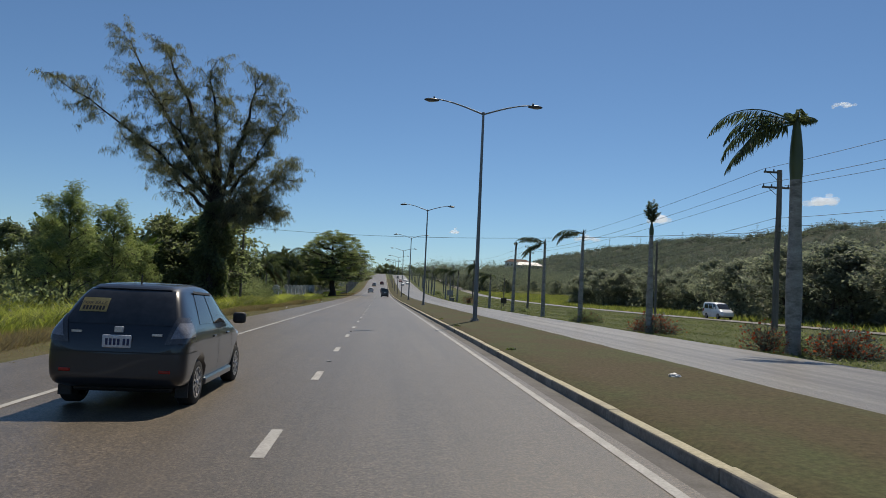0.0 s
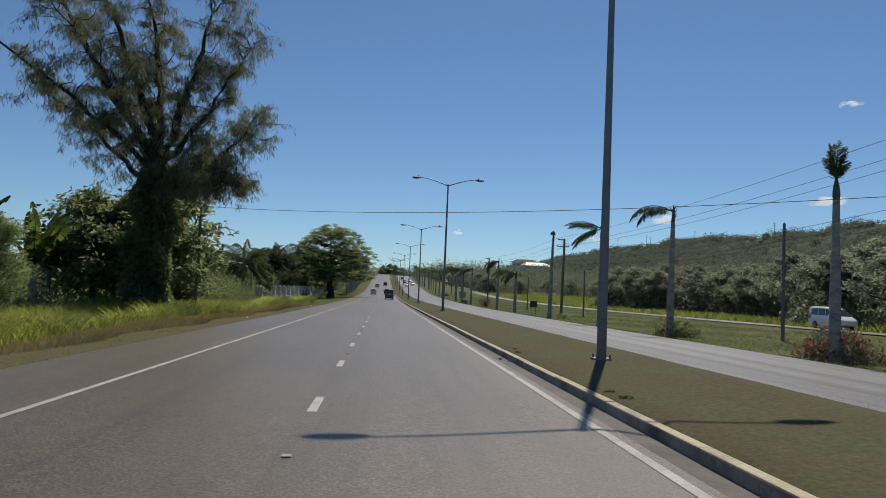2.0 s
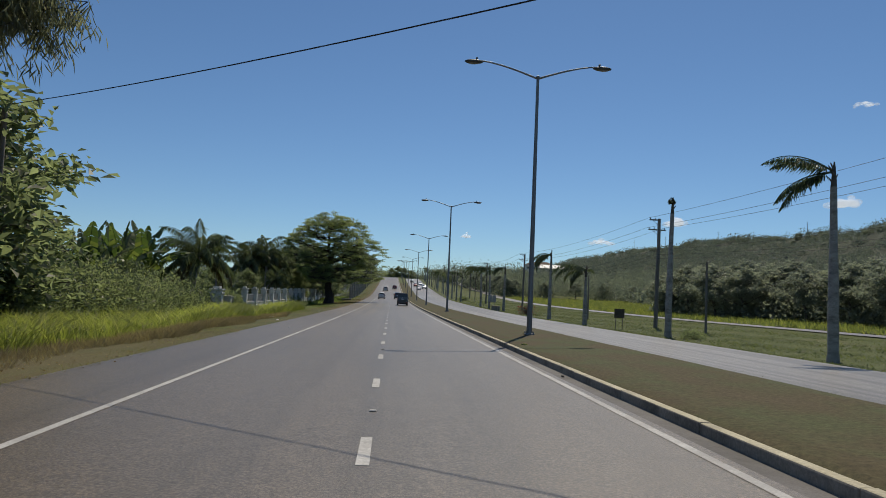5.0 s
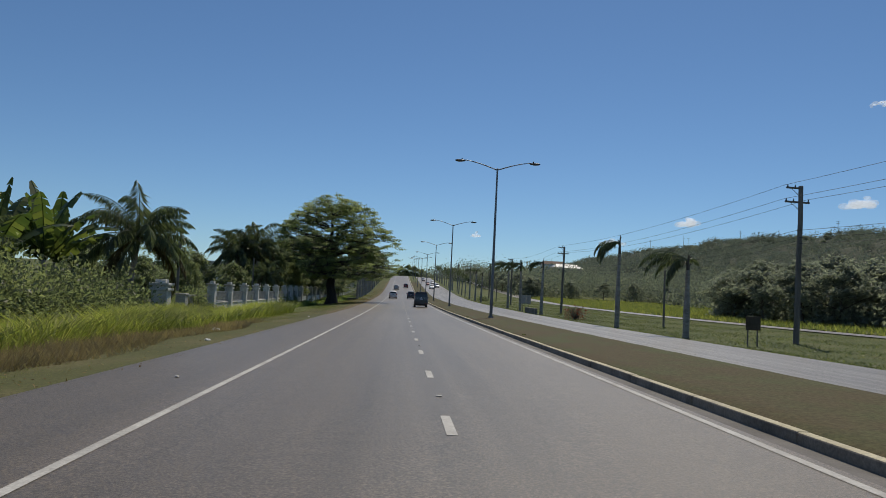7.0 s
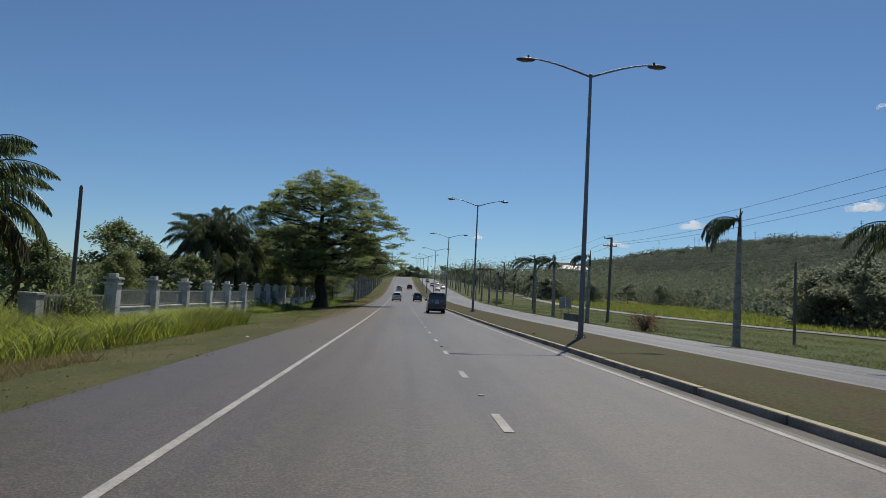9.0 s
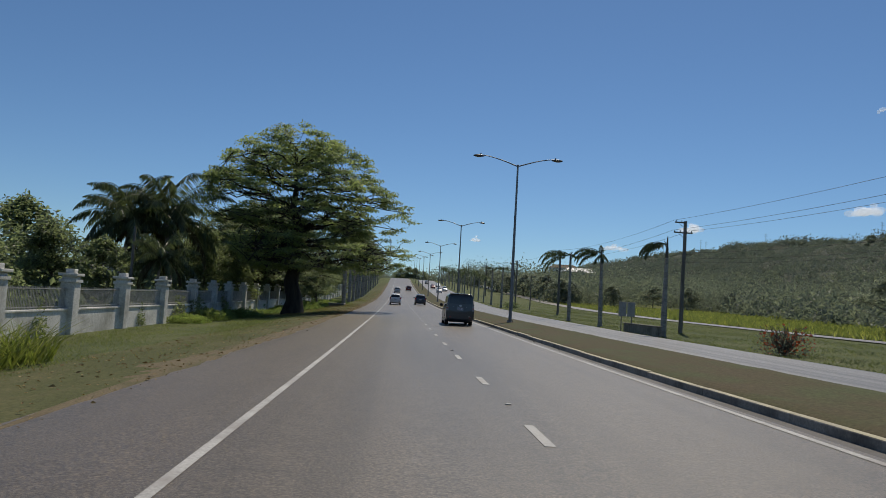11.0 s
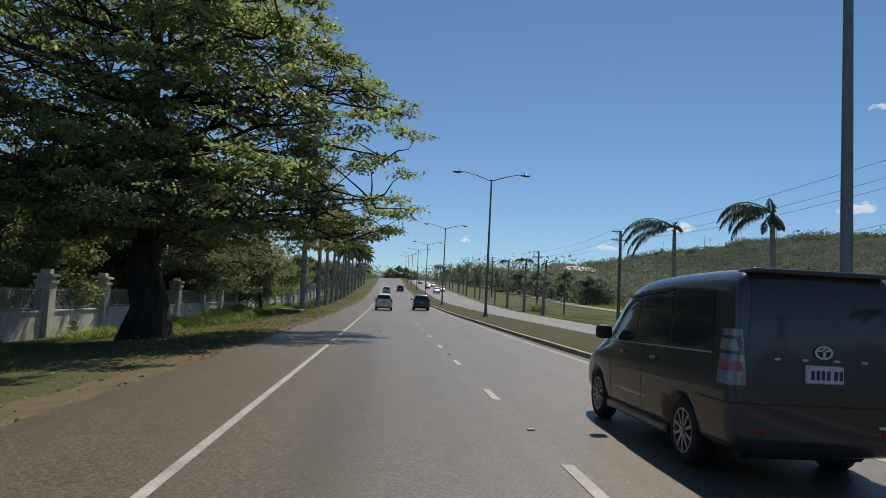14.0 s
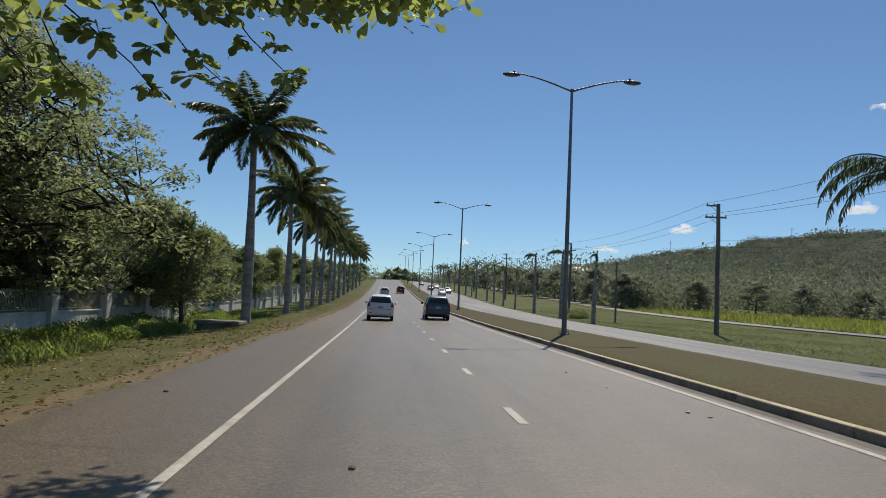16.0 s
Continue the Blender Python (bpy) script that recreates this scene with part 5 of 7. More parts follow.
def hill_z(x, y):
    foot = 82 + 58 * np.clip((y - 170) / 40, 0, 1)
    u = np.clip((x - foot) / (300 - foot), 0, 1)
    lump = 2.6 * np.sin(x * 0.035 + y * 0.021) * np.sin(y * 0.045 - x * 0.02) + 1.3 * np.sin(x * 0.11 + 2) * np.sin(y * 0.09)
    back = np.clip((x - 300) / 500, 0, 1)
    return np.interp(y, RIDGE_Y, RIDGE_Z) * (u ** 1.25) * (1 - back ** 2) + lump * np.clip(u * 3, 0, 1) * (1 - back) + gz(x, y) * (1 - u) + 19 * np.exp(-((x - 150) / 75) ** 2 - ((y - 770) / 110) ** 2) - 0.3


def hill_z_or_flat(x, y):
    return np.where(x > 120, hill_z(x, y), gz(x, y))


hx = np.concatenate([np.arange(76, 320, 9.0), [340, 380, 450, 550, 700, 810]])
hy = np.concatenate([np.arange(-200, 1200, 14.0), np.arange(1200, 2500, 60.0)])
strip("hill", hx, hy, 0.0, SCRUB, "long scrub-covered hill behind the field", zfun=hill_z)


def scrub(name, seed, n, xr, yr, size, mat, label, zfun, spread=(1.5, 0.9), keep=None, clumps=None, tall=1.0):
    """Woods seen from far off: leaf masses in clumps, all of them one object."""
    rng = np.random.default_rng(seed)
    m = clumps or n // 26
    cx = xr[0] + (xr[1] - xr[0]) * rng.random(m)
    cy = yr[0] + (yr[1] - yr[0]) * rng.random(m)
    if keep is not None:
        k = keep(cx, cy)
        cx, cy = cx[k], cy[k]
        m = len(cx)
    big = (0.5 + rng.random(m) ** 2 * 1.3)
    i = rng.integers(0, m, n)
    d = unit(rng, n)
    d[:, 2] = np.abs(d[:, 2])
    q = (0.55 + 0.45 * rng.random(n))
    P = np.stack([cx[i], cy[i], zfun(cx[i], cy[i])], 1) + d * q[:, None] * big[i][:, None] * np.array([spread[0], spread[0], spread[1] * 2.0 * tall])
    s = size * (0.6 + 0.8 * rng.random(n))
    v, f = leaf_cards(P, d + rng.normal(size=(n, 3)) * 0.7, unit(rng, n) + np.array([0, 0, 0.6]), s, s * 0.62)
    return tagged(new(name, raw_mesh(name, v, f, mat)), label, "woods", kind="stuff")


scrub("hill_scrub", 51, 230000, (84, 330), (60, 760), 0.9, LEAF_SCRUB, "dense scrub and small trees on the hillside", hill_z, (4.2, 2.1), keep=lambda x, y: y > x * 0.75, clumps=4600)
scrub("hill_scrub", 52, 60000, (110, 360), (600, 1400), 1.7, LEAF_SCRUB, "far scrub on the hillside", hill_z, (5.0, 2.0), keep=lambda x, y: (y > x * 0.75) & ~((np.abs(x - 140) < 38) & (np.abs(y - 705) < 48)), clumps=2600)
scrub("crest_trees", 63, 36000, (285, 312), (150, 1000), 1.1, LEAF_WOODS, "uneven line of small trees on the hill's crest", hill_z, (2.4, 1.1), keep=lambda x, y: y > x * 0.75, clumps=150)
scrub("hillside_trees", 61, 60000, (84, 210), (90, 620), 1.0, LEAF_WOODS, "darker trees on the lower hillside", hill_z, (3.6, 2.6), keep=lambda x, y: y > x * 0.75, clumps=700)
scrub("field_edge_scrub", 53, 70000, (47, 110), (30, 215), 0.6, LEAF_SILVER, "thicket of glossy bushes along the field's edge", lambda x, y: gz(x, y), (2.2, 1.4), keep=lambda x, y: (x > grove_edge(y) + 1) & (x < grove_edge(y) + 30))
scrub("hill_foot_woods", 65, 80000, (128, 156), (150, 430), 0.62, LEAF_WOODS, "dark band of trees along the foot of the hill", hill_z, (3.2, 2.6), keep=lambda x, y: y > x * 0.9, clumps=330)
scrub("field_end_woods", 62, 90000, (38, 170), (308, 420), 0.6, LEAF_WOODS, "dark woods at the field's far end", hill_z_or_flat, (3.4, 3.0), keep=lambda x, y: x > grove_edge(y), clumps=900)
scrub("far_thicket", 54, 110000, (30, 130), (330, 700), 0.75, LEAF_WOODS, "far dark woods beside the road", lambda x, y: gz(x, y), (4.0, 4.2), keep=lambda x, y: x > 26 + (560 - y).clip(0, 400) * 0.06, clumps=1500)
scrub("left_thicket", 55, 90000, (-60, -17.5), (14, 130), 0.28, LEAF_DARK, "dark undergrowth behind the tall grass", lambda x, y: gz(x, y), (2.0, 1.0), keep=lambda x, y: ~((y > 118) & (x > -24)), clumps=2400)
scrub("left_thicket", 64, 40000, (-60, -17.5), (130, 330), 0.45, LEAF_DARK, "dark undergrowth behind the wall", lambda x, y: gz(x, y), (2.0, 1.0), keep=lambda x, y: ~((y < 166) & (x > -24)), clumps=2000)
scrub("left_far_woods", 56, 56000, (-60, -12), (320, 640), 0.8, LEAF_WOODS, "far dark woods on the road's edge", lambda x, y: gz(x, y), (3.2, 2.4), keep=lambda x, y: x < -14 + (y - 540).clip(0, 100) * 0.02)
scrub("hedge_bank", 57, 86000, (-20.5, -16.8), (84, 120), 0.21, LEAF_MID, "overgrown leafy hedge behind the tall grass", lambda x, y: gz(x, y) + np.clip((112 - y) / 12, 0, 1) * 0.9, (1.4, 1.1))
scrub("crest_woods", 58, 50000, (-60, 90), (610, 760), 1.0, LEAF_WOODS, "trees on the far crest of the road", lambda x, y: gz(x, y), (5.0, 4.2), keep=lambda x, y: (np.abs(x - 4) > 13) | (y > 640))

# out of view: added woods that darken the horizon reflected in car paint
scrub("unseen_woods_behind", 59, 24000, (-120, 130), (-190, -70), 1.6, LEAF_DARK, "unseen woods added behind the starting point", lambda x, y: gz(x, y), (5.0, 3.6), keep=lambda x, y: (np.abs(x - 5) > 16) | (y < -160))
scrub("unseen_woods_beside", 60, 20000, (-110, -30), (-70, 20), 1.0, LEAF_DARK, "unseen woods added beside the verge's start", lambda x, y: gz(x, y), (4.0, 3.0))

# thin masts along the hill's crest
def radio_mast(x, y, h):
    root = thing("radio_mast", (x, y, float(hill_z(np.array(x), np.array(y)))), "thin grey lattice mast standing on the hill's crest", "mast", "masts on the crest")
    zs = np.linspace(-1, h, 4)
    part_raw("pole", *tubes([(np.stack([0 * zs, 0 * zs, zs], 1), [0.22, 0.2, 0.16, 0.1])], 6), STEEL, root)
    for z in (h * 0.78, h * 0.92):
        part("cross_arm", boxed(-1.3, 1.3, -0.08, 0.08, z - 0.08, z + 0.08), STEEL, root)


for x, y, h in ((300.0, 818.0, 13.0), (300.0, 806.0, 12.0), (302.0, 694.0, 11.0), (301.0, 549.0, 10.0), (300.0, 920.0, 13.0)):
    radio_mast(x, y, h)

# the house among the trees on the far rise
HOUSE_WALL = surface("house_white_wall", (0.62, 0.62, 0.6), (0.78, 0.78, 0.76), 0.5, 6, 0.8)
HOUSE_ROOF = surface("house_brown_roof", (0.1, 0.055, 0.04), (0.17, 0.1, 0.075), 0.6, 8, 0.85)
HOUSE_GLASS = surface("house_window_glass", (0.02, 0.025, 0.03), (0.04, 0.045, 0.05), 2, 8, 0.15)


def hipped(x0, x1, y0, y1, z, h, over):
    """A hipped roof over a rectangle."""
    bm = bmesh.new()
    d = (y1 - y0) / 2
    base = [bm.verts.new(p) for p in ((x0 - over, y0 - over, z), (x1 + over, y0 - over, z), (x1 + over, y1 + over, z), (x0 - over, y1 + over, z))]
    ridge = [bm.verts.new((x0 + d, (y0 + y1) / 2, z + h)), bm.verts.new((x1 - d, (y0 + y1) / 2, z + h))]
    for f in ((base[0], base[1], ridge[1], ridge[0]), (base[1], base[2], ridge[1]), (base[2], base[3], ridge[0], ridge[1]), (base[3], base[0], ridge[0]), (base[3], base[2], base[1], base[0])):
        bm.faces.new(f)
    return bm


hz = float(hill_z(np.array(143.0), np.array(740.0))) + 1.2
house = thing("hill_house", (143, 740, hz), "long white house with a brown hipped roof among trees", "house", rz=-8)
part("wall", boxed(-13, 13, -5, 5, -2.0, 5.6, 0.05, 1), HOUSE_WALL, house)
part("roof", hipped(-13, 13, -5, 5, 5.6, 3.0, 0.9), HOUSE_ROOF, house, "brown hipped roof")
part("veranda_roof", boxed(8, 26, -8, 2, 3.6, 4.3, 0.05, 1), HOUSE_WALL, house, "white flat veranda roof")
for x in (9, 14.5, 20, 25):
    part("veranda_post", boxed(x - 0.2, x + 0.2, -7.6, -7.2, -2.0, 3.6), HOUSE_WALL, house)
for x in (-10.5, -6, -1.5, 3, 7.5):
    w = part("window", boxed(x - 0.9, x + 0.9, -5.06, -4.9, 1.6, 3.4), HOUSE_GLASS, house)
    part("window_sill", boxed(x - 1.0, x + 1.0, -5.2, -5.0, 1.4, 1.58), HOUSE_WALL, w)

# fair-weather clouds low over the hill
CLOUD, cn, cl, cb = material("cloud_white_glow", 1.0, 0.0, 0.0)
cb.inputs["Base Color"].default_value = (0.8, 0.8, 0.8, 1)
# emission stands in for sunlight coming through the backlit puffs
cb.inputs["Emission Color"].default_value = (0.8, 0.87, 0.95, 1)
cb.inputs["Emission Strength"].default_value = 0.5
cb.inputs["Alpha"].default_value = 0.25
for k, (x, y, z, w, h) in enumerate([(1669, 2377, 752, 42, 12), (1668, 2462, 400, 78, 26), (1139, 2756, 331, 42, 22), (305, 2974, 258, 22, 11), (862, 2880, 250, 48, 14)]):
    rng = np.random.default_rng(70 + k)
    bm = bmesh.new()
    for j in range(18):
        a = rng.normal() * 0.42
        b = abs(rng.normal()) * 0.45 * (1 - min(abs(a), 0.9))
        r = (0.2 + 0.3 * rng.random()) * h * 1.4
        bmesh.ops.create_icosphere(bm, subdivisions=2, radius=1.0, matrix=Matrix.Translation((a * w, rng.normal() * 8, b * h * 2)) @ Matrix.Diagonal((r * 1.5, r, r * 0.8, 1)))
    ob = part("cloud", bm, CLOUD, None, "", True)
    ob.matrix_basis = Matrix.Translation((x, y + 90, z)) @ Matrix.Rotation(-math.atan2(x, y), 4, "Z")
    tagged(ob, "small white fair-weather cloud over the hill", kind="structure")

# ---- boundary wall on the verge ----
WALL_X = -16.3


def pillar(wide=0.62, high=2.75):
    root = thing("wall_pillar", (0, 0, 0), "weathered white rendered pillar with a stepped cap in the boundary wall", "pillar", "boundary wall pillars")
    h = wide / 2
    part("shaft", boxed(-h, h, -h, h, -0.3, high - 0.5, 0.015, 1), WALL_PAINT, root)
    part("collar", boxed(-h - 0.06, h + 0.06, -h - 0.06, h + 0.06, high - 0.5, high - 0.36, 0.015, 1), WALL_PAINT, root)
    part("neck", boxed(-h + 0.03, h - 0.03, -h + 0.03, h - 0.03, high - 0.36, high - 0.22, 0.01, 1), WALL_PAINT, root)
    part("cap", boxed(-h - 0.1, h + 0.1, -h - 0.1, h + 0.1, high - 0.22, high - 0.1, 0.02, 1), WALL_PAINT, root)
    part("finial_block", boxed(-h * 0.62, h * 0.62, -h * 0.62, h * 0.62, high - 0.1, high + 0.1, 0.02, 1), WALL_PAINT, root)
    return root


def wall_panel(length, seed):
    rng = np.random.default_rng(seed)
    root = thing("wall_panel", (0, 0, 0), "low weathered white wall with an iron railing between pillars", "boundary wall", "boundary wall panels")
    L = length / 2
    part("base_wall", boxed(-0.1, 0.1, -L, L, -0.4, 1.02, 0.01, 1), WALL_PAINT, root)
    part("coping", boxed(-0.15, 0.15, -L, L, 1.02, 1.1, 0.012, 1), WALL_PAINT, root)
    for z in (1.2, 1.95):
        part("rail", boxed(-0.02, 0.02, -L, L, z - 0.02, z + 0.02), IRON, root)
    V, F = [], []
    for y in np.arange(-L + 0.08, L - 0.05, 0.115):
        w = 0.011
        j = len(V)
        t = rng.normal() * 0.006
        V += [(sx * w, y + sy * w + (t if k else 0), z) for k, z in enumerate((1.11, 2.04)) for sx, sy in ((-1, -1), (1, -1), (1, 1), (-1, 1))]
        F += [(j, j + 1, j + 5, j + 4), (j + 1, j + 2, j + 6, j + 5), (j + 2, j + 3, j + 7, j + 6), (j + 3, j, j + 4, j + 7), (j + 4, j + 5, j + 6, j + 7)]
    part_raw("bars", V, F, IRON, root, "row of thin iron bars")["kind"] = "stuff"
    return root


PILLARS = [133.3, 139.3, 145.5, 151.5, 157.5, 163.9, 170.4, 176, 181.3, 187, 193, 199.2, 205.8, 212.6, 218.6, 224.6, 230.6, 236.6, 242.6, 248.8, 255, 261, 267, 273, 279, 285, 291, 297, 303, 309, 315, 321, 327, 333, 339, 345]
pil = pillar()
pan = {}
for k, y in enumerate(PILLARS):
    m = pose(WALL_X, y, zat(WALL_X, y), 0, 0, RNG.normal() * 0.5)
    if k:
        copy_thing(pil, m)
    else:
        pil.matrix_basis = m
    if k:
        a = PILLARS[k - 1]
        L = round((y - a - 0.62) * 5) / 5
        yc = (a + y) / 2
        pitch = math.degrees(math.atan2(zat(WALL_X, y) - zat(WALL_X, a), y - a))
        m = pose(WALL_X, yc, zat(WALL_X, yc), pitch, 0, 0)
        if L in pan:
            copy_thing(pan[L], m)
        else:
            pan[L] = wall_panel(y - a - 0.62, k)
            pan[L].matrix_basis = m
gate_pillar = thing("gate_pillar", (-16.4, 121.0, zat(-16.4, 121)), "broad white gate pillar with a stepped cap in tall grass", "pillar")
for nm, a, b, z0, z1 in (("shaft", 0.5, 0.5, -0.3, 2.0), ("collar", 0.62, 0.62, 2.0, 2.16), ("neck", 0.46, 0.46, 2.16, 2.34), ("cap", 0.64, 0.64, 2.34, 2.5), ("finial_block", 0.34, 0.34, 2.5, 2.74)):
    part(nm, boxed(-a, a, -b, b, z0, z1, 0.03, 2), WALL_PAINT, gate_pillar)
low_pillar = thing("gate_post", (-16.3, 125.2, zat(-16.3, 125.2)), "short white gate post beside the overgrown gate", "gate post")
part("shaft", boxed(-0.35, 0.35, -0.35, 0.35, -0.3, 1.7, 0.03, 2), WALL_PAINT, low_pillar)
part("cap", boxed(-0.4, 0.4, -0.4, 0.4, 1.7, 1.82, 0.03, 2), WALL_PAINT, low_pillar)
gate = thing("old_gate", (-16.3, 129.2, zat(-16.3, 129.2)), "rusty iron gate half hidden by creepers", "gate")
part("gate_frame", boxed(-0.03, 0.03, -3.4, 3.4, 1.65, 1.72), IRON, gate)
part("gate_frame", boxed(-0.03, 0.03, -3.4, 3.4, 0.25, 0.32), IRON, gate)
for k in range(23):
    y = -3.4 + 6.8 * k / 22
    part("gate_bar", boxed(-0.018, 0.018, y - 0.018, y + 0.018, 0.05, 1.66), IRON, gate)

# a pale house far behind the trees, and a slab on the verge
ROOF = surface("white_roof_sheet", (0.6, 0.6, 0.6), (0.78, 0.78, 0.77), 0.3, 4, 0.5)
HOUSE = surface("house_wall_cream", (0.42, 0.38, 0.3), (0.55, 0.5, 0.42), 0.5, 6, 0.9)
house = thing("house", (146.0, 700.0, float(hill_z(np.array(146.0), np.array(700.0))) + 1.0), "low cream house with a white roof among far trees", "house", rz=12)
part("wall", boxed(-13, 13, -5, 5, -4, 5.2), HOUSE, house)
bm = bmesh.new()
v = [bm.verts.new(p) for p in ((-14, -6, 5.2), (14, -6, 5.2), (14, 6, 5.2), (-14, 6, 5.2), (-10, 0, 8.6), (10, 0, 8.6))]
for f in ((0, 1, 5, 4), (1, 2, 5), (2, 3, 4, 5), (3, 0, 4), (3, 2, 1, 0)):
    bm.faces.new([v[i] for i in f])
part("roof", bm, ROOF, house, "white sheet-metal roof")
GLASS_DARK = surface("dark_window_glass", (0.012, 0.014, 0.016), (0.03, 0.034, 0.038), 2, 10, 0.12, 0.0, 0.6, 0.02)
for x in (-9, -3, 3, 9):
    part("window", boxed(x - 1, x + 1, -5.08, -4.95, 2, 3.8, 0.05, 1), GLASS_DARK, house)
slab = thing("drain_slab", (-10.1, 217.8, zat(-10.1, 217.8)), "weathered concrete drain slab lying in the verge grass", "slab")
part("top_slab", boxed(-1.1, 1.1, -1.0, 1.0, 0.18, 0.36, 0.04, 2), CONCRETE, slab)
part("side_wall", boxed(-1.0, 1.0, -0.9, -0.7, -0.2, 0.18), CONCRETE, slab)
part("side_wall", boxed(-1.0, 1.0, 0.7, 0.9, -0.2, 0.18), CONCRETE, slab)

# sign boards
SIGN_BACK = surface("sign_back_grey", (0.3, 0.3, 0.29), (0.42, 0.42, 0.4), 2, 20, 0.6, 0.3)
SIGN_BROWN = surface("sign_board_brown", (0.05, 0.04, 0.03), (0.1, 0.08, 0.06), 2, 20, 0.7)


def sign(x, y, boards, w, h, z0, mat, label):
    root = thing("sign_board", (x, y, zat(x, y)), label, "sign")
    for k in range(boards):
        c = (k - (boards - 1) / 2) * (w + 0.06)
        part("panel", boxed(c - w / 2, c + w / 2, -0.02, 0.02, z0, z0 + h, 0.015, 1), mat, root)
    for c in (-w * boards * 0.32, w * boards * 0.32):
        part("post", boxed(c - 0.035, c + 0.035, 0.025, 0.095, -0.2, z0 + h - 0.1, 0.01, 1), POLE_WOOD, root)
    return root


sign(21.2, 115.8, 1, 0.95, 0.85, 0.95, SIGN_BROWN, "small dark board on two posts on the bank")
sign(18.7, 181.5, 2, 0.72, 1.3, 1.35, SIGN_BACK, "pair of plain grey sign boards seen from behind")

# low parapet over a drain beside the far carriageway
parapet = thing("drain_parapet", (18.9, 178.2, zat(18.9, 178.2)), "low dark concrete parapet beside the far carriageway", "parapet")
part("wall", boxed(-0.12, 0.12, -4.3, 4.3, -0.4, 0.72, 0.02, 2), CONCRETE, parapet)
part("coping", boxed(-0.17, 0.17, -4.35, 4.35, 0.72, 0.82, 0.02, 2), CONCRETE, parapet)
# a pale building behind the fig trees
works = thing("pale_building", (-40, 240, zat(-40, 240)), "plain pale building with a grey roof behind the trees", "building")
part("wall", boxed(-8, 8, -12, 12, -0.5, 6.5), WALL_PAINT, works)
part("roof", boxed(-8.6, 8.6, -12.6, 12.6, 6.5, 6.9, 0.05, 1), ROOF, works, "grey flat roof")
for k in range(4):
    part("window", boxed(-5 + k * 3, -3.6 + k * 3, -12.06, -11.9, 3.4, 5.0, 0.03, 1), GLASS_DARK, works)
    part("window", boxed(7.9, 8.06, -9 + k * 5, -7.4 + k * 5, 3.4, 5.0, 0.03, 1), GLASS_DARK, works)

# litter on the grass
BAG = surface("white_plastic", (0.6, 0.6, 0.58), (0.75, 0.74, 0.72), 8, 40, 0.5)


def scrap(x, y, s, seed, label):
    rng = np.random.default_rng(seed)
    bm = bmesh.new()
    bmesh.ops.create_icosphere(bm, subdivisions=3, radius=s)
    for v in bm.verts:
        v.co *= 0.8 + 0.28 * noise.noise(v.co * (1.6 / s) + Vector((seed, 0, 0))) + 0.12 * noise.noise(v.co * (5.0 / s))
        v.co.z *= 0.45
    ob = part("plastic_scrap", bm, BAG, None)
    ob.location = (x, y, zat(x, y) + s * 0.25)
    return tagged(ob, label, "litter")


scrap(6.35, 12.4, 0.13, 1, "crumpled white plastic bag lying on the median grass")
scrap(-8.2, 103.0, 0.2, 2, "white plastic scrap lying in the dry verge")
scrap(-6.9, 62.0, 0.1, 3, "white plastic scrap lying in the dry verge")
scrap(-6.6, 120.5, 0.09, 4, "white paper scrap lying on the verge")
scrap(-6.7, 96.0, 0.11, 5, "white plastic scrap lying in the dry verge")


STONE = surface("dusty_stone", (0.1, 0.09, 0.075), (0.2, 0.18, 0.15), 9, 40, 0.9)
CHIP = surface("pale_chip", (0.45, 0.44, 0.41), (0.6, 0.58, 0.54), 9, 40, 0.8)


def stone(x, y, s, seed, mat, label):
    bm = bmesh.new()
    bmesh.ops.create_icosphere(bm, subdivisions=2, radius=s)
    for v in bm.verts:
        v.co *= 0.85 + 0.4 * noise.noise(v.co * (1.3 / s) + Vector((seed * 3.7, 0, 0)))
        v.co.z *= 0.5
    ob = part("road_stone", bm, mat, None)
    ob.location = (x, y, 0.0218 * x + float(lane_z(y)) + s * 0.3)
    return tagged(ob, label, "stone", "loose bits on the road")


for k, (x, y, s) in enumerate([(3.82, 147.4, 0.06), (3.86, 143.2, 0.04), (3.8, 37.6, 0.05), (3.88, 36.9, 0.035), (-5.15, 192.0, 0.05), (-2.05, 187.1, 0.045), (3.9, 152.3, 0.07), (3.85, 110.4, 0.04), (3.8, 66.0, 0.05), (-5.6, 150.2, 0.04)]):
    stone(x, y, s, k, STONE, "dark lump of grit lying on the asphalt")
for k, (x, y, s) in enumerate([(2.6, 190.6, 0.04), (2.75, 190.2, 0.035), (2.3, 193.4, 0.03), (2.2, 196.0, 0.03), (-4.6, 86.0, 0.05), (-4.2, 119.0, 0.04)]):
    stone(x, y, s, 20 + k, CHIP, "pale chip of concrete lying on the asphalt")

# ---- vehicles ----
def car_paint(name, col, rough=0.25, metal=0.3):
    m, n, l, b = material(name, rough, metal, 0.5)
    dust = noise_node(n, l, 1.8, 5, 0.6)
    c = mix(n, l, ramp(n, l, dust, [(0.4, (0, 0, 0)), (0.75, (0.35, 0.35, 0.35))]), col, tuple(0.8 * v + 0.014 for v in col))
    l.new(c, b.inputs["Base Color"])
    b.inputs["Coat Weight"].default_value = 0.7
    b.inputs["Coat Roughness"].default_value = 0.06
    return m


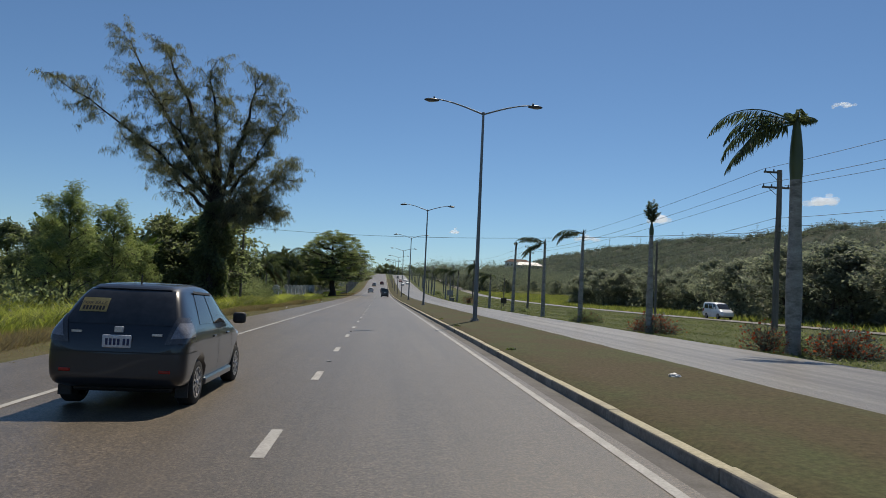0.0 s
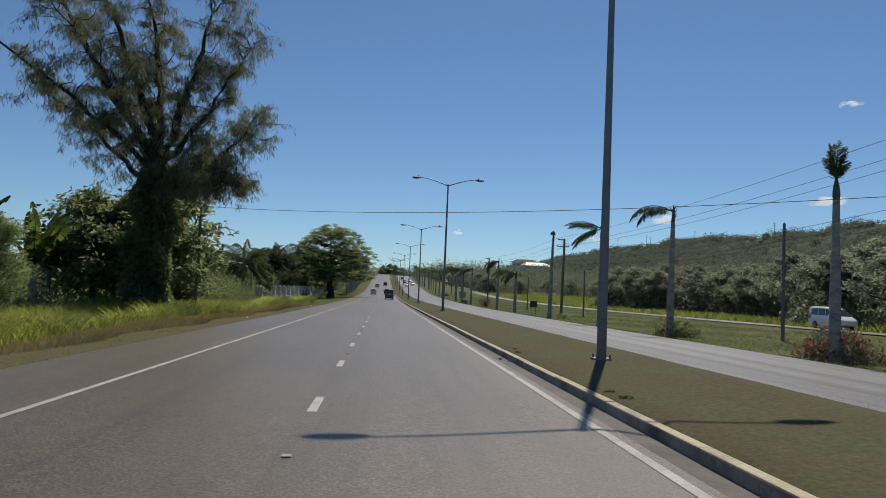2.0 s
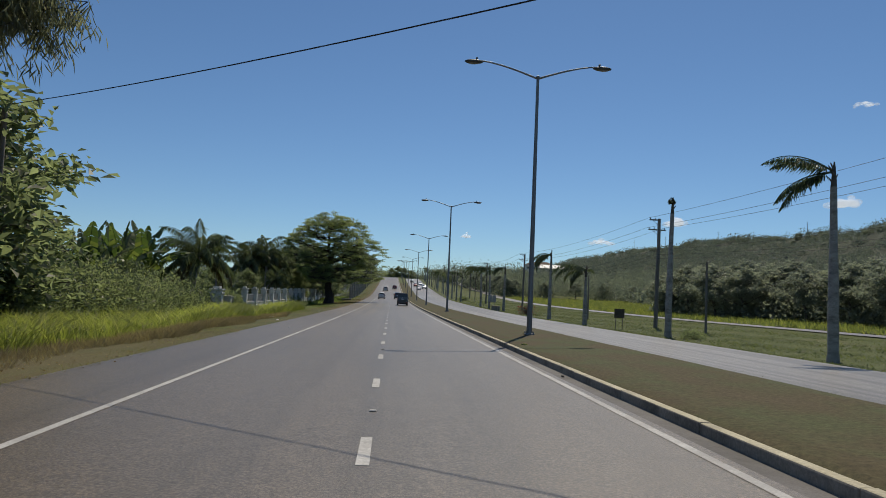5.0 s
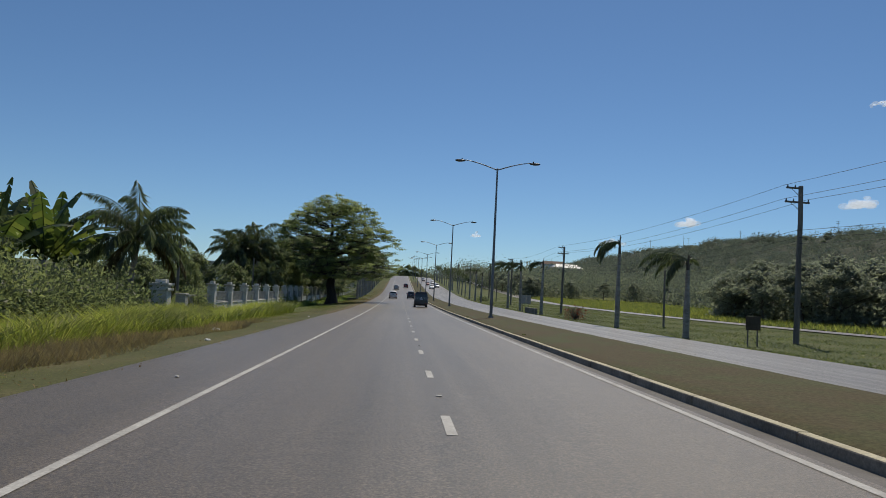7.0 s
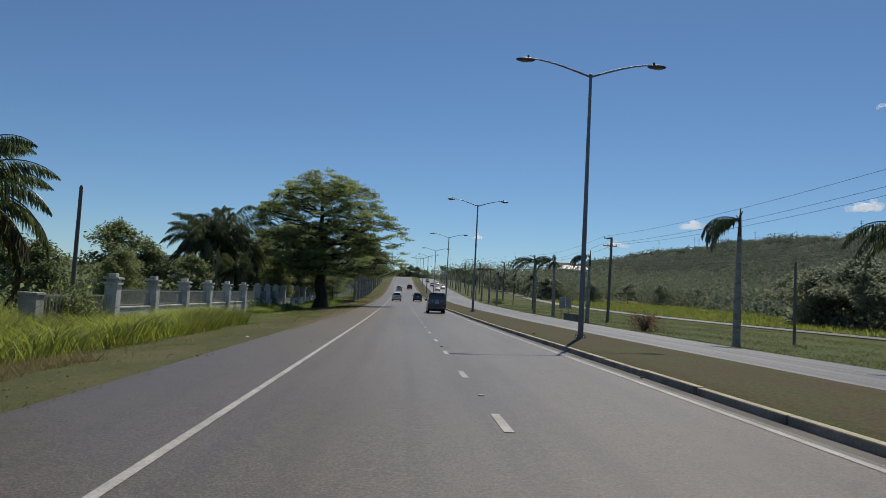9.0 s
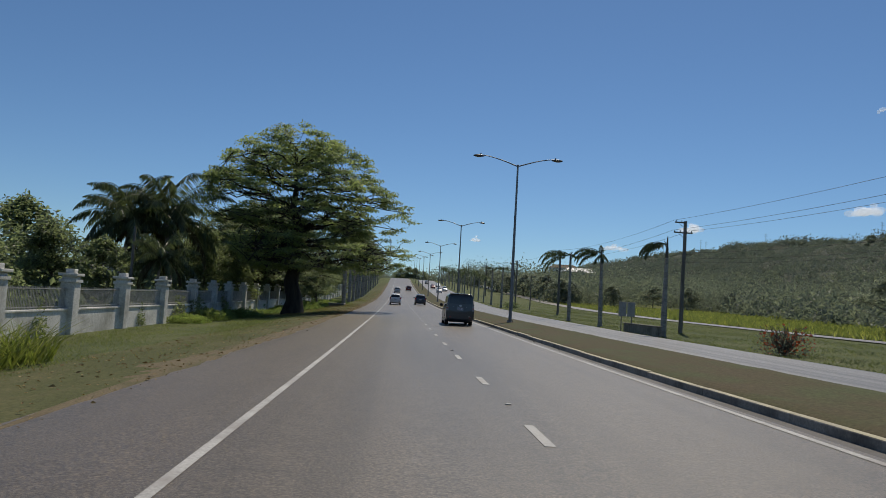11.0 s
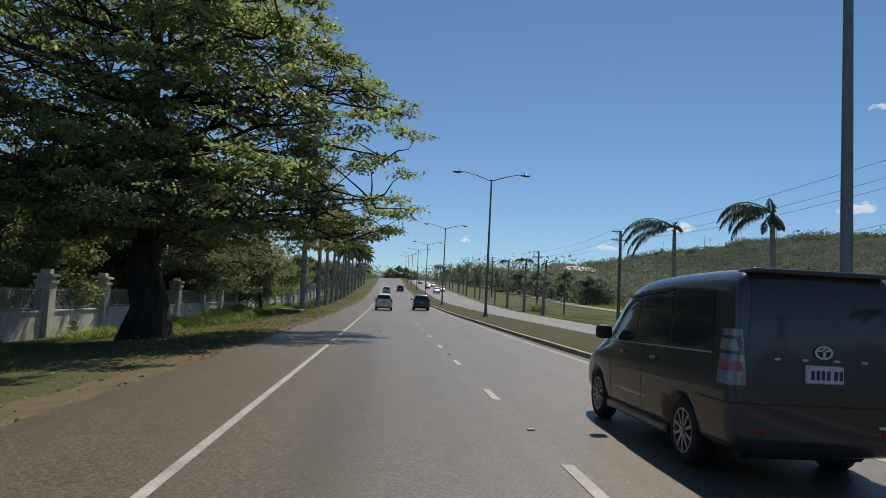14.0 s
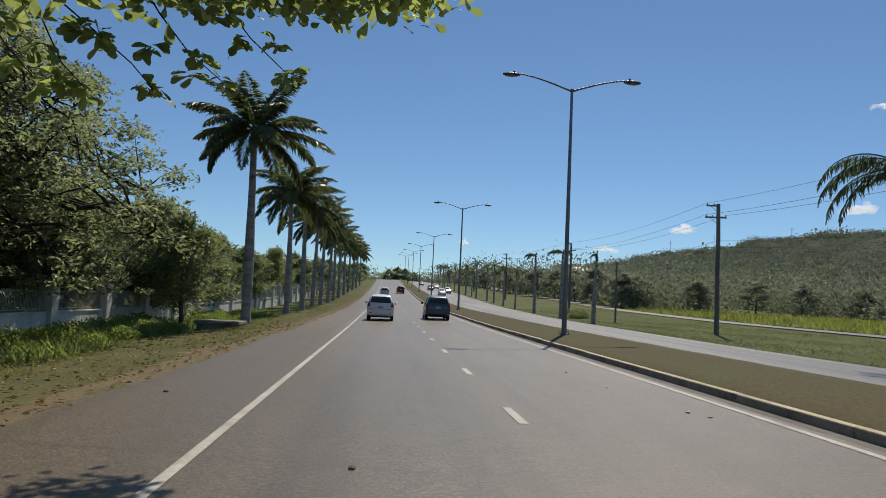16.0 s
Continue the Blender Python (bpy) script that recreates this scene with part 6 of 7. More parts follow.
PAINT_VAN = car_paint("paint_dark_plum", (0.055, 0.053, 0.056), 0.28)
PAINT_HATCH = car_paint("paint_blue_black", (0.03, 0.032, 0.037), 0.32)
PAINT_WHITE = car_paint("paint_white", (0.84, 0.84, 0.83), 0.3, 0.0)
PAINT_SILVER = car_paint("paint_silver", (0.55, 0.56, 0.57), 0.3, 0.3)
PAINT_RED = car_paint("paint_dark_red", (0.16, 0.02, 0.018), 0.3, 0.1)
PAINT_BLUE = car_paint("paint_grey_blue", (0.06, 0.075, 0.1), 0.3, 0.2)
TINT = surface("tinted_glass", (0.034, 0.035, 0.036), (0.05, 0.051, 0.053), 1.5, 8, 0.05, 0.0, 0.6, 0.0)
RUBBER = surface("tyre_rubber", (0.014, 0.014, 0.014), (0.03, 0.03, 0.029), 6, 40, 0.85)
ALLOY = surface("alloy_rim", (0.3, 0.3, 0.31), (0.5, 0.5, 0.51), 6, 30, 0.3, 0.8)
BLACK_TRIM = surface("black_trim", (0.025, 0.025, 0.025), (0.04, 0.04, 0.04), 4, 30, 0.6)
CHROME = surface("chrome", (0.6, 0.6, 0.61), (0.75, 0.75, 0.76), 4, 30, 0.3, 0.55, 0.5, 0.0)
RED_LENS = surface("red_lens", (0.3, 0.012, 0.01), (0.42, 0.02, 0.015), 6, 40, 0.12, 0.0, 0.6, 0.0)
CLEAR_LENS = surface("clear_lens", (0.36, 0.36, 0.38), (0.5, 0.5, 0.52), 6, 40, 0.12, 0.2, 0.6, 0.0)
LAMP_CLEAR = surface("lamp_cover_clear", (0.22, 0.22, 0.24), (0.34, 0.34, 0.36), 9, 50, 0.1, 0.1, 0.6, 0.0)
LAMP_ROSE = surface("lamp_cover_rose", (0.3, 0.1, 0.09), (0.4, 0.15, 0.13), 9, 50, 0.12, 0.0, 0.6, 0.0)
SMOKE = surface("lamp_cover_smoked", (0.07, 0.07, 0.075), (0.12, 0.118, 0.12), 9, 50, 0.1, 0.1, 0.6, 0.0)
PLATE = surface("plate_white", (0.62, 0.63, 0.66), (0.7, 0.71, 0.74), 6, 30, 0.45)
PLATE_INK = surface("plate_ink_blue", (0.03, 0.04, 0.1), (0.05, 0.06, 0.14), 6, 30, 0.5)
CARD_YELLOW = surface("card_yellow", (0.3, 0.24, 0.09), (0.4, 0.33, 0.14), 3, 20, 0.7)


def slice_points(y, zb, zbelt, ztop, w, wt):
    """Half of a cross-section, from the keel to the roof's middle."""
    cab = max(ztop - zbelt, 0.02)
    return [(0, y, zb), (w * 0.82, y, zb), (w * 0.97, y, zb + 0.06), (w, y, zb + 0.4 * (zbelt - zb)), (w * 0.995, y, zb + 0.82 * (zbelt - zb)), (w * 0.965, y, zbelt), (w * 0.95 + (wt - w * 0.95) * 0.5, y, zbelt + cab * 0.5), (wt + 0.015, y, zbelt + cab * 0.88), (wt * 0.86, y, zbelt + cab * 0.985), (wt * 0.5, y, ztop), (0, y, ztop + 0.005)]


def loft(stations):
    rings = []
    for s in stations:
        h = slice_points(*s)
        rings.append(h + [(-x, y, z) for x, y, z in h[-2:0:-1]])
    n = len(rings[0])
    bm = bmesh.new()
    vs = [[bm.verts.new(p) for p in r] for r in rings]
    for a, b in zip(vs[:-1], vs[1:]):
        for i in range(n):
            bm.faces.new((a[i], a[(i + 1) % n], b[(i + 1) % n], b[i]))
    for ring, flip in ((vs[0], True), (vs[-1], False)):
        for i in range(n // 2):
            j = n - 1 - i
            q = [ring[i], ring[i + 1], ring[j], ring[(j + 1) % n]]
            q = list(dict.fromkeys(q))
            if len(q) > 2:
                bm.faces.new(q[::-1] if flip else q)
    bmesh.ops.recalc_face_normals(bm, faces=bm.faces)
    return bm


def evaluated(ob):
    return bpy.data.meshes.new_from_object(ob.evaluated_get(bpy.context.evaluated_depsgraph_get()))


def rounded(bm, levels=2):
    """The loft with its surface made smooth."""
    me = bpy.data.meshes.new("tmp_loft")
    bm.to_mesh(me)
    bm.free()
    ob = new("tmp_loft", me)
    mod = ob.modifiers.new("round", "SUBSURF")
    mod.levels = mod.render_levels = levels
    out = evaluated(ob)
    bpy.data.objects.remove(ob)
    bpy.data.meshes.remove(me)
    b2 = bmesh.new()
    b2.from_mesh(out)
    bpy.data.meshes.remove(out)
    return b2


def cut_arches(bm, axles, r, w, z):
    """Takes the wheel wells out of the body."""
    me = bpy.data.meshes.new("tmp_body")
    bm.to_mesh(me)
    body = new("tmp_body", me)
    cb2 = bmesh.new()
    for y in axles:
        for s in (-1, 1):
            bmesh.ops.create_cone(cb2, segments=36, radius1=r, radius2=r, depth=0.56, cap_ends=True, matrix=Matrix.Translation((s * w, y, z)) @ Matrix.Rotation(math.pi / 2, 4, "Y"))
    cm = bpy.data.meshes.new("tmp_cut")
    cb2.to_mesh(cm)
    cb2.free()
    cut = new("tmp_cut", cm)
    mod = body.modifiers.new("arches", "BOOLEAN")
    mod.operation, mod.object, mod.solver = "DIFFERENCE", cut, "EXACT"
    out = evaluated(body)
    bpy.data.objects.remove(body)
    bpy.data.objects.remove(cut)
    bpy.data.meshes.remove(me)
    bpy.data.meshes.remove(cm)
    b2 = bmesh.new()
    b2.from_mesh(out)
    bpy.data.meshes.remove(out)
    return b2


def skin(shell, outline, axis, keep, lift=0.005):
    """A piece of the body's surface inside an outline, raised off it: a pane or a lens that follows the body.
    axis "x": the outline is in y and z; axis "y": in x and z. It runs anticlockwise."""
    bm = shell.copy()
    bmesh.ops.delete(bm, geom=[f for f in bm.faces if not keep(f.calc_center_median(), f.normal)], context="FACES")
    n = len(outline)
    for k in range(n):
        (u0, v0), (u1, v1) = outline[k], outline[(k + 1) % n]
        du, dv = u1 - u0, v1 - v0
        co = Vector((0, u0, v0)) if axis == "x" else Vector((u0, 0, v0))
        no = Vector((0, dv, -du)) if axis == "x" else Vector((dv, 0, -du))
        bmesh.ops.bisect_plane(bm, geom=bm.verts[:] + bm.edges[:] + bm.faces[:], plane_co=co, plane_no=no, clear_outer=True)
    bm.normal_update()
    for v in bm.verts:
        v.co += v.normal * lift
    return bm


def plate_of(points, thick=0.012):
    """A thin slab over an outline, thickened outwards along its normal."""
    bm = bmesh.new()
    f = bm.faces.new([bm.verts.new(p) for p in points])
    f.normal_update()
    n = f.normal.copy()
    e = bmesh.ops.extrude_face_region(bm, geom=[f])
    for v in [g for g in e["geom"] if isinstance(g, bmesh.types.BMVert)]:
        v.co += n * thick
    bmesh.ops.recalc_face_normals(bm, faces=bm.faces)
    return bm


def wheel(parent, x, y, r, s, spokes=10):
    """s: which side the wheel's face looks to."""
    bm = bmesh.new()
    prof = [(-0.1, r * 0.68), (-0.1, r * 0.93), (-0.075, r), (0.075, r), (0.1, r * 0.93), (0.1, r * 0.68)]
    seg = 28
    vs = [[bm.verts.new((px, math.cos(k * 2 * math.pi / seg) * pr, math.sin(k * 2 * math.pi / seg) * pr)) for px, pr in prof] for k in range(seg)]
    for k in range(seg):
        a, b = vs[k], vs[(k + 1) % seg]
        for i in range(5):
            bm.faces.new((a[i], a[i + 1], b[i + 1], b[i]))
    w = new("wheel")
    w.parent = parent
    w.location = (x, y, r)
    part("tyre", bm, RUBBER, w, "", True)
    bm = bmesh.new()
    bmesh.ops.create_cone(bm, segments=24, radius1=r * 0.68, radius2=r * 0.68, depth=0.02, cap_ends=True, matrix=Matrix.Translation((s * 0.03, 0, 0)) @ Matrix.Rotation(math.pi / 2, 4, "Y"))
    part("brake_disc", bm, BLACK_TRIM, w)
    bm = bmesh.new()
    for k in range(spokes):
        a = k * 2 * math.pi / spokes
        m = Matrix.Rotation(a, 4, "X") @ Matrix.Translation((s * 0.085, 0, r * 0.36))
        g = bmesh.ops.create_cube(bm, size=1.0, matrix=m @ Matrix.Diagonal((0.025, r * 0.1, r * 0.6, 1)))
    bmesh.ops.create_cone(bm, segments=12, radius1=r * 0.14, radius2=r * 0.11, depth=0.05, cap_ends=True, matrix=Matrix.Translation((s * 0.085, 0, 0)) @ Matrix.Rotation(math.pi / 2, 4, "Y"))
    ring = []
    for k in range(24):
        a = k * 2 * math.pi / 24
        ring.append([bm.verts.new((s * px, math.cos(a) * pr, math.sin(a) * pr)) for px, pr in ((0.1, r * 0.7), (0.1, r * 0.62), (0.06, r * 0.6))])
    for k in range(24):
        a, b = ring[k], ring[(k + 1) % 24]
        for i in range(2):
            bm.faces.new((a[i], a[i + 1], b[i + 1], b[i]))
    part("rim", bm, ALLOY, w, "spoked alloy rim")


def tail_y(shell, x, z):
    """How far back the body reaches at a point of its rear."""
    near = sorted(((v.co.x - x) ** 2 + (v.co.z - z) ** 2, v.co.y) for v in shell.verts if v.co.y < 1.2)[:4]
    return min(y for _, y in near)


def vehicle(name, place, rz, st, paint, axles, r, label, group="", side=(), rear=(), shield=(), lamps=(), plate_z=0.85, belt=1.0, detail=True, tail_mat=None):
    """A car whose rear stands at its origin and whose front looks along y."""
    root = thing(name, place, label, "car", group, rz)
    w = max(s[4] for s in st)
    L = st[-1][0]
    shell = rounded(loft(st), 2 if detail else 1)
    part("body", cut_arches(shell, axles, r + 0.05, w, r + 0.01), paint, root, "", True)
    part("underbody", boxed(-w * 0.72, w * 0.72, 0.3, L - 0.3, 0.2, 0.42, 0.03, 1), BLACK_TRIM, root)
    for y in axles:
        for s in (-1, 1):
            wheel(root, s * (w - 0.12), y, r, s)
    for o in side:
        for s in (-1, 1):
            part("side_window", skin(shell, o, "x", lambda c, n, s=s: c.x * s > 0.35), TINT, root, "tinted side window", True)
    part("rear_window", skin(shell, rear, "y", lambda c, n: c.y < 1.0 and n.y < 0.2), TINT, root, "tinted rear window", True)
    part("windscreen", skin(shell, shield, "y", lambda c, n: c.y > L * 0.5 and n.y > 0.1 and c.z > belt - 0.1), TINT, root, "", True)
    for o in lamps:
        for s in (-1, 1):
            q = [(u * s, v) for u, v in o]
            part("tail_lamp", skin(shell, q if s > 0 else q[::-1], "y", lambda c, n: c.y < 0.55, 0.012), tail_mat or RED_LENS, root, "tail lamp", True)
    for s in (-1, 1):
        ty = tail_y(shell, s * w * 0.7, st[0][1] + 0.08)
        part("reflector", boxed(s * w * 0.7 - 0.07, s * w * 0.7 + 0.07, ty - 0.012, ty + 0.03, st[0][1] + 0.06, st[0][1] + 0.1, 0.006, 1), RED_LENS, root)
        my = L * 0.68
        part("mirror", boxed(s * (w + 0.09) - 0.1, s * (w + 0.09) + 0.1, my, my + 0.16, belt + 0.0, belt + 0.18, 0.05, 3), BLACK_TRIM if detail else paint, root, "door mirror", True)
        part("headlamp", boxed(s * w * 0.68 - 0.16, s * w * 0.68 + 0.16, L - 0.42, L - 0.12, 0.66, 0.82, 0.05, 2), CLEAR_LENS, root)
        for yy in (L * 0.36, L * 0.58):
            part("door_handle", boxed(s * w * 0.985 - 0.02, s * w * 0.985 + 0.022, yy, yy + 0.18, belt - 0.14, belt - 0.11, 0.01, 1), paint, root)
        for yy in (L * 0.45, L * 0.69):
            part("door_seam", skin(shell, [(yy, 0.36), (yy + 0.012, 0.36), (yy + 0.012, belt - 0.01), (yy, belt - 0.01)], "x", lambda c, n, s=s: c.x * s > 0.35, 0.002), BLACK_TRIM, root)
        part("side_skirt", boxed(s * (w - 0.06) - 0.05, s * (w - 0.06) + 0.05, axles[0] + r + 0.1, axles[1] - r - 0.1, 0.21, 0.32, 0.03, 2), paint, root)
    part("bumper_seam", skin(shell, [(-w, st[0][1] + 0.3), (w, st[0][1] + 0.3), (w, st[0][1] + 0.315), (-w, st[0][1] + 0.315)], "y", lambda c, n: c.y < 0.5, 0.002), BLACK_TRIM, root)
    part("grille", boxed(-w * 0.5, w * 0.5, L - 0.2, L - 0.03, 0.52, 0.66, 0.02, 1), BLACK_TRIM, root)
    py = tail_y(shell, 0, plate_z) - 0.004
    pl = part("number_plate", boxed(-0.17, 0.17, py - 0.02, py + 0.03, plate_z - 0.078, plate_z + 0.078, 0.008, 1), PLATE, root, "white number plate")
    for k in range(6):
        x = -0.13 + k * 0.047 + (0.02 if k > 3 else 0)
        part("plate_bar", boxed(x, x + 0.03, py - 0.024, py - 0.018, plate_z - 0.045, plate_z + 0.035), PLATE_INK, pl)
    return root, shell


# the dark people carrier
VAN = [(-0.02, 0.42, 0.78, 0.84, 0.72, 0.68), (0.0, 0.36, 0.95, 1.06, 0.8, 0.74), (0.03, 0.31, 1.02, 1.55, 0.838, 0.75), (0.07, 0.28, 1.03, 1.8, 0.846, 0.745), (0.11, 0.27, 1.03, 1.91, 0.85, 0.735), (0.3, 0.26, 1.03, 1.925, 0.85, 0.725), (1.2, 0.24, 1.03, 1.925, 0.85, 0.71), (2.4, 0.24, 1.02, 1.9, 0.85, 0.71),
       (2.95, 0.24, 1.01, 1.79, 0.85, 0.69), (3.3, 0.24, 1.0, 1.62, 0.848, 0.66), (3.65, 0.24, 0.99, 1.36, 0.844, 0.66), (3.95, 0.25, 0.96, 1.1, 0.836, 0.68), (4.3, 0.27, 0.86, 0.97, 0.815, 0.7), (4.58, 0.3, 0.72, 0.83, 0.77, 0.64), (4.7, 0.36, 0.6, 0.68, 0.66, 0.54)]
VAN_SIDE = [[(0.42, 1.17), (1.4, 1.16), (1.38, 1.74), (0.5, 1.72)], [(1.47, 1.16), (2.42, 1.14), (2.36, 1.73), (1.45, 1.74)], [(2.49, 1.14), (3.42, 1.1), (3.0, 1.62), (2.43, 1.73)]]
vx, vy = 2.0, 161.4
van, vshell = vehicle("people_carrier", (vx, vy, 0.0218 * vx + float(lane_z(vy))), 0.0, VAN, PAINT_VAN, (0.98, 3.83), 0.325, "dark plum people carrier with tinted windows standing in its lane",
        side=VAN_SIDE,
        rear=[(-0.67, 1.3), (0.67, 1.3), (0.62, 1.8), (-0.62, 1.8)], shield=[(0.7, 1.12), (-0.7, 1.12), (-0.6, 1.72), (0.6, 1.72)][::-1], plate_z=1.0, belt=1.1)
for s in (-1, 1):
    for nm, z0, z1, m in (("tail_lamp", 0.88, 1.36, LAMP_CLEAR), ("red_lens", 1.0, 1.08, LAMP_ROSE), ("light_guide", 1.14, 1.3, SMOKE), ("light_tube", 1.17, 1.27, LAMP_CLEAR)):
        a, b = {"tail_lamp": (0.705, 0.9), "red_lens": (0.72, 0.9), "light_guide": (0.725, 0.86), "light_tube": (0.75, 0.83)}[nm]
        q = [(a * s, z0), (b * s, z0), (b * s, z1), ((a + 0.02) * s, z1)]
        piece = part(nm, skin(vshell, q if s > 0 else q[::-1], "y", lambda c, n: c.y < 0.26, {"tail_lamp": 0.014, "red_lens": 0.018, "light_guide": 0.018, "light_tube": 0.022}[nm]), m, van, "tall clear and red tail lamp" if nm == "tail_lamp" else "", True)
    part("belt_chrome", skin(vshell, [(0.4, 1.125), (3.5, 1.075), (3.5, 1.09), (0.4, 1.14)], "x", lambda c, n, s=s: c.x * s > 0.35, 0.006), CHROME, van)
    part("window_visor", skin(vshell, [(1.5, 1.72), (2.95, 1.63), (2.95, 1.66), (1.5, 1.76)], "x", lambda c, n, s=s: c.x * s > 0.35, 0.02), BLACK_TRIM, van)
part("spoiler", boxed(-0.64, 0.64, 0.0, 0.3, 1.86, 1.905, 0.02, 3), PAINT_VAN, van, "", True)
yb = tail_y(vshell, 0, 1.18) - 0.012
bm = bmesh.new()
for k in range(24):
    a, b = k * 2 * math.pi / 24, (k + 1) * 2 * math.pi / 24
    ring = [bm.verts.new((math.cos(t) * rx, yb, 1.19 + math.sin(t) * rz)) for t in (a, b) for rx, rz in ((0.085, 0.06), (0.062, 0.043))]
    bm.faces.new((ring[0], ring[1], ring[3], ring[2]))
add_box(bm, -0.012, 0.012, yb - 0.004, yb + 0.004, 1.15, 1.23)
add_box(bm, -0.06, 0.06, yb - 0.004, yb + 0.004, 1.2, 1.215)
part("badge", bm, CHROME, van, "chrome oval badge")
for x in (-0.42, -0.17, 0.12, 0.37):
    yy = tail_y(vshell, x, 1.12)
    part("badge_mark", boxed(x - 0.026, x + 0.026, yy - 0.012, yy + 0.01, 1.108, 1.128), CHROME, van)
yy = tail_y(vshell, 0.55, 0.56)
part("badge_mark", boxed(0.5, 0.62, yy - 0.01, yy + 0.03, 0.55, 0.575), CHROME, van)

# the dark hatchback with a card in its rear window
HATCH = [(-0.03, 0.42, 0.66, 0.7, 0.66, 0.6), (0.0, 0.34, 0.82, 0.87, 0.78, 0.7), (0.06, 0.29, 0.94, 1.03, 0.83, 0.69), (0.16, 0.26, 0.99, 1.17, 0.845, 0.67), (0.32, 0.25, 1.0, 1.37, 0.848, 0.63), (0.48, 0.24, 1.0, 1.53, 0.85, 0.59), (0.75, 0.23, 1.0, 1.58, 0.85, 0.58), (1.4, 0.22, 0.99, 1.6, 0.85, 0.59), (2.0, 0.22, 0.98, 1.57, 0.85, 0.59),
         (2.4, 0.22, 0.97, 1.45, 0.848, 0.58), (2.8, 0.22, 0.95, 1.22, 0.844, 0.6), (3.1, 0.23, 0.92, 1.03, 0.832, 0.64), (3.45, 0.25, 0.8, 0.9, 0.8, 0.62), (3.76, 0.3, 0.66, 0.76, 0.73, 0.56), (3.9, 0.36, 0.54, 0.6, 0.6, 0.48)]
hxp, hyp = -2.15, 9.15
hatch, hshell = vehicle("hatchback", (hxp, hyp, 0.0218 * hxp + float(lane_z(hyp))), 0.0, HATCH, PAINT_HATCH, (0.68, 3.18), 0.3, "blue-black hatchback with a yellow sale card in its rear window",
        side=[[(0.78, 1.06), (1.5, 1.04), (1.46, 1.46), (1.0, 1.46)], [(1.57, 1.04), (2.5, 1.02), (2.12, 1.4), (1.53, 1.46)]],
        rear=[(-0.68, 1.06), (0.68, 1.06), (0.53, 1.49), (-0.53, 1.49)], shield=[(0.64, 1.12), (-0.64, 1.12), (-0.55, 1.5), (0.55, 1.5)][::-1], plate_z=0.86, belt=0.99)
for s in (-1, 1):
    q = [(0.57 * s, 0.83), (0.9 * s, 0.86), (0.9 * s, 1.16), (0.66 * s, 1.16)]
    part("tail_lamp", skin(hshell, q if s > 0 else q[::-1], "y", lambda c, n: c.y < 0.4, 0.014), SMOKE, hatch, "smoked wrap-round tail lamp", True)
    q = [(0.64 * s, 0.9), (0.86 * s, 0.92), (0.86 * s, 1.09), (0.7 * s, 1.09)]
    part("inner_lens", skin(hshell, q if s > 0 else q[::-1], "y", lambda c, n: c.y < 0.4, 0.018), LAMP_CLEAR, hatch, "", True)
    part("window_visor", skin(hshell, [(0.98, 1.455), (2.05, 1.42), (2.0, 1.45), (1.0, 1.49)], "x", lambda c, n, s=s: c.x * s > 0.35, 0.018), BLACK_TRIM, hatch)
    part("mud_flap", boxed(min(s * 0.64, s * 0.8), max(s * 0.64, s * 0.8), 0.33, 0.36, 0.14, 0.34), BLACK_TRIM, hatch)
part("spoiler", skin(hshell, [(-0.5, 1.49), (0.5, 1.49), (0.46, 1.535), (-0.46, 1.535)], "y", lambda c, n: c.y < 0.8 and n.y < 0.2, 0.02), PAINT_HATCH, hatch)
part("aerial", boxed(-0.008, 0.008, 0.75, 0.766, 1.56, 1.7), BLACK_TRIM, hatch)
yy = tail_y(hshell, 0, 1.0)
part("badge", boxed(-0.055, 0.055, yy - 0.012, yy + 0.03, 0.965, 1.04, 0.012, 2), CHROME, hatch, "chrome badge")
for x, z in ((-0.5, 0.97), (0.47, 0.95)):
    yy = tail_y(hshell, x, z)
    part("badge_mark", boxed(x - 0.06, x + 0.06, yy - 0.01, yy + 0.02, z - 0.015, z + 0.012), CHROME, hatch)
card = part("sale_card", skin(hshell, [(-0.55, 1.2), (-0.22, 1.2), (-0.22, 1.37), (-0.55, 1.37)], "y", lambda c, n: c.y < 1.0 and n.y < 0.2, 0.012), CARD_YELLOW, hatch, "yellow sale card in the rear window")
txt = bpy.data.curves.new("card_words", "FONT")
txt.body = "FOR SALE"
txt.size, txt.align_x, txt.extrude = 0.07, "CENTER", 0.001
txt_ob = new("tmp_words", txt)
tm = evaluated(txt_ob)
bpy.data.objects.remove(txt_ob)
bpy.data.curves.remove(txt)
ya, yc = tail_y(hshell, -0.38, 1.3), tail_y(hshell, -0.38, 1.37)
words = new("card_words", tm)
tm.materials.clear()
tm.materials.append(BLACK_TRIM)
words.parent = card
words.matrix_basis = Matrix.Translation((-0.385, ya - 0.02, 1.3)) @ Matrix.Rotation(math.atan2(0.07, max(yc - ya, 0.02)), 4, "X")
for k in range(7):
    x = -0.52 + k * 0.04
    part("card_bar", skin(hshell, [(x, 1.22), (x + 0.027, 1.22), (x + 0.027, 1.27), (x, 1.27)], "y", lambda c, n: c.y < 1.0 and n.y < 0.2, 0.016), BLACK_TRIM, card)

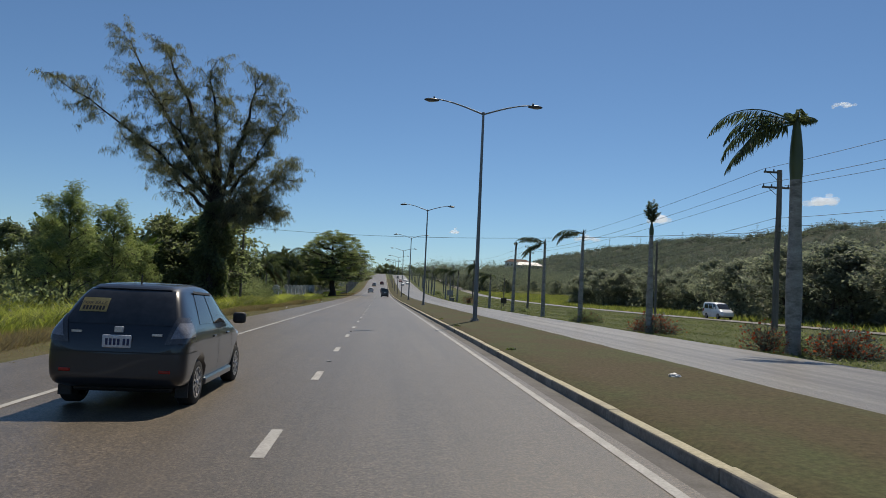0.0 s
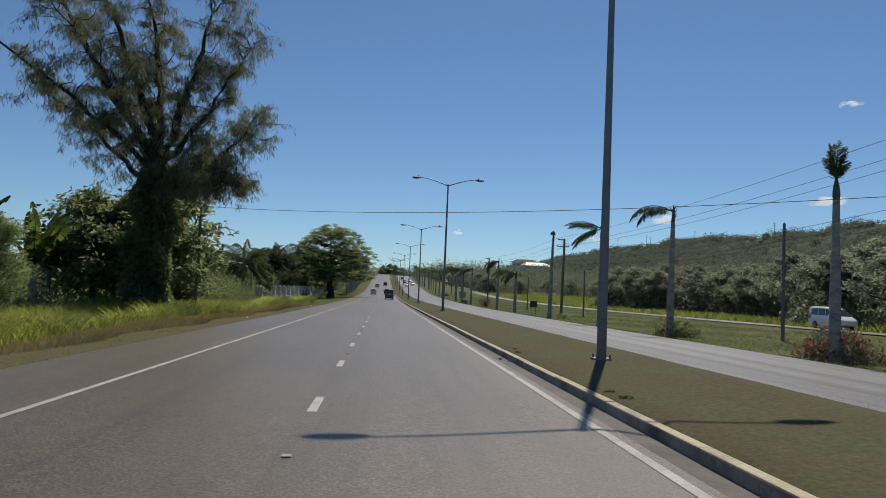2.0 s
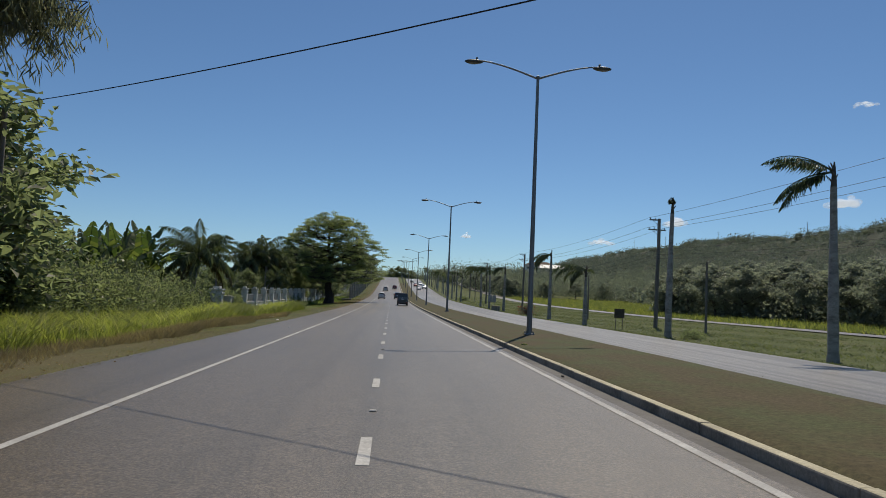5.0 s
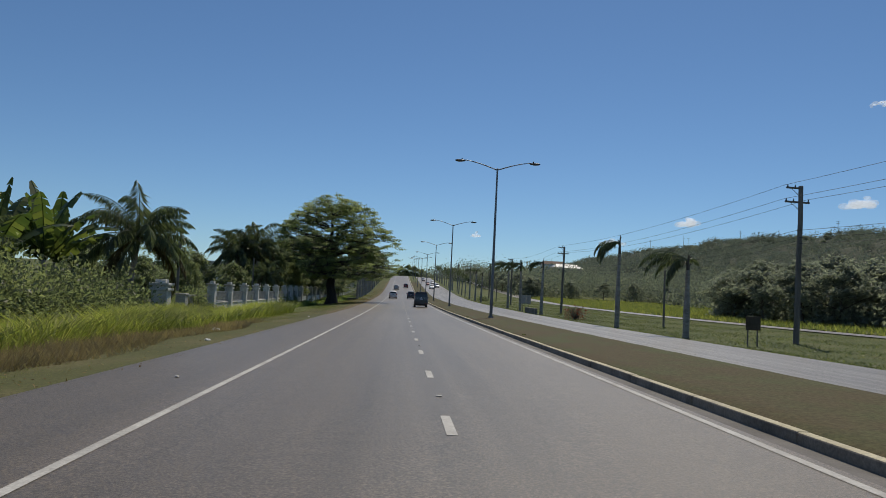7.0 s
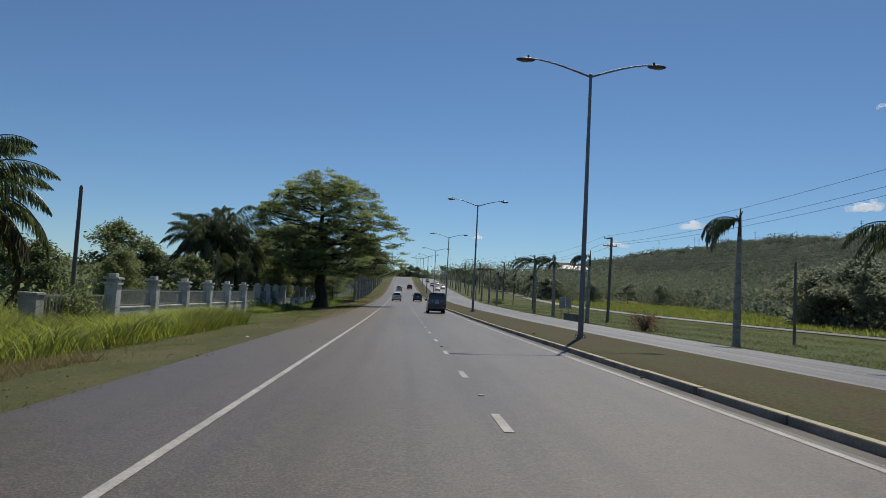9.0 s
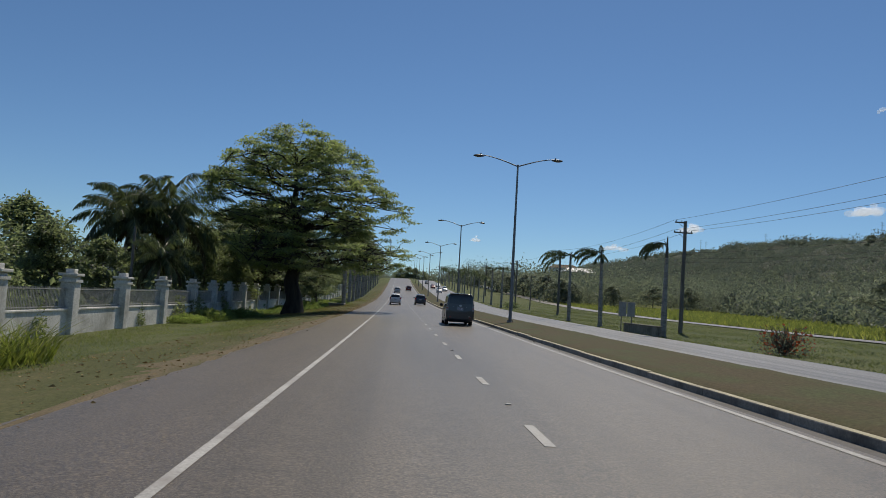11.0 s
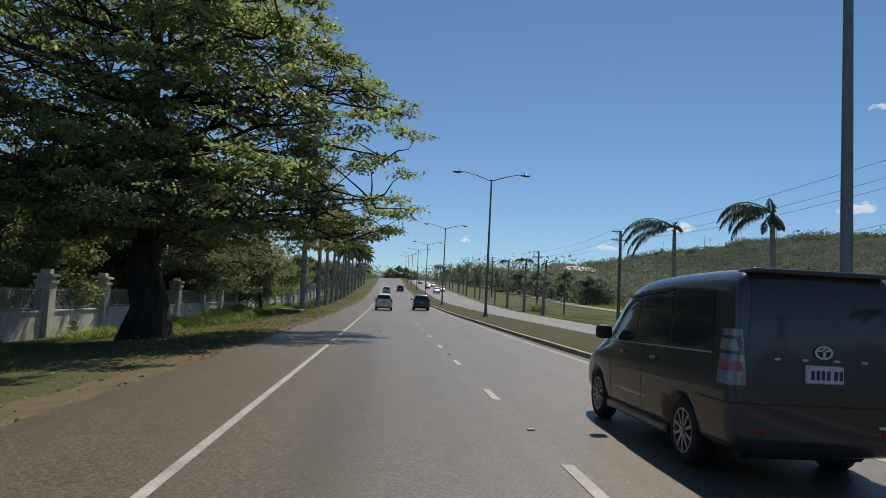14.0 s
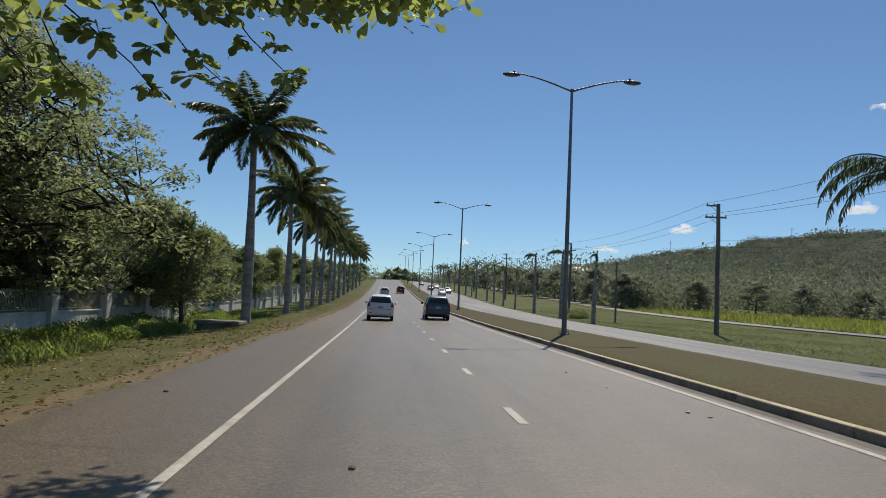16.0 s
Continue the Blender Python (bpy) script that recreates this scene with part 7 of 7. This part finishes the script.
# other traffic
MPV = [(-0.02, 0.42, 0.7, 0.74, 0.68, 0.62), (0.0, 0.36, 0.86, 0.94, 0.79, 0.7), (0.06, 0.31, 0.97, 1.14, 0.84, 0.69), (0.18, 0.28, 0.99, 1.36, 0.85, 0.67), (0.36, 0.26, 0.99, 1.56, 0.853, 0.63), (0.62, 0.25, 0.99, 1.63, 0.853, 0.62), (1.4, 0.23, 0.98, 1.66, 0.853, 0.63), (2.4, 0.23, 0.97, 1.63, 0.853, 0.63), (2.9, 0.23, 0.96, 1.48, 0.85, 0.61), (3.3, 0.23, 0.95, 1.22, 0.845, 0.63), (3.7, 0.24, 0.9, 1.0, 0.83, 0.66), (4.1, 0.27, 0.8, 0.88, 0.79, 0.62), (4.38, 0.34, 0.6, 0.68, 0.66, 0.52)]


def traffic(name, x, y, rz, paint, label, zf=None, lens=None, boxy=False):
    z = zf if zf is not None else 0.0218 * x + float(lane_z(y))
    s = math.degrees(math.atan(float(lane_z(y + 2) - lane_z(y - 2)) / 4))
    side = [[(0.62, 1.06), (1.6, 1.04), (1.56, 1.5), (0.8, 1.48)], [(1.67, 1.04), (2.85, 1.02), (2.45, 1.45), (1.63, 1.5)]]
    rear, shield = [(-0.66, 1.12), (0.66, 1.12), (0.57, 1.5), (-0.57, 1.5)], [(0.66, 1.14), (-0.66, 1.14), (-0.58, 1.48), (0.58, 1.48)][::-1]
    if boxy:
        side, rear, shield = VAN_SIDE, [(-0.67, 1.3), (0.67, 1.3), (0.62, 1.8), (-0.62, 1.8)], [(0.7, 1.12), (-0.7, 1.12), (-0.6, 1.72), (0.6, 1.72)][::-1]
    root, sh = vehicle(name, (0, 0, 0), 0, VAN if boxy else MPV, paint, (0.98, 3.83) if boxy else (0.75, 3.45), 0.31, label, "traffic on the road", side, rear, shield,
                       [[(0.64, 0.86), (0.9, 0.86), (0.9, 1.16), (0.68, 1.16)]], 0.84, 1.1 if boxy else 0.99, False, lens)
    root.matrix_basis = pose(x, y, z + 0.01, s if abs(rz) < 90 else -s, 0, rz)
    return root


white_car = traffic("family_car", -2.1, 225.2, 0, PAINT_WHITE, "white family car in its lane near the row of palms")
traffic("compact_car", 1.75, 228.5, 0, PAINT_BLUE, "dark grey-blue compact car abreast of the white one")
traffic("estate_car", -2.0, 318.0, 0, PAINT_SILVER, "silver car far ahead on the rising road")
traffic("saloon_car", 1.4, 336.0, 0, PAINT_RED, "dark red car far ahead on the rising road")
for x, y, p, lb in ((11.5, 352, PAINT_WHITE, "white"), (14.6, 372, PAINT_SILVER, "silver"), (11.6, 398, PAINT_RED, "dark red"), (14.7, 418, PAINT_WHITE, "white"), (11.4, 452, PAINT_BLUE, "grey-blue")):
    traffic("oncoming_car", x, y, 180, p, lb + " car far off on the opposite carriageway", zat(x, y) + 0.03)
traffic("parked_van", 40.0, 81.8, 180, PAINT_WHITE, "white van standing on the service road", zat(38, 81.8) + 0.04, boxy=True)
